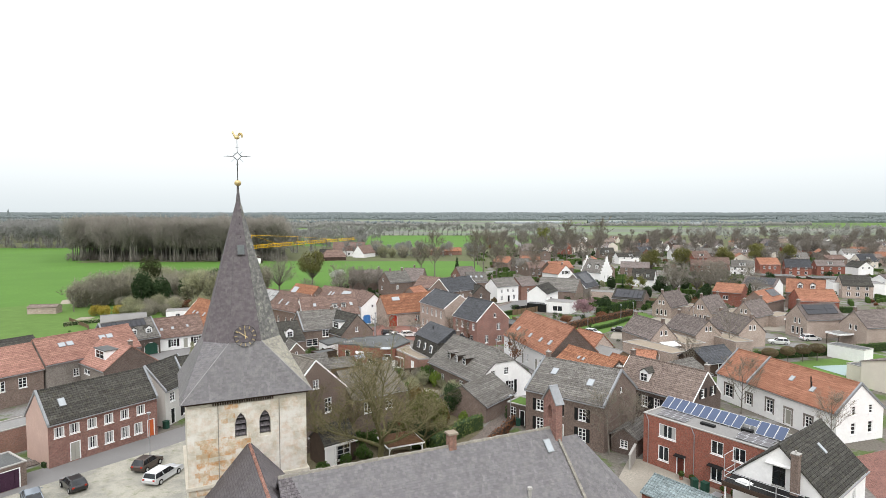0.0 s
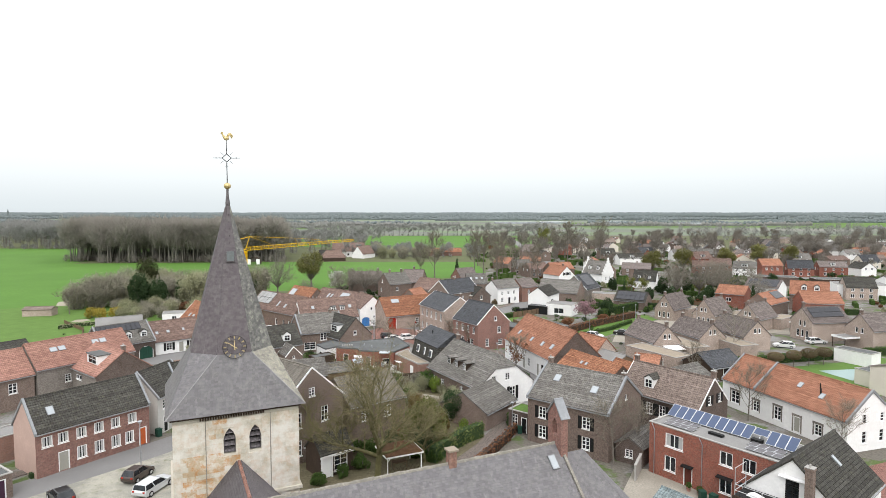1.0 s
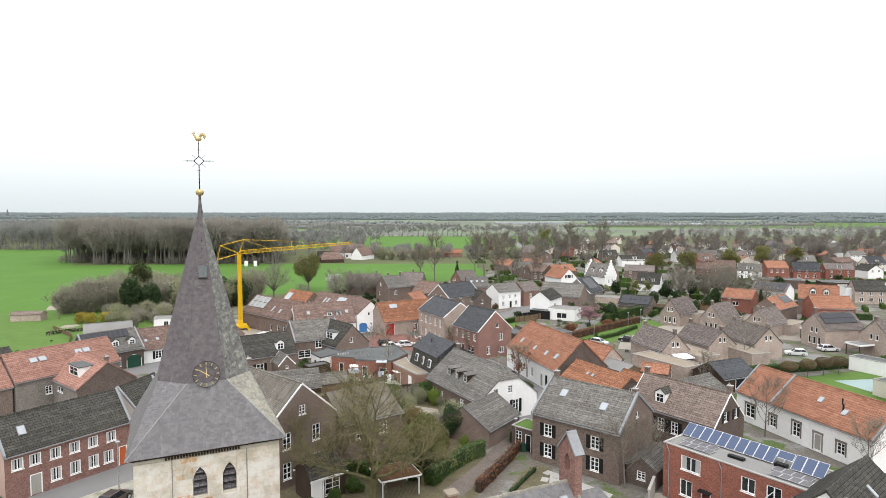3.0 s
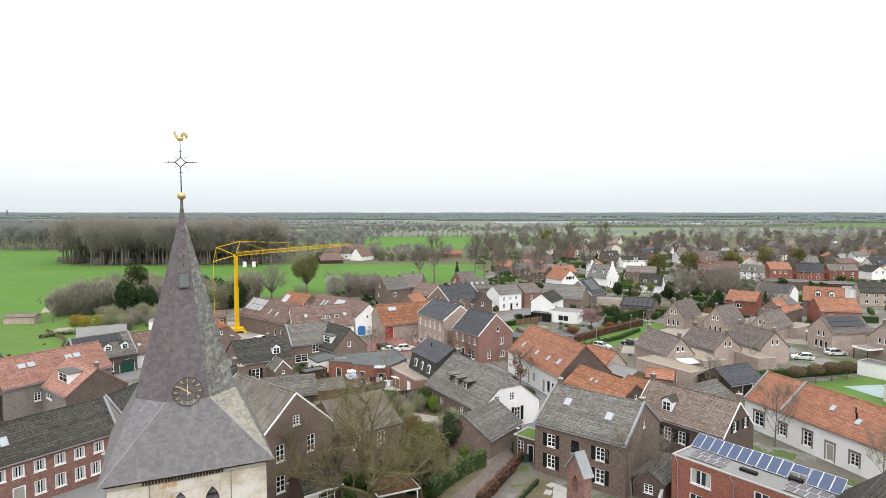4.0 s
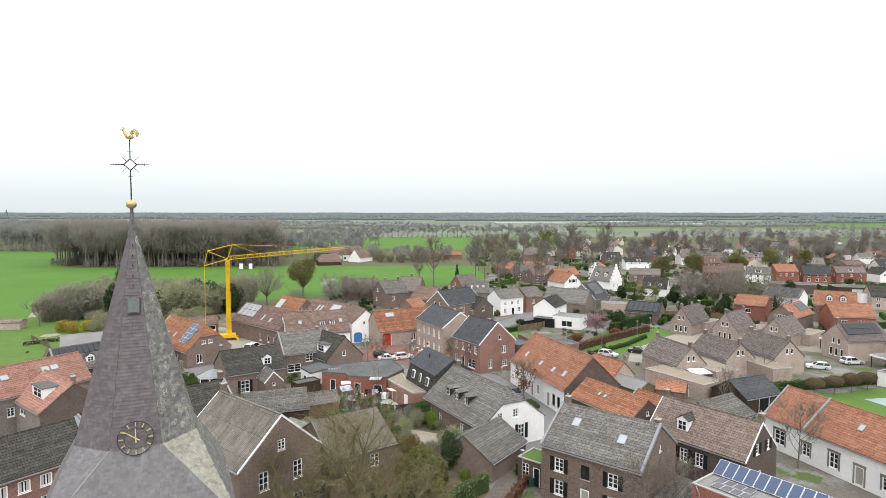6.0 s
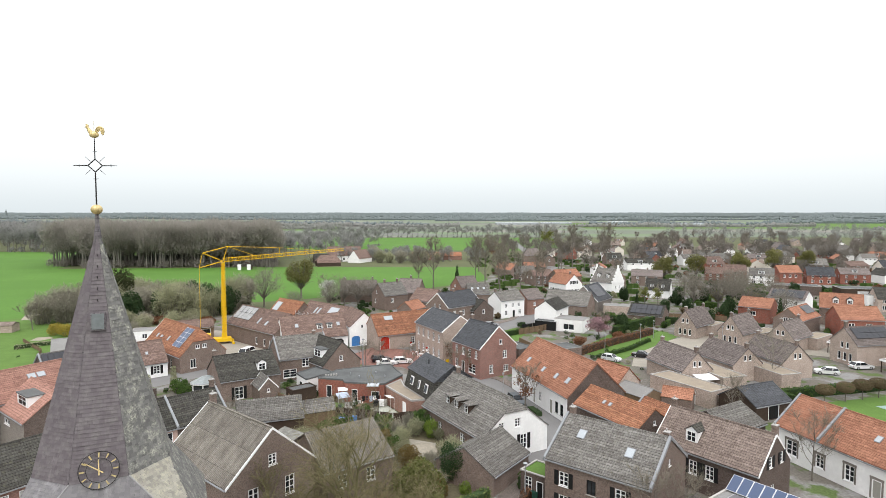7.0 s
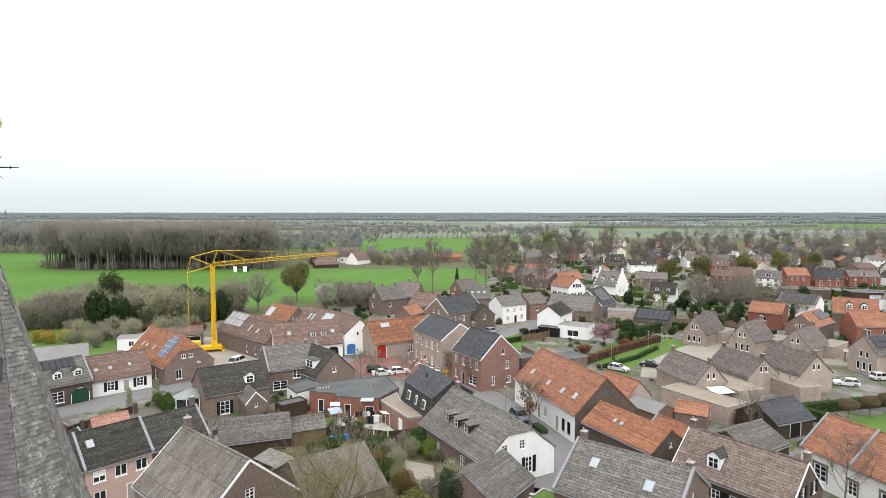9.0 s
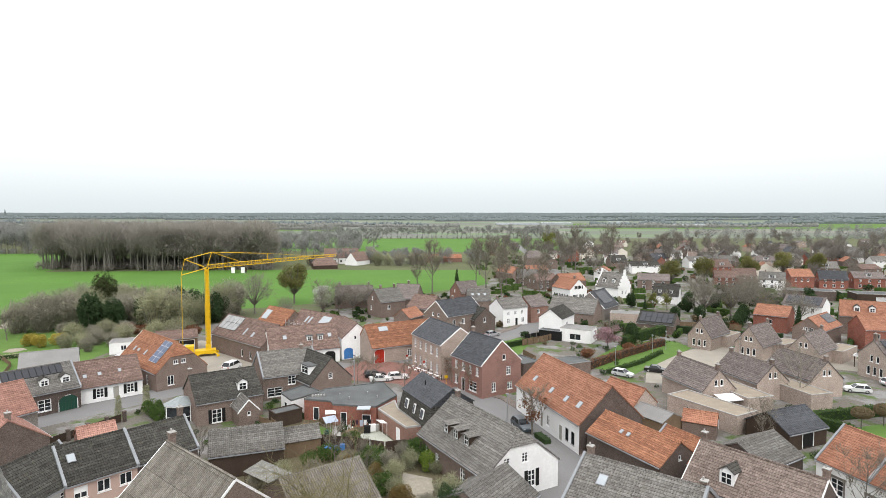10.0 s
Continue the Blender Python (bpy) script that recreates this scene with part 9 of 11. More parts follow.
M["hatch_zinc"] = plain("dull_green_zinc", (0.15, 0.165, 0.165), 0.6, 0.2, var=0.3)
M["pale_lead"] = plain("weathered_lead", (0.33, 0.325, 0.32), 0.6, 0.1, var=0.3)
M["slate_piece"] = slate_material("slates", (0.098, 0.084, 0.09), (0.13, 0.114, 0.12), (0.24, 0.23, 0.21), 0.3)
M["slate_mossy"] = slate_material("lichened_slates", (0.1, 0.098, 0.094), (0.17, 0.166, 0.158), (0.4, 0.4, 0.33), 1.0)
M["slate_roof"] = slate_material("nave_slates", (0.132, 0.126, 0.13), (0.17, 0.163, 0.167), (0.27, 0.265, 0.24), 0.4)
M["slate_lichen"] = slate_material("yellow_lichened_slates", (0.2, 0.19, 0.165), (0.3, 0.285, 0.24), (0.4, 0.38, 0.28), 1.0)


def slates(poly, along, course, width, lift=0.011, seed=1):
    """Rows of lapped slates on a convex polygon: quads (corners, whole) from the eaves upwards."""
    r = random.Random(seed)
    pts = [Vector(p) for p in poly]
    n = Vector((0, 0, 0))
    for i in range(len(pts)):
        n += pts[i].cross(pts[(i + 1) % len(pts)])
    n.normalize()
    if n.z < 0:
        n = -n
    u = Vector(along).normalized()
    v = n.cross(u)
    if v.z < 0:
        u, v = -u, -v
    o = pts[0]
    flat = [((p - o).dot(u), (p - o).dot(v)) for p in pts]
    v0, v1 = min(q[1] for q in flat), max(q[1] for q in flat)
    res = []

    def span(h):
        xs = []
        for i in range(len(flat)):
            (a, b), (c, d) = flat[i], flat[(i + 1) % len(flat)]
            if (b - h) * (d - h) < 0:
                xs.append(a + (c - a) * (h - b) / (d - b))
        return (min(xs), max(xs)) if len(xs) >= 2 else None

    k, h = 0, v0
    while h < v1 - 0.03:
        lo, hi = span(h + course * 0.12), span(min(h + course * 1.1, v1 - 0.004))
        if lo and hi:
            x = lo[0] - (width * 0.5 if k % 2 else 0)
            while x < lo[1]:
                a, b = max(x + 0.002, lo[0]), min(x + width - 0.002, lo[1])
                c, d = max(x + 0.002, hi[0]), min(x + width - 0.002, hi[1])
                if b - a > 0.05:
                    if d < c:
                        c = d = max(hi[0], min(hi[1], (a + b) / 2))
                    up = lift * r.uniform(0.8, 1.5)
                    P = lambda uu, vv, w: o + u * uu + v * vv + n * w
                    jig = r.uniform(-0.008, 0.008)
                    res.append(([P(a, h + jig, up), P(b, h + jig, up), P(d, min(h + course * 1.15, v1), 0.006), P(c, min(h + course * 1.15, v1), 0.006)], b - a > width - 0.02 and d - c > width - 0.02))
                x += width
        h += course
        k += 1
    return res, n


def slate_shape(quads, n):
    s = Shape()
    for q, _ in quads:
        s.face(q)
        s.face([q[0] - n * 0.011, q[1] - n * 0.011, q[1], q[0]])
    return s


for k, (a, b, t) in enumerate(SPIRE_FACES):
    top = [a + (t - a) * 0.955, b + (t - b) * 0.955]
    quads, n = slates([a, b, top[1], top[0]], b - a, 0.17, 0.22, 0.026, seed=k)
    if k == 5:
        # the face with the clock: its slates one by one
        loose, count = [], 0
        for q, whole in quads:
            if count < 290 and q[0].z > 20.9:
                one = Shape()
                c = (q[0] + q[1]) / 2
                one.face([p - c for p in q])
                one.face([q[0] - n * 0.02 - c, q[1] - n * 0.02 - c, q[1] - c, q[0] - c])
                ob = part("slate", one, M["slate_piece"], spire)
                ob.location = c
                count += 1
            else:
                loose.append((q, whole))
        quads = loose
    tagged(part("slate_cover", slate_shape(quads, n), M["slate_mossy"] if k in (6, 7) else M["slate_piece"], church), kind="stuff")
for k, q in enumerate(skirt_faces):
    al = (q[1] - q[0]) if len(q) == 4 else (q[2] - q[1])
    quads, n = slates(q, al, 0.14, 0.2, 0.02, seed=20 + k)
    tagged(part("slate_cover", slate_shape(quads, n), M[{1: "slate_lichen", 2: "slate_mossy"}.get(k, "slate_roof")], church), kind="stuff")
for poly in ([(XA + 4.2, NY - NH - 0.3, NE), (XB - 0.2, NY - NH - 0.3, NE), (XB - 0.2, NY, NZ), (XA + 0.7, NY, NZ)], [(CX0 + 0.2, NY - CHW, CE), (CX2 - 2.5, NY - CHW, CE), (CX1, NY, CZ), (CX0 + 0.2, NY, CZ)], [(CX2 - 2.5, NY - CHW, CE), (CX2, NY - 2.6, CE), (CX1, NY, CZ)]):
    al = Vector(poly[1]) - Vector(poly[0])
    quads, n = slates(poly, al, 0.17, 0.22, 0.026, seed=40)
    tagged(part("slate_cover", slate_shape(quads, n), M["slate_roof"], church), kind="stuff")
quads, n = slates([(TX, ys, TZ), (TX, ye, TZ), (TX - TH, ye, TEV), (TX - TH, ys, TEV)], (0, 1, 0), 0.2, 0.26, seed=45)
tagged(part("slate_cover", slate_shape(quads, n), M["slate_piece"], church), kind="stuff")
quads, n = slates([(TX, ys, TZ), (TX, ye, TZ), (TX + TH, ye, TEV), (TX + TH, ys, TEV)], (0, 1, 0), 0.2, 0.26, seed=46)
tagged(part("slate_cover", slate_shape(quads, n), M["slate_piece"], church), kind="stuff")
# lead rolls on the skirt hips
for a, b in ((sq[0], octa[5]), (sq[1], octa[6]), (sq[2], octa[0]), (sq[3], octa[3])):
    hip = Shape()
    hip.tube(a + Vector((0, 0, 0.02)), b + Vector((0, 0, 0.02)), 0.034, 0.034, 6)
    part("lead_roll", hip, M["pale_lead"], church)

# belfry wall: mortar ground with two pointed openings, blocks set before it
OPEN = [(TW - 0.55, 14.15, 0.78, 1.7), (TW + 1.1, 14.15, 0.78, 1.7)]
mortar = Shape()
o, u, n = Vector((-TW, -TW + 0.05, 0)), Vector((1, 0, 0)), Vector((0, -1, 0))
wall_face(mortar, o, u, n, 2 * TW, [], TE, OPEN, 0.5)
for sx in (-1, 1):
    oo, uu, nn = Vector((sx * (TW - 0.05), -sx * TW, 0)), Vector((0, sx, 0)), Vector((sx, 0, 0))
    wall_face(mortar, oo, uu, nn, 2 * TW, [], TE, [], 0.3)
part("mortar_bed", mortar, M["stone"], tower)
for cu, z0, w, h in OPEN:
    x = cu - TW
    rev = Shape()
    y0 = -TW + 0.04
    for s in (-1, 1):
        # spandrel stones that make the pointed head
        rev.prism([(x + s * w / 2, y0, z0 + h - 0.75), (x + s * w / 2, y0, z0 + h + 0.02), (x, y0, z0 + h + 0.02), (x + s * w * 0.28, y0, z0 + h - 0.22), (x + s * w * 0.43, y0, z0 + h - 0.48)], [(x + s * w / 2, y0 + 0.3, z0 + h - 0.75), (x + s * w / 2, y0 + 0.3, z0 + h + 0.02), (x, y0 + 0.3, z0 + h + 0.02), (x + s * w * 0.28, y0 + 0.3, z0 + h - 0.22), (x + s * w * 0.43, y0 + 0.3, z0 + h - 0.48)])
    part("arch_stone", rev, M["block"], tower)
    # black sheet added in place of the dark inside the belfry
    dark = Shape()
    dark.box(x - w / 2, -TW + 0.52, z0, x + w / 2, -TW + 0.56, z0 + h)
    opening = part("belfry_opening", dark, M["black_paint"], tower, "pointed belfry opening with slate louvres, its dark a black sheet")
    for k in range(4):
        lv = Shape()
        z = z0 + 0.1 + k * 0.42
        lv.slab([(x - w / 2 + 0.02, -TW + 0.08, z), (x + w / 2 - 0.02, -TW + 0.08, z), (x + w / 2 - 0.02, -TW + 0.42, z + 0.24), (x - w / 2 + 0.02, -TW + 0.42, z + 0.24)], 0.04)
        part("louvre", lv, M["slate"], opening)
r = random.Random(3)
cache = {}


def block(length, mat):
    key = (round(length, 2), mat)
    if key not in cache:
        s = Shape()
        l, h, d, c = key[0] / 2 - 0.002, 0.1612, 0.16, 0.005
        back = [(-l, d, -h), (l, d, -h), (l, d, h), (-l, d, h)]
        edge = [(-l, c, -h), (l, c, -h), (l, c, h), (-l, c, h)]
        face = [(-l + c, 0, -h + c), (l - c, 0, -h + c), (l - c, 0, h - c), (-l + c, 0, h - c)]
        s.prism(back, edge, 0, False)
        s.prism(edge, face, 0, False)
        s.face(face)
        cache[key] = s.mesh("stone_block", M[mat])
    return cache[key]


z, row = 10.4, 0
while z < TE - 0.45:
    x = -TW
    while x < TW - 0.02:
        w = min(r.choice((0.45, 0.55, 0.65, 0.8, 0.95)), TW - x)
        if TW - (x + w) < 0.25:
            w = TW - x
        cuts = [(x, x + w)]
        for cu, z0, ow, oh in OPEN:
            a, b = cu - TW - ow / 2, cu - TW + ow / 2
            if z + 0.32 > z0 and z < z0 + oh:
                cuts = [q for p, e in cuts for q in ((p, min(e, a)), (max(p, b), e)) if q[1] - q[0] > 0.06]
        for a, b in cuts:
            ochre = (a < -0.7 and z < 14.2 and a > -3.6 and r.random() < 0.85) or (-1.9 < a < -0.9 and r.random() < 0.5)
            ob = new("stone_block", block(b - a, "block_ochre" if ochre else "block"))
            ob.parent = tower
            ob.location = ((a + b) / 2, -TW - 0.02 + r.uniform(-0.006, 0.006), z + 0.16)
        x += w
    z += 0.325
    row += 1
corb = Shape()
corb.box(0, -0.14, 0, 0.09, 0.02, 0.16)
corbel_mesh = corb.mesh("corbel", M["wood_dark"])
for i in range(26):
    ob = new("corbel", corbel_mesh)
    ob.parent = tower
    ob.location = (-2.4 + i * 0.16, -TW, TE - 0.36)
sm = Shape()
for x in (-2.05, 2.1):
    sm.box(x - 0.025, -TW - 0.05, 8, x + 0.025, -TW + 0.02, TE - 0.4)
part("anchor_strip", sm, M["lichen"], tower)

# clock on the spire, with open ironwork dial
slope = math.atan2(OA, TIPZ - OZ)
def on_face(z, out=0.0):
    return Vector((0, -(OA * (TIPZ - z) / (TIPZ - OZ)) - out, z))


ck = part("clock", Shape(), M["iron"], church, "round open-work tower clock with gilded pointers")
face_m = Matrix.Translation(on_face(21.08, 0.2)) @ Matrix.Rotation(-slope, 4, "X")
CLK = Shape()
N = 32
for R0, R1 in ((0.79, 0.765), (0.5, 0.485)):
    for i in range(N):
        a, b = 2 * math.pi * i / N, 2 * math.pi * (i + 1) / N
        q = [face_m @ Vector((R * math.cos(t), y, R * math.sin(t))) for R, t, y in ((R0, a, 0), (R0, b, 0), (R1, b, 0), (R1, a, 0))]
        p = [face_m @ Vector((R * math.cos(t), 0.05, R * math.sin(t))) for R, t in ((R0, a), (R0, b), (R1, b), (R1, a))]
        CLK.prism(q, p)
for i in range(4):
    t = math.pi / 2 * i
    CLK.tube(face_m @ Vector((0.7 * math.cos(t), 0.03, 0.7 * math.sin(t))), face_m @ Vector((0.7 * math.cos(t), 0.35, 0.7 * math.sin(t))), 0.025, 0.025, 5)
part("dial_ring", CLK, M["iron"], ck)
for i in range(12):
    t = math.pi / 6 * i
    tk = Shape()
    c, s = math.cos(t), math.sin(t)
    q = [face_m @ Vector((rr * c - w * s, y, rr * s + w * c)) for rr, w, y in ((0.54, -0.02, -0.02), (0.73, -0.034, -0.02), (0.73, 0.034, -0.02), (0.54, 0.02, -0.02))]
    tk.prism(q, [p + (face_m.to_3x3() @ Vector((0, 0.03, 0))) for p in q])
    part("hour_mark", tk, M["gold_dull"], ck)
for t, L, w in ((radians(145), 0.62, 0.05), (radians(92), 0.42, 0.06)):
    hd = Shape()
    c, s = math.cos(t), math.sin(t)
    q = [face_m @ Vector((rr * c - ww * s, -0.06, rr * s + ww * c)) for rr, ww in ((-0.2, -w / 2), (L, -w * 0.25), (L + 0.06, 0), (L, w * 0.25), (-0.2, w / 2))]
    hd.prism(q, [p + (face_m.to_3x3() @ Vector((0, 0.025, 0))) for p in q])
    part("clock_pointer", hd, M["gold"], ck)
# hatch and ladder hooks
hm = Matrix.Translation(on_face(27.2, 0.04)) @ Matrix.Rotation(-slope, 4, "X")
hs = Shape()
hs.box(-0.3, -0.12, -0.4, 0.3, 0.1, 0.4, 0, hm)
hatch = part("hatch", hs, M["slate"], church, "dark zinc hatch in the spire")
hs = Shape()
hs.box(-0.24, -0.15, -0.34, 0.24, -0.12, 0.34, 0, hm)
part("hatch_lid", hs, M["hatch_zinc"], hatch)
for z in (28.1, 28.6, 29.1, 29.6, 30.1):
    hk = Shape()
    p = on_face(z, 0.02)
    hk.tube(p, p + Vector((0, -0.12, 0.02)), 0.018, 0.018, 5)
    hk.tube(p + Vector((0, -0.12, 0.02)), p + Vector((0, -0.12, 0.12)), 0.018, 0.018, 5)
    part("ladder_hook", hk, M["iron"], church)
# lead cap, gilded ball, wrought cross and cock
cp = Shape()
cp.tube((0, 0, TIPZ - 0.5), (0, 0, TIPZ + 0.15), 0.17, 0.09, 8)
cp.tube((0, 0, TIPZ + 0.15), (0, 0, 32.0), 0.09, 0.08, 8)
part("lead_cap", cp, M["slate"], church)
bl = Shape()
bl.ball((0, 0, 32.22), 0.25, 0.25, 0.23, 20, 12)
part("gilded_ball", bl, M["gold"], church, "gilded ball on the spire")
cm = Matrix.Rotation(radians(-17), 4, "Z")
cr = Shape()
P = lambda x, z, y=0.0: cm @ Vector((x, y, z))
cr.tube(P(0, 32.4), P(0, 33.93), 0.035, 0.028, 6)
cr.tube(P(0, 34.5), P(0, 35.45), 0.026, 0.02, 6)
dz = 0.29
dia = [(0, 34.22 - dz), (dz + 0.02, 34.22), (0, 34.22 + dz), (-dz - 0.02, 34.22)]
for i in range(4):
    cr.tube(P(*dia[i]), P(*dia[(i + 1) % 4]), 0.026, 0.026, 6)
for s in (-1, 1):
    cr.tube(P(s * (dz + 0.02), 34.22), P(s * 0.95, 34.22), 0.026, 0.012, 6)
    for zz in (34.22 - 0.3, 34.22 + 0.3):
        cr.tube(P(s * 0.2, 34.22 + (0.19 if zz > 34.22 else -0.19)), P(s * 0.42, 34.22 + (0.4 if zz > 34.22 else -0.4)), 0.014, 0.008, 5)
    cr.tube(P(s * 0.68, 34.16), P(s * 0.68, 34.28), 0.012, 0.012, 5)
for z in (33.6, 34.85):
    for s in (-1, 1):
        cr.tube(P(0, z), P(s * 0.12, z + 0.03), 0.012, 0.008, 5)
part("wrought_cross", cr, M["iron"], church, "black wrought-iron spire cross")
ck2 = Shape()
ck2.ball(P(0.0, 35.62), 0.2, 0.09, 0.15, 12, 8)
ck2.tube(P(-0.12, 35.68), P(-0.27, 35.92), 0.1, 0.06, 8)
ck2.ball(P(-0.29, 35.97), 0.075, 0.05, 0.07, 8, 6)
ck2.tube(P(-0.34, 35.97), P(-0.43, 35.94), 0.025, 0.004, 5)
for i in range(3):
    ck2.ball(P(-0.32 + i * 0.04, 36.06 - i * 0.01), 0.03, 0.015, 0.04, 6, 4)
for i in range(5):
    bow = 0.05 + 0.034 * i
    pts = [P(0.25 + bow * math.cos(t), 35.78 + bow * 1.15 * math.sin(t)) for t in (3.6, 3.0, 2.4, 1.8, 1.2, 0.6, 0.0, -0.6, -1.0)]
    for j in range(8):
        ck2.tube(pts[j], pts[j + 1], 0.024, 0.022, 5)
ck2.tube(P(0, 35.4), P(0, 36.25), 0.015, 0.006, 5)
part("weathercock", ck2, M["gold"], church, "gilded weathercock")
# bell-cote on the east gable of the nave
bc = Shape()
bx0, bx1, by0, by1 = XB - 0.3, XB + 0.26, NY - 0.8, NY + 0.8
bc.box(bx0, by0, 12.6, bx1, by0 + 0.5, 16.0)
bc.box(bx0, by1 - 0.5, 12.6, bx1, by1, 16.0)
bc.box(bx0, by0 + 0.5, 12.6, bx1, by1 - 0.5, 14.5)
bc.prism([(bx0, by0 + 0.5, 15.3), (bx0, NY, 15.75), (bx0, by1 - 0.5, 15.3), (bx0, by1 - 0.5, 16.0), (bx0, by0 + 0.5, 16.0)], [(bx1, by0 + 0.5, 15.3), (bx1, NY, 15.75), (bx1, by1 - 0.5, 15.3), (bx1, by1 - 0.5, 16.0), (bx1, by0 + 0.5, 16.0)])
bc.prism([(bx0, by0, 16.0), (bx0, by1, 16.0), (bx0, NY, 17.0)], [(bx1, by0, 16.0), (bx1, by1, 16.0), (bx1, NY, 17.0)])
cote = part("bell_cote", bc, M["brick_rose"], church, "brick bell-cote with arched opening and lead roof")
rf = Shape()
rf.slab([(bx0 - 0.1, by0 - 0.15, 15.85), (bx1 + 0.1, by0 - 0.15, 15.85), (bx1 + 0.1, NY, 17.12), (bx0 - 0.1, NY, 17.12)], 0.1)
rf.slab([(bx1 + 0.1, by1 + 0.15, 15.85), (bx0 - 0.1, by1 + 0.15, 15.85), (bx0 - 0.1, NY, 17.12), (bx1 + 0.1, NY, 17.12)], 0.1)
part("bell_cote_roof", rf, M["lead"], cote)
vt = Shape()
vt.box(12.25, NY - 0.28, 13.6, 12.78, NY + 0.25, 14.75)
vent = part("ridge_vent", vt, M["brick_pink"], church, "square ridge vent with pale stone cap")
vt = Shape()
vt.box(12.15, NY - 0.38, 14.75, 12.88, NY + 0.35, 14.87)
part("vent_cap", vt, M["gravel_roof"], vent)
nslope = math.atan2(NZ - NE, NH + 0.3)


def on_nave(x, f):
    return Matrix.Translation((x, NY - f * (NH + 0.3), NZ - f * (NZ - NE))) @ Matrix.Rotation(nslope, 4, "X")


sk = Shape()
sk.box(-0.28, -0.5, 0, 0.28, 0.5, 0.14, 0, on_nave(19.9, 0.13))
sky_w = part("roof_window", sk, M["lead"], church)
sk = Shape()
sk.box(-0.22, -0.44, 0.14, 0.22, 0.44, 0.155, 0, on_nave(19.9, 0.13))
part("pane", sk, M["skylight"], sky_w)
pv = Shape()
q = on_nave(16.9, 0.42).translation
pv.tube((q.x, q.y, q.z - 0.2), (q.x, q.y, q.z + 0.5), 0.13, 0.13, 10)
pv.tube((q.x, q.y, q.z + 0.5), (q.x, q.y, q.z + 0.62), 0.2, 0.17, 10)
part("vent_pipe", pv, M["concrete"], church)

# ---- crane ----
crane = thing("tower_crane", pose(-53.6, 162.2, 0, 0, 0, 22), "yellow self-erecting building crane in the farmyard", "crane")


def lattice(s, a, b, w0, w1, bays, rad, diag):
    """A square lattice boom from a to b."""
    a, b = Vector(a), Vector(b)
    d = (b - a).normalized()
    x = d.cross(Vector((0, 0, 1))) if abs(d.z) < 0.9 else Vector((1, 0, 0))
    x.normalize()
    y = d.cross(x).normalized()
    C = lambda t, i: a.lerp(b, t) + (x * (1 if i in (0, 3) else -1) + y * (1 if i < 2 else -1)) * (w0 + (w1 - w0) * t) / 2
    for i in range(4):
        s.tube(C(0, i), C(1, i), rad, rad, 4)
    for k in range(bays):
        for i in range(4):
            s.tube(C(k / bays, i), C((k + 1) / bays, (i + 1) % 4), diag, diag, 4)
            s.tube(C(k / bays, i), C(k / bays, (i + 1) % 4), diag, diag, 4)


ms = Shape()
ms.box(-0.62, -0.62, 1.4, 0.62, 0.62, 2.6)
lattice(ms, (0, 0, 1.4), (0, 0, 12.0), 0.98, 0.98, 12, 0.09, 0.05)
lattice(ms, (0, 0, 11.6), (0, 0, 20.2), 0.85, 0.85, 11, 0.08, 0.045)
ms.box(-0.36, -0.36, 2.0, 0.36, 0.36, 12.0)
ms.box(-0.3, -0.3, 12.0, 0.3, 0.3, 20.0)
mast = part("mast", ms, M["crane_yellow"], crane)
jb = Shape()
lattice(jb, (0.4, 0, 20.6), (15.5, 0, 21.6), 0.85, 0.8, 16, 0.055, 0.032)
lattice(jb, (15.5, 0, 21.6), (30.0, 0, 22.5), 0.8, 0.5, 16, 0.05, 0.03)
part("jib", jb, M["crane_yellow"], crane)
af = Shape()
top = Vector((1.2, 0, 23.9))
back = Vector((-4.6, 0, 22.4))
tail = Vector((-5.4, 0, 18.8))
for y in (-0.4, 0.4):
    o = Vector((0, y, 0))
    af.tube(Vector((0, 0, 20.3)) + o, top + o, 0.07, 0.06, 5)
    af.tube(top + o, back + o, 0.06, 0.06, 5)
    af.tube(Vector((0, 0, 20.3)) + o, back + o, 0.06, 0.06, 5)
    af.tube(Vector((0, 0, 20.3)) + o, tail + o, 0.07, 0.06, 5)
    af.tube(back + o, tail + o, 0.06, 0.06, 5)
    af.tube(top + o, Vector((13.5, y * 0.6, 23.3)), 0.035, 0.035, 5)
    af.tube(top + o, Vector((8.0, y * 0.6, 21.3)), 0.035, 0.035, 5)
    af.tube(tail + o, Vector((-5.4, y, 2.4)), 0.05, 0.05, 5)
for k in range(14):
    af.tube((-5.4, -0.4, 3 + k * 1.1), (-5.4, 0.4, 3.6 + k * 1.1), 0.025, 0.025, 4)
af.tube((13.5, 0, 21.7), (13.5, 0, 23.3), 0.05, 0.05, 5)
af.tube((13.5, 0, 23.3), (24.0, 0, 22.4), 0.03, 0.03, 5)
part("guy_frame", af, M["crane_yellow"], crane)
bs = Shape()
bs.box(-3.0, -1.3, 0.6, 1.6, 1.3, 1.4)
for x, y in ((-2.6, -2.0), (-2.6, 2.0), (2.0, -2.0), (2.0, 2.0)):
    bs.tube((x * 0.4, y * 0.4, 0.9), (x, y, 0.5), 0.16, 0.14, 6)
    bs.box(x - 0.3, y - 0.3, 0, x + 0.3, y + 0.3, 0.5)
part("undercarriage", bs, M["crane_yellow"], crane)
cw = Shape()
for k in range(3):
    cw.box(-4.9, -1.1, 1.0 + k * 0.55, -3.1, 1.1, 1.5 + k * 0.55)
part("counterweight", cw, M["crane_yellow"], crane)


# ---- vehicles ----
def paint(name, col, metal=0.2):
    m = plain(name, col, 0.3, metal, var=0.05, coat=0.6)
    return m


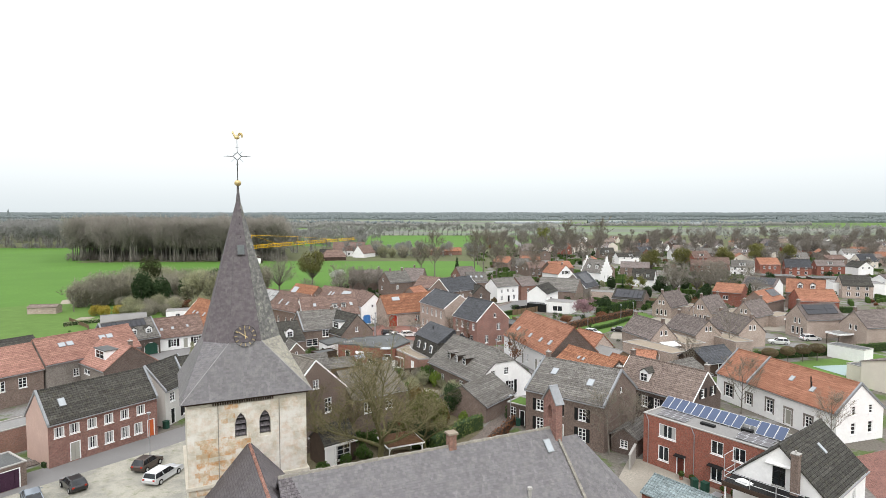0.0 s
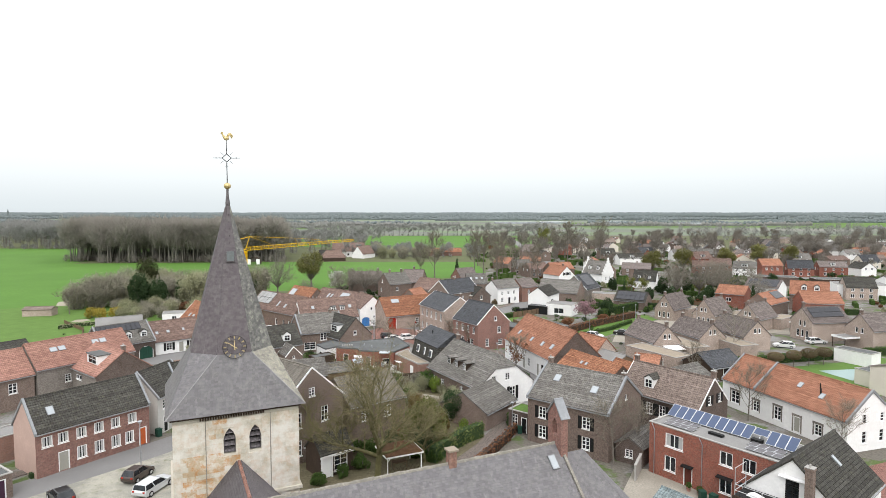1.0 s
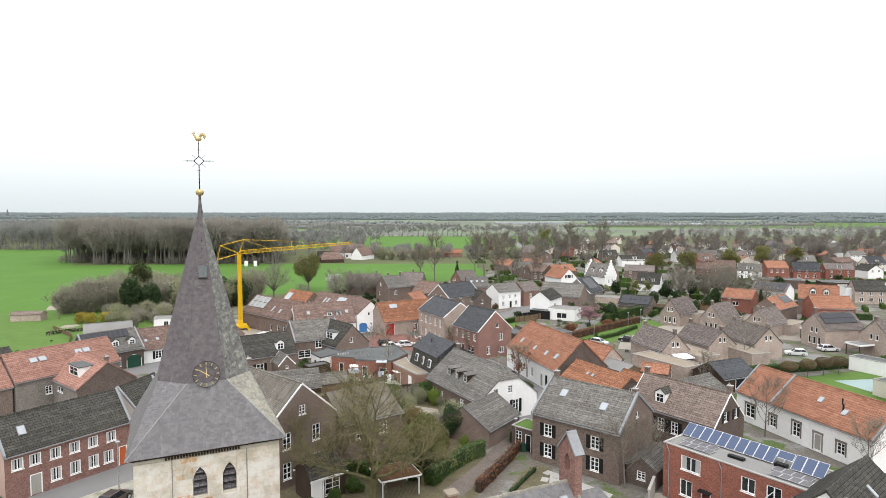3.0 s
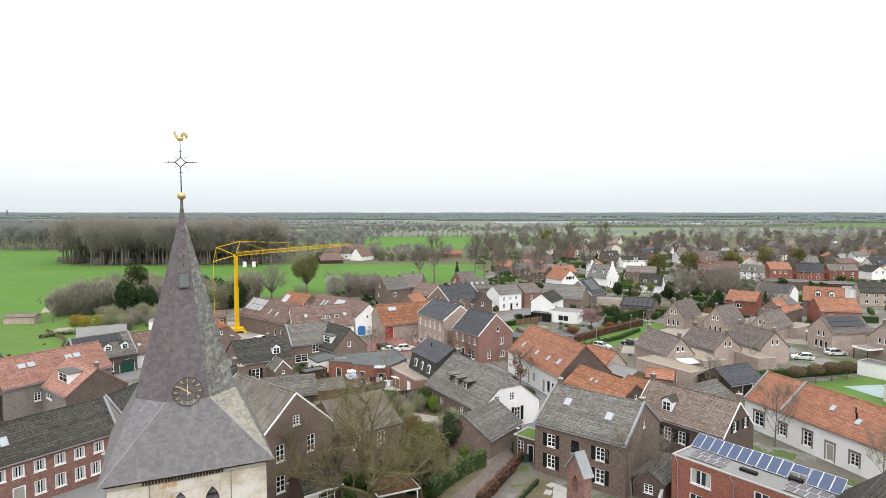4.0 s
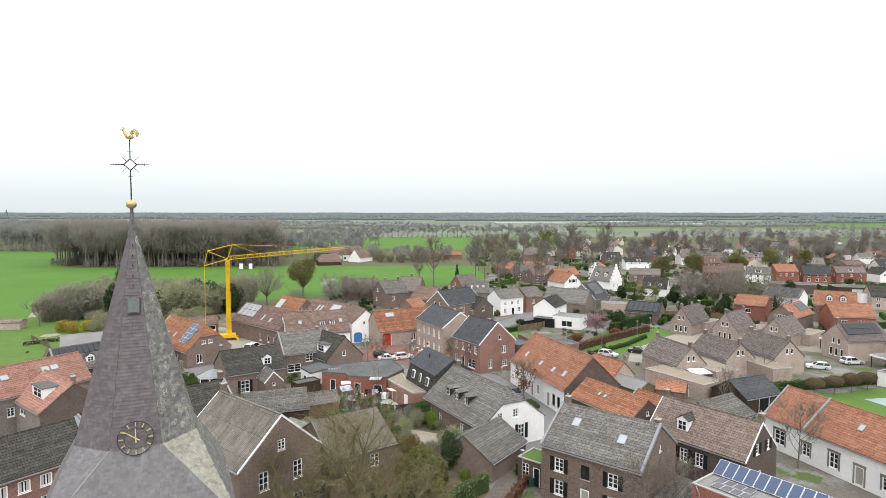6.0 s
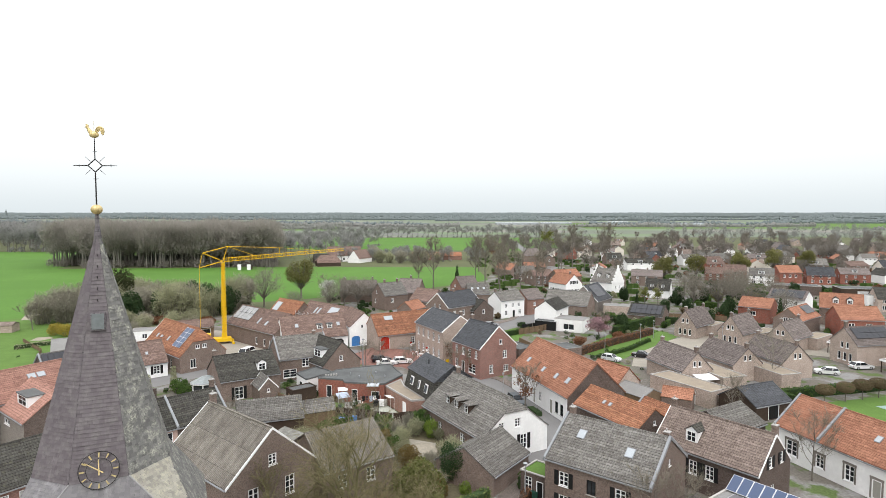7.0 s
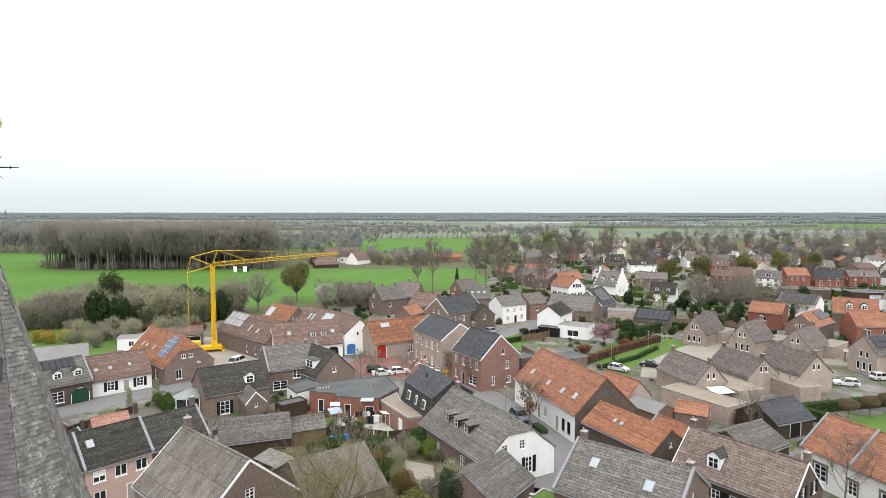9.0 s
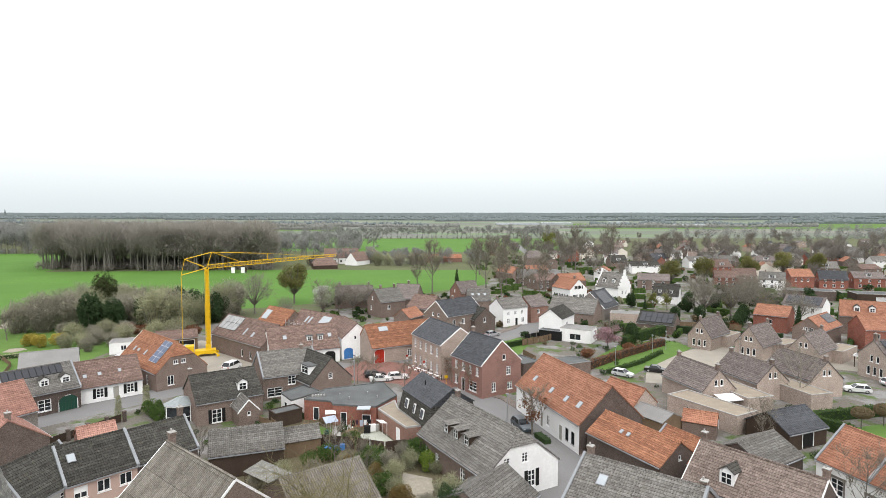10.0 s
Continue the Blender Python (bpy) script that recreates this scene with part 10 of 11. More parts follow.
def car(label, col, x, y, ang, L=4.3, W=1.76, H=1.48, kind="hatch"):
    root = thing("car", pose(x, y, 0.04, 0, 0, ang), label, "car")
    pm = paint("car_paint", col)
    # profile of the body, from tail to nose
    rear = {"hatch": 0.02, "wagon": 0.02, "saloon": 0.2, "van": 0.01}[kind]
    nose = 0.72 if kind != "van" else 0.9
    sh = H * 0.62
    body = Shape()
    sec = [(-0.5, 0.3 * H), (-0.5, 0.5 * H), (-0.47, sh), (0.16 if kind != "van" else 0.34, sh * 1.0), (0.3, sh * 0.97), (0.46, 0.5 * H), (0.5, 0.42 * H), (0.5, 0.24 * H), (0.46, 0.16 * H), (-0.46, 0.16 * H)]
    ins = [0.04, 0.0, 0.03, 0.03, 0.05, 0.08, 0.1, 0.06, 0.05, 0.05]
    Lp = [(a * L, -W / 2 + i, z) for (a, z), i in zip(sec, ins)]
    Rp = [(a * L, W / 2 - i, z) for (a, z), i in zip(sec, ins)]
    body.face(Lp[::-1])
    body.face(Rp)
    for i in range(len(sec)):
        j = (i + 1) % len(sec)
        body.face([Lp[i], Lp[j], Rp[j], Rp[i]])
    bd = part("body", body, pm, root)
    b0, b1 = (-0.49 + rear) * L, (0.2 if kind != "van" else 0.4) * L
    t0, t1 = (-0.40 + rear if kind != "wagon" else -0.44) * L, (0.04 if kind != "van" else 0.24) * L
    gl = Shape()
    lo = [(b0, -W / 2 + 0.06, sh), (b1, -W / 2 + 0.06, sh), (b1, W / 2 - 0.06, sh), (b0, W / 2 - 0.06, sh)]
    hi = [(t0, -W / 2 + 0.22, H - 0.04), (t1, -W / 2 + 0.22, H - 0.04), (t1, W / 2 - 0.22, H - 0.04), (t0, W / 2 - 0.22, H - 0.04)]
    gl.prism(lo, hi)
    part("glazing", gl, M["glass"], bd)
    rf = Shape()
    e = 0.02
    rf.prism([(t0 - e, -W / 2 + 0.2, H - 0.06), (t1 + e, -W / 2 + 0.2, H - 0.06), (t1 + e, W / 2 - 0.2, H - 0.06), (t0 - e, W / 2 - 0.2, H - 0.06)], [(t0 + 0.12, -W / 2 + 0.28, H), (t1 - 0.12, -W / 2 + 0.28, H), (t1 - 0.12, W / 2 - 0.28, H), (t0 + 0.12, W / 2 - 0.28, H)])
    for s in (-1, 1):
        for f in (0.0, 0.42, 1.0):
            p, q = Vector(lo[0]).lerp(Vector(lo[1]), f), Vector(hi[0]).lerp(Vector(hi[1]), f)
            p.y, q.y = s * abs(p.y), s * abs(q.y)
            rf.tube(p, q, 0.045, 0.045, 4)
    part("roof", rf, pm, bd)
    for wx in (-0.31 * L, 0.31 * L):
        for s in (-1, 1):
            ty = Shape()
            ty.tube((wx, s * (W / 2 - 0.2), 0.31), (wx, s * (W / 2 + 0.01), 0.31), 0.31, 0.31, 16)
            wheel = part("wheel", ty, M["tyre"], root)
            rm = Shape()
            rm.tube((wx, s * (W / 2 + 0.011), 0.31), (wx, s * (W / 2 + 0.02), 0.31), 0.2, 0.18, 12)
            part("rim", rm, M["alu"], wheel)
    for s in (-1, 1):
        hl = Shape()
        hl.box(0.478 * L, s * (W / 2 - 0.35) - 0.16, 0.4 * H, 0.497 * L + 0.01, s * (W / 2 - 0.35) + 0.16, 0.49 * H)
        part("headlight", hl, M["skylight"], bd)
        tl = Shape()
        tl.box(-0.5 * L - 0.012, s * (W / 2 - 0.24) - 0.12, 0.46 * H, -0.49 * L, s * (W / 2 - 0.24) + 0.12, 0.58 * H)
        part("tail_light", tl, M["red_paint"], bd)
        mi = Shape()
        mi.ball((0.17 * L, s * (W / 2 + 0.06), sh + 0.08), 0.08, 0.1, 0.07, 6, 4)
        part("mirror", mi, pm, bd)
    return root


car("silver estate car parked on the gravel square", (0.55, 0.56, 0.57), -31.6, 65.2, 76, 4.7, 1.8, 1.46, "wagon")
car("dark brown small car parked on the square", (0.05, 0.032, 0.026), -34.8, 68.0, 80, 3.7, 1.65, 1.5)
car("black small hatchback with pale roof lines on the square", (0.012, 0.012, 0.014), -40.3, 62.8, 140, 3.85, 1.7, 1.42)
car("grey-blue hatchback parked on the square", (0.16, 0.2, 0.24), -42.6, 59.6, 130, 4.1, 1.75, 1.5)
car("white van parked on the square", (0.75, 0.75, 0.74), -45.8, 57.4, 130, 4.6, 1.85, 1.8, "van")
car("dark blue-grey car at the kerb before the farmhouse", (0.03, 0.045, 0.055), 12.7, 115.2, 287, 4.5, 1.8, 1.6)
car("black saloon in the parking bay", (0.01, 0.01, 0.012), 44.8, 147.6, 335, 4.6, 1.8, 1.42, "saloon")
car("silver-white car beside the orange cottage", (0.6, 0.61, 0.62), 37.0, 144.5, 320, 4.2, 1.75, 1.45)
car("white sports car on the brick square", (0.78, 0.78, 0.77), -11.6, 141.0, 12, 4.3, 1.8, 1.35, "saloon")
car("white convertible on the brick square", (0.78, 0.78, 0.77), -8.2, 142.4, 15, 4.2, 1.75, 1.4)
car("black car on the brick square", (0.015, 0.015, 0.018), -13.0, 143.8, 20, 4.3, 1.75, 1.45)
car("silver car parked at the road bend", (0.4, 0.4, 0.41), 14.0, 183.6, 38, 4.3, 1.75, 1.45)
car("white van in the farmyard", (0.75, 0.75, 0.74), -43.6, 149.2, 75, 4.6, 1.9, 1.95, "van")
car("white car on the driveway", (0.75, 0.75, 0.75), 86.6, 137.8, 5, 4.5, 1.8, 1.5)
car("white car on the paved drive", (0.75, 0.75, 0.75), 76.9, 133.9, 160, 4.3, 1.8, 1.45)
car("white car beside the hedge", (0.7, 0.7, 0.7), -70.2, 156.6, 10, 4.4, 1.8, 1.5)
car("pale blue van in the builders' yard", (0.35, 0.5, 0.58), -59.5, 163.6, 80, 4.4, 1.9, 2.0, "van")


# ---- fences, lamps and small things ----
def fence(label, line, height, mat, post=2.0, name="fence"):
    root = thing(name, Matrix(), label, "fence")
    for (x0, y0), (x1, y1) in zip(line[:-1], line[1:]):
        a, b = Vector((x0, y0, 0)), Vector((x1, y1, 0))
        u, L = (b - a).normalized(), (b - a).length
        n = Vector((-u.y, u.x, 0))
        k = max(1, round(L / post))
        for i in range(k):
            p = a + u * L * i / k
            s = Shape()
            s.tube(p, p + Vector((0, 0, height + 0.1)), 0.06, 0.06, 4)
            part("post", s, M[mat], root)
            s = Shape()
            w = L / k
            m = int((w - 0.16) / 0.16)
            front = [p + u * (0.08 + 0.16 * j + e) - n * d for j in range(m) for e, d in ((0.0, 0.02), (0.13, 0.02), (0.13, 0.005), (0.16, 0.005))]
            rim = front + [front[-1] + n * 0.03, front[0] + n * 0.04]
            s.prism([q + Vector((0, 0, 0.08)) for q in rim], [q + Vector((0, 0, height)) for q in rim])
            part("fence_panel", s, M[mat], root)
    return root


fence("weathered wooden garden fence", [(-17.0, 108.5), (-11.4, 107.2)], 1.8, "wood_dark")
fence("wooden garden fence beside the cottage", [(-27.5, 116.0), (-22.4, 111.0)], 1.8, "wood")
fence("wooden fence behind the brick corner house", [(14.6, 143.0), (21.0, 154.5), (19.0, 161.0)], 1.7, "wood")
fence("dark slatted fence along the street", [(-56.4, 105.0), (-54.1, 109.6), (-49.9, 118.3)], 1.3, "wood_dark", 2.4)
for k in range(6):
    g = Shape()
    g.box(-0.22, -0.22, 0, 0.22, 0.22, 1.6)
    g.box(-0.27, -0.27, 1.6, 0.27, 0.27, 1.7)
    single("brick_pier", g, M["brick_dark"], pose(-56.0 + k * 1.28, 105.2 + k * 2.66, 0, 0, 0, 63), "dark brick gate pier with flat cap", "pier", "street piers")
house("small brick shed with pink tiled roof", -47.3, 107.0, 40, 4.6, 4.2, 2.2, 3.7, "brick_pink", "tile_red", category="shed", name="shed", gutter=False)
fence("dark screen fence beside the white house", [(22.0, 178.0), (27.0, 181.5)], 1.6, "black_paint")
fence("pale garden fence behind the estate", [(66.0, 196.0), (84.0, 190.0)], 1.8, "wood")
fence("field fence by the meadow", [(-104.0, 163.0), (-92.0, 152.0), (-86.0, 141.0)], 1.0, "wood", 2.5)


def street_lamp(x, y, h=5.2):
    root = thing("street_lamp", pose(x, y, 0), "slim grey street lamp with a dull metal lantern", "street lamp", "street lamps")
    s = Shape()
    s.tube((0, 0, 0), (0, 0, h), 0.07, 0.05, 8)
    part("pole", s, M["zinc"], root)
    s = Shape()
    s.tube((0, 0, h), (0, 0, h + 0.28), 0.12, 0.26, 10)
    s.tube((0, 0, h + 0.28), (0, 0, h + 0.36), 0.26, 0.1, 10)
    part("lantern", s, M["zinc"], root)


for x, y in ((37.4, 151.2), (49.6, 163.4), (54.5, 168.0), (10.8, 118.4), (-35.9, 70.8), (-15.8, 134.9), (68.6, 160.5), (9.5, 81.5), (-27.5, 153.0), (92.0, 140.5)):
    street_lamp(x, y, 4.2 if y > 75 and x > 0 else 5.4)


street_lamp(-15.0, 130.2, 7.6)


def boxes(name, label, category, mat, x, y, ang, parts_, z=0.0):
    s = Shape()
    for q in parts_:
        s.box(*q)
    return single(name, s, M[mat], pose(x, y, z, 0, 0, ang), label, category)


def garden_chair(x, y, ang, z=0.0):
    root = thing("garden_chair", pose(x, y, z, 0, 0, ang), "white plastic chair in the garden", "chair", "garden chairs")
    s = Shape()
    s.box(-0.24, -0.24, 0.4, 0.24, 0.24, 0.45)
    part("seat", s, M["frame_white"], root)
    s = Shape()
    s.slab([(-0.24, 0.22, 0.45), (0.24, 0.22, 0.45), (0.22, 0.34, 0.92), (-0.22, 0.34, 0.92)], 0.04)
    part("backrest", s, M["frame_white"], root)
    for px in (-0.2, 0.2):
        for py in (-0.2, 0.2):
            s = Shape()
            s.tube((px, py, 0), (px, py, 0.4), 0.025, 0.025, 5)
            part("leg", s, M["frame_white"], root)


for x, y, a in ((-14.4, 114.2, 20), (-13.6, 114.9, 200), (-12.6, 113.8, 80), (25.6, 60.6, 40), (26.6, 61.0, 170), (29.4, 57.6, 0)):
    garden_chair(x, y, a)
sl = thing("playground_slide", pose(-20.2, 113.4, 0, 0, 0, 250), "small garden slide with pale chute", "slide")
s = Shape()
s.slab([(-0.25, 0, 1.5), (0.25, 0, 1.5), (0.25, -2.4, 0.15), (-0.25, -2.4, 0.15)][::-1], 0.05)
part("chute", s, M["pool"], sl)
s = Shape()
for px in (-0.3, 0.3):
    s.tube((px, 0.0, 0), (px, 0.0, 2.0), 0.05, 0.05, 5)
    s.tube((px, 0.9, 0), (px, 0.9, 2.0), 0.05, 0.05, 5)
s.box(-0.35, 0, 1.4, 0.35, 0.9, 1.48)
part("ladder_frame", s, M["wood"], sl)
boxes("tarpaulin", "blue and white tarpaulin heap", "tarpaulin", "plastic_blue", -14.8, 107.0, 15, [(-0.9, -0.5, 0, 0.2, 0.4, 0.7), (0.3, -0.4, 0, 1.0, 0.5, 0.5), (1.2, -0.3, 0, 1.9, 0.4, 0.8)])
boxes("storage_crate", "white garden storage crates", "crate", "frame_white", -17.0, 107.4, 15, [(-0.8, -0.5, 0, 0.4, 0.4, 0.6), (-0.5, -0.3, 0.6, 0.3, 0.3, 0.9)])
sheet("patio", [(-12.2, 112.3), (-9.4, 115.2), (-5.6, 108.9), (-10.6, 107.9)], 0.06, "patio", "pale greenish concrete garden patio", "patio", thick=0.05)
boxes("garden_path", "pale paved path through the garden", "path", "concrete", -15.0, 112.2, 100, [(-4.0, -0.6, 0.02, 4.0, 0.6, 0.07)])
sheet("lawn", [(-22, 110.5), (-16.5, 109.5), (-16.0, 115.5), (-21.0, 117.0)], 0.04, "lawn", "small back-garden lawn", "lawn")
sheet("terrace_slabs", [(11.5, 69.5), (15.8, 66.0), (18.8, 70.0), (13.0, 76.0)], 0.05, "concrete", "pale stepping slabs before the shuttered house", "terrace")
for x, y, ang, words in ((-16.6, 116.2, 12, "small white canopy over the back door"), (-8.3, 112.1, 121, "white glazed canopy over the garage door")):
    aw = Shape()
    aw.slab([(-0.8, -0.55, 2.2), (0.8, -0.55, 2.2), (0.8, 0.55, 2.45), (-0.8, 0.55, 2.45)], 0.05)
    for px in (-0.7, 0.7):
        aw.tube((px, -0.48, 0), (px, -0.48, 2.2), 0.03, 0.03, 5)
    single("awning", aw, M["white"], pose(x, y, 0, 0, 0, ang), words, "canopy")
# washing on a line over the patio
wl = thing("washing_line", pose(-11.6, 114.2, 0.08, 0, 0, 10), "washing line with dark and pale clothes", "washing line")
for px in (-1.6, 1.6):
    g = Shape()
    g.tube((px, 0, 0), (px, 0, 1.75), 0.03, 0.03, 6)
    part("post", g, M["alu"], wl)
g = Shape()
g.tube((-1.6, 0, 1.7), (1.6, 0, 1.7), 0.008, 0.008, 4)
part("line", g, M["iron"], wl)
for k, (wd, hg, mt) in enumerate(((0.5, 0.9, "black_paint"), (0.4, 0.7, "plum_paint"), (0.55, 1.0, "cloth_blue"), (0.45, 0.8, "frame_white"), (0.5, 0.95, "black_paint"))):
    g = Shape()
    x0 = -1.45 + k * 0.6
    g.prism([(x0, -0.03, 1.69), (x0 + wd, -0.03, 1.69), (x0 + wd, 0.03, 1.69), (x0, 0.03, 1.69)], [(x0 + 0.04, 0.06, 1.69 - hg), (x0 + wd - 0.03, 0.1, 1.69 - hg), (x0 + wd - 0.03, 0.14, 1.69 - hg), (x0 + 0.04, 0.1, 1.69 - hg)])
    part("garment", g, M[mt], wl)
gb = Shape()
gb.box(-0.3, -0.35, 0, 0.3, 0.35, 1.0)
gb.box(-0.33, -0.38, 1.0, 0.33, 0.38, 1.08)
bin1 = single("wheelie_bin", gb, M["green_paint"], pose(10.6, 82.0, 0), "dark green wheeled refuse bin", "bin")
for k, (x, y) in enumerate(((27.4, 62.8), (28.2, 62.0), (-38.6, 80.8))):
    copy_thing(bin1, pose(x, y, 0.0, 0, 0, 30 * k))
yl = boxes("yellow_sign", "bright yellow sign at the corner house", "sign", "crane_yellow", 1.3, 138.8, 30, [(-0.35, -0.05, 1.2, 0.35, 0.05, 1.75), (-0.04, -0.04, 0, 0.04, 0.04, 1.2)])
for k in range(7):
    b = Shape()
    b.tube((0, 0, 0), (0, 0, 0.9), 0.07, 0.06, 8)
    b.ball((0, 0, 0.95), 0.09, 0.09, 0.09, 8, 5)
    single("bollard", b, M["iron"], pose(-5.0 + k * 0.9, 150.6 - k * 1.5, 0.06), "dark iron street bollard with ball top", "bollard", "bollards")
for k, (x, y, w, a) in enumerate(((210, 1700, 120, 4), (330, 1740, 90, -3), (560, 1900, 60, 2), (620, 1500, 80, 5))):
    g = Shape()
    for j in range(int(w / 8)):
        x0 = -w / 2 + j * 8
        g.prism([(x0, -20, 0), (x0 + 8, -20, 0), (x0 + 8, -20, 4), (x0 + 4, -20, 6), (x0, -20, 4)], [(x0, 20, 0), (x0 + 8, 20, 0), (x0 + 8, 20, 4), (x0 + 4, 20, 6), (x0, 20, 4)])
    single("greenhouse", g, M["skylight"], pose(x, y, 0, 0, 0, a), "large pale glasshouse far off in the fields", "greenhouse", "glasshouses")


# ---- back-yard clutter between the cottages ----
flat_building("low dark felt-roofed lean-to behind the porch", -24.0, 117.9, 40, 4.4, 2.6, 2.2, "wood_dark", "felt", name="shed", category="shed", rim="wood_dark")
fence("weathered wooden garden fence", [(-25.6, 115.6), (-23.6, 112.8), (-21.2, 109.4)], 1.7, "wood")
fence("dark wooden fence behind the patio", [(-11.3, 107.1), (-7.2, 105.7), (-4.4, 106.6)], 1.8, "wood_dark")
fence("weathered fence of the white house's garden", [(20.4, 171.8), (26.5, 176.2), (31.0, 180.4)], 1.7, "wood")
fence("dark garden fence behind the estate", [(66.0, 152.5), (74.0, 149.0), (80.0, 146.0)], 1.5, "wood_dark")
hedge("hedge", "dark evergreen hedge beside the cottage yard", [(-4.4, 104.6), (-2.2, 106.8), (-0.8, 109.0)], 1.2, 2.0, "leaf_dark")
hedge("hedge", "low rough hedge along the meadow path", [(-100.4, 155.0), (-97.4, 158.6), (-92.6, 162.0)], 0.9, 1.0, "olive")
hedge("hedge", "low clipped box planter before the farmhouse", [(14.6, 112.2), (15.6, 109.2)], 1.2, 0.8, "leaf_dark", leaf_size=0.1)
for x, y, k, j in ((-12.0, 108.6, 1.15, 0), (-2.7, 103.4, 1.5, 0), (-8.1, 101.4, 1.7, 1), (-14.6, 103.4, 1.2, 0), (-16.8, 102.0, 1.0, 1), (-19.2, 109.6, 0.8, 0), (-22.8, 108.0, 1.0, 1)):
    SHRUB[j].plant(x, y, k, x)
LIME.plant(-1.2, 100.4, 1.0, 0.4)
sheet("worn_ground", [(-126.0, 193.0), (-131.0, 202.0), (-128.6, 205.6), (-124.6, 204.0), (-121.6, 197.6), (-123.4, 194.0)], 0.06, "sand", "worn sandy patch in the meadow", "ground")
sheet("worn_ground", [(-103.4, 164.6), (-104.2, 168.4), (-101.6, 169.4), (-99.4, 167.6), (-100.8, 164.6)], 0.06, "sand", "worn sandy patch in the meadow", "ground")
sheet("gravel_yard", [(-4.0, 97.9), (-2.4, 98.6), (-1.0, 98.1), (-0.3, 95.6), (-0.9, 92.6), (-2.2, 91.9), (-3.1, 92.8), (-3.9, 95.4)], 0.075, "sand", "pale sandy gravel yard behind the cottage", "yard")
DEADLEAF.plant(-7.6, 98.2, 0.4, 0.4)
DEADLEAF.plant(-11.0, 99.6, 0.5, 1.4)
SCRUB[0].plant(1.4, 91.2, 0.4, 0.2, "grey-green bush beside the cottage wall")
for x, y, k in ((-21.5, 95.5, 0.26), (-19.0, 97.5, 0.3), (-15.5, 98.2, 0.28), (-12.8, 96.6, 0.24), (-22.5, 91.5, 0.26), (-13.0, 92.4, 0.3), (-16.6, 88.8, 0.28), (-9.4, 91.2, 0.3), (-19.6, 89.4, 0.22)):
    SCRUB[int(-x * 2) % 2].plant(x, y, k, x, "tangle of brown leafless twigs in the back garden")
BARE[1].plant(-13.4, 101.6, 0.45, 0.3)
BARE[2].plant(-9.0, 94.0, 0.5, 1.3)
for k, (x, y, mat, words) in enumerate(((-10.6, 113.4, "black_paint", "black covered barbecue on the patio"), (-9.9, 113.9, "frame_white", "white garden cupboard against the wall"), (-9.2, 114.3, "concrete", "pale water butt beside the garage"), (-13.0, 112.6, "wood", "weathered wooden garden table"), (-16.4, 112.0, "green_paint", "green compost bin in the garden"))):
    g = Shape()
    if k == 3:
        g.box(-0.8, -0.45, 0.68, 0.8, 0.45, 0.74)
        for px in (-0.7, 0.7):
            for py in (-0.38, 0.38):
                g.box(px - 0.04, py - 0.04, 0, px + 0.04, py + 0.04, 0.68)
    elif k in (2, 4):
        g.tube((0, 0, 0), (0, 0, 0.5), 0.3, 0.36, 12)
        g.tube((0, 0, 0.5), (0, 0, 1.0), 0.36, 0.3, 12)
    else:
        g.box(-0.45, -0.3, 0.12, 0.45, 0.3, 1.05)
        g.box(-0.5, -0.34, 1.05, 0.5, 0.34, 1.12)
        for px in (-0.4, 0.4):
            g.box(px - 0.05, -0.25, 0, px + 0.05, 0.25, 0.12)
    single(("barbecue", "garden_cupboard", "water_butt", "garden_table", "compost_bin")[k], g, M[mat], pose(x, y, 0.085 if k in (0, 1, 2, 3) else 0.04, 0, 0, 15 * k), words, ("barbecue", "cupboard", "water butt", "table", "bin")[k])
# folded parasol cloth tilted over the lawn
pa = thing("parasol", pose(-16.2, 114.0, 0, 0, 0, 30), "tilted pale blue square parasol", "parasol")
g = Shape()
g.tube((0, 0, 0), (0, 0, 2.5), 0.03, 0.03, 6)
part("pole", g, M["alu"], pa)
g = Shape()
rim = [Vector((1.0 * sx, 0.75 * sy, 1.95 + 0.25 * sy)) for sx, sy in ((-1, -1), (1, -1), (1, 1), (-1, 1))]
for k in range(4):
    g.face([rim[k], rim[(k + 1) % 4], Vector((0, 0, 2.5))])
part("canopy", g, M["cloth_blue"], pa)
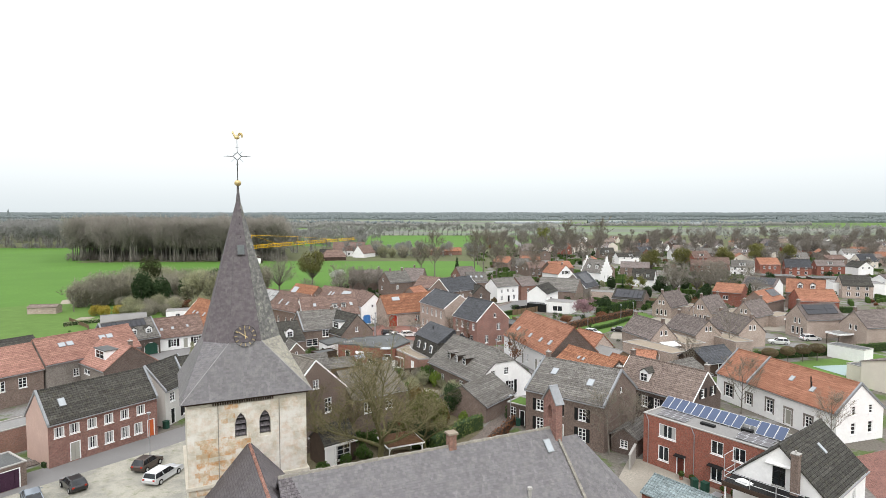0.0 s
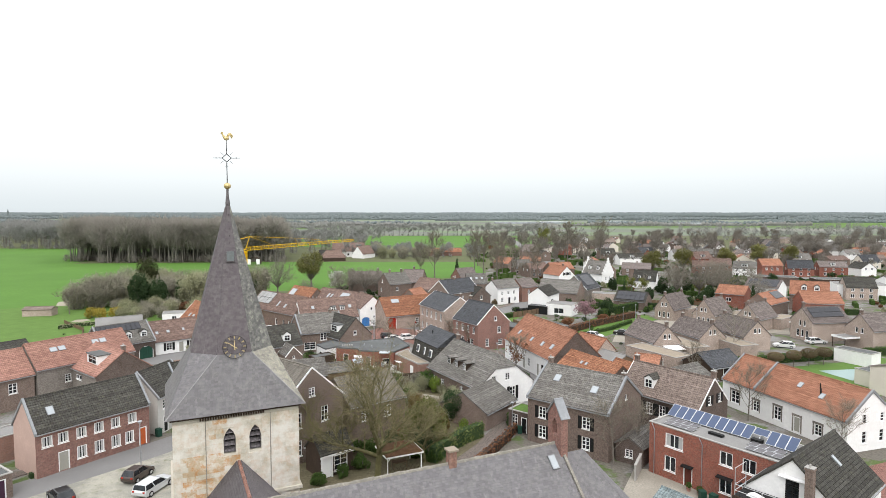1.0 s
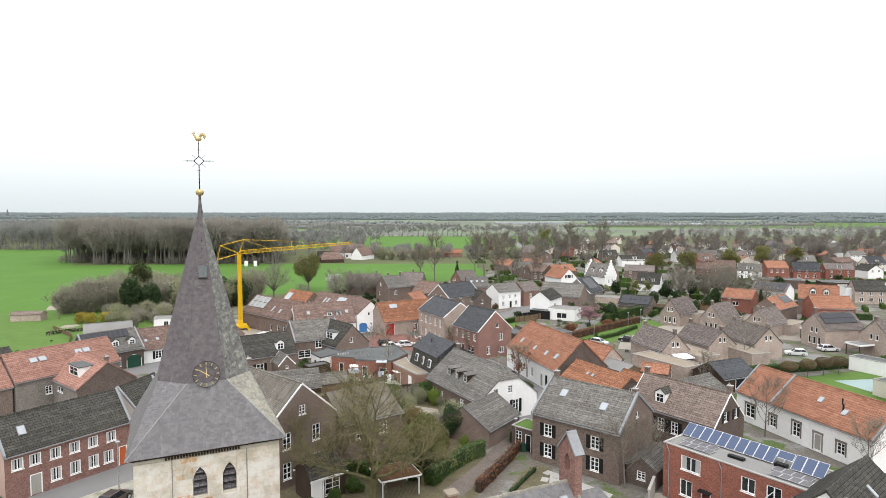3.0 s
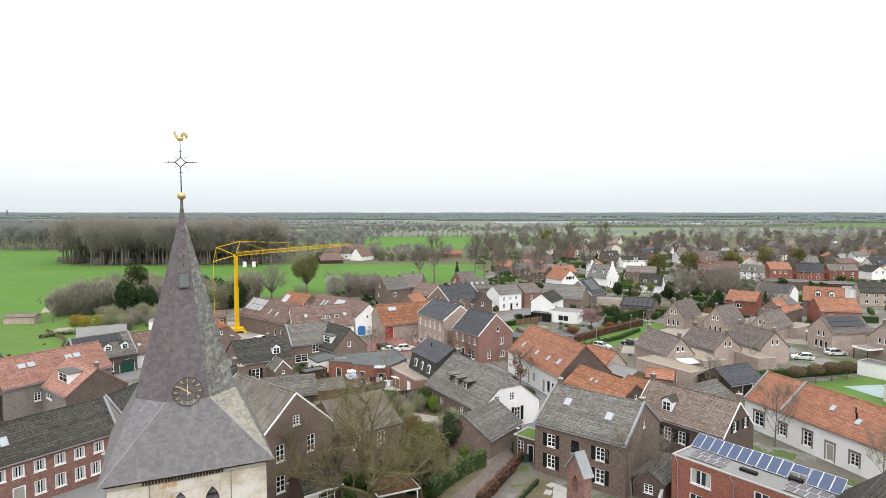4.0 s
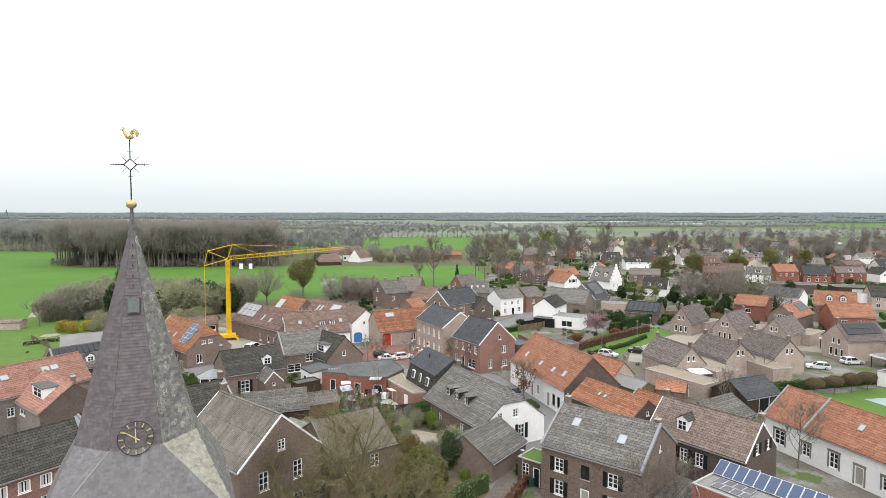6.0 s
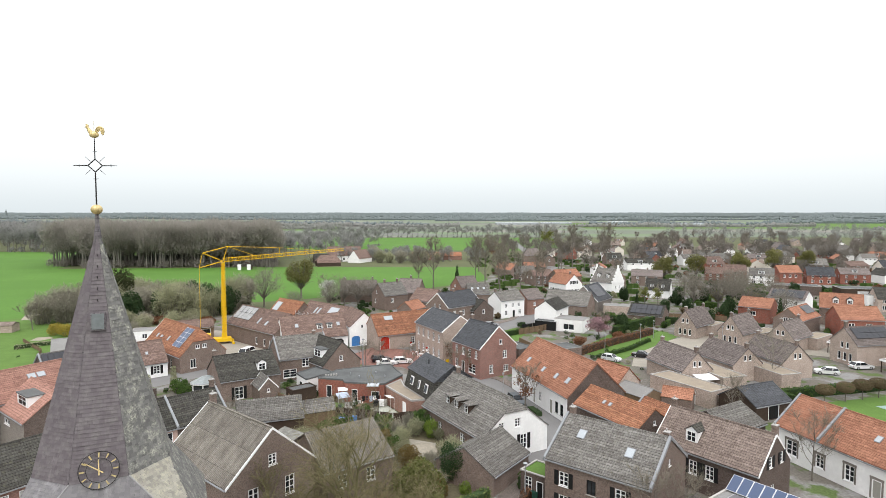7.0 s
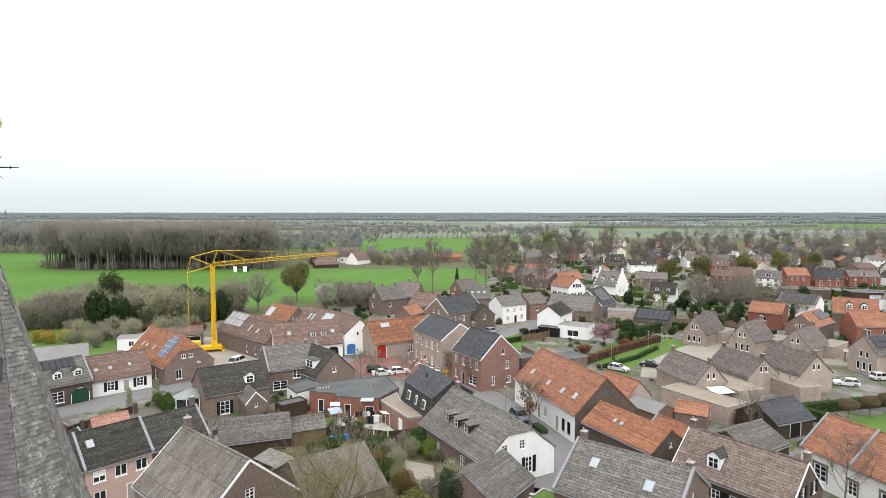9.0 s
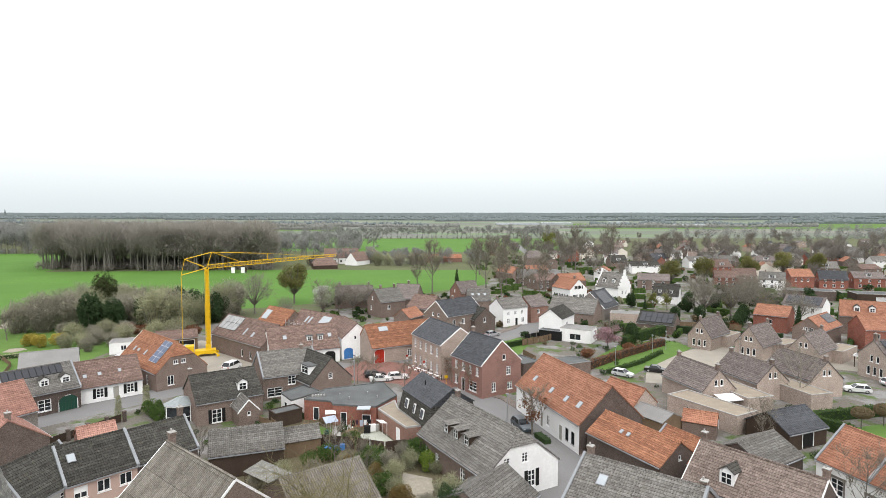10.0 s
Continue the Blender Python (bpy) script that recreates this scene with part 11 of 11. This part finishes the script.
# signs on the square
for x, y in ((-7.0, 151.9), (-3.2, 146.6)):
    sg = thing("road_sign", pose(x, y, 0.06, 0, 0, 10), "red and white traffic sign on a post", "sign", "traffic signs")
    g = Shape()
    g.tube((0, 0, 0), (0, 0, 2.6), 0.035, 0.035, 6)
    part("post", g, M["alu"], sg)
    for zz, rr, mm in ((2.35, 0.24, "red_paint"), (1.8, 0.2, "frame_white")):
        g = Shape()
        g.tube((0, -0.045, zz), (0, -0.07, zz), rr, rr, 16)
        part("sign_plate", g, M[mm], sg)
for k in range(5):
    x, y = -5.6 + k * 1.3, 149.6 - k * 1.9
    tb = thing("cafe_table", pose(x, y, 0.06), "small white round terrace table", "table", "terrace tables")
    g = Shape()
    g.tube((0, 0, 0.7), (0, 0, 0.74), 0.4, 0.4, 14)
    part("tabletop", g, M["frame_white"], tb)
    g = Shape()
    g.tube((0, 0, 0), (0, 0, 0.7), 0.04, 0.04, 6)
    g.tube((0, 0, 0), (0, 0, 0.03), 0.25, 0.25, 10)
    part("leg", g, M["iron"], tb)
    garden_chair(x - 0.75, y + 0.1, 90, 0.06)
    garden_chair(x + 0.75, y - 0.1, 270, 0.06)

sheet("garden_bed", [(6.4, 69.0), (11.5, 66.0), (15.6, 71.6), (12.4, 77.6), (10.4, 77.0)], 0.04, "litter", "brown flower bed before the shuttered house", "garden bed")
for k, (x, y) in enumerate(((12.6, 75.4), (13.5, 74.4), (14.4, 73.5), (13.2, 72.0), (11.9, 73.6))):
    g = Shape()
    g.box(-0.55, -0.4, 0, 0.55, 0.4, 0.06)
    single("paving_slab", g, M["concrete"], pose(x, y, 0.042, 0, 0, 40 + 7 * k), "pale concrete stepping slab in the garden", "slab", "stepping slabs")
hedge("hedge", "low box edging round the flower bed", [(7.6, 70.2), (11.2, 76.2)], 0.5, 0.5, "leaf_dark", leaf_size=0.09)
RUST.plant(8.6, 69.2, 0.4, 0.2)
# pots, a table and washing in the yard of the flat-roofed house
for k, (x, y) in enumerate(((26.8, 64.9), (27.6, 63.9), (29.8, 61.2), (30.4, 60.2))):
    pt = thing("flower_pot", pose(x, y, 0.03), "terracotta pot with a small green plant", "flower pot", "yard pots")
    g = Shape()
    g.tube((0, 0, 0), (0, 0, 0.4), 0.18, 0.26, 12)
    part("pot", g, M["tile_red"], pt)
    part("plant", leaf_cloud(300 + k, [(0, 0, 0.65, 0.35, 0.35, 0.35)], 160, 0.14), M["leaf_mid"], pt)
tb = thing("garden_table", pose(28.2, 59.6, 0.03, 0, 0, 38), "grey outdoor table with a pale top", "table")
g = Shape()
g.box(-0.9, -0.45, 0.7, 0.9, 0.45, 0.75)
part("tabletop", g, M["alu"], tb)
for px in (-0.8, 0.8):
    for py in (-0.36, 0.36):
        g = Shape()
        g.tube((px, py, 0), (px, py, 0.7), 0.03, 0.03, 6)
        part("leg", g, M["iron"], tb)
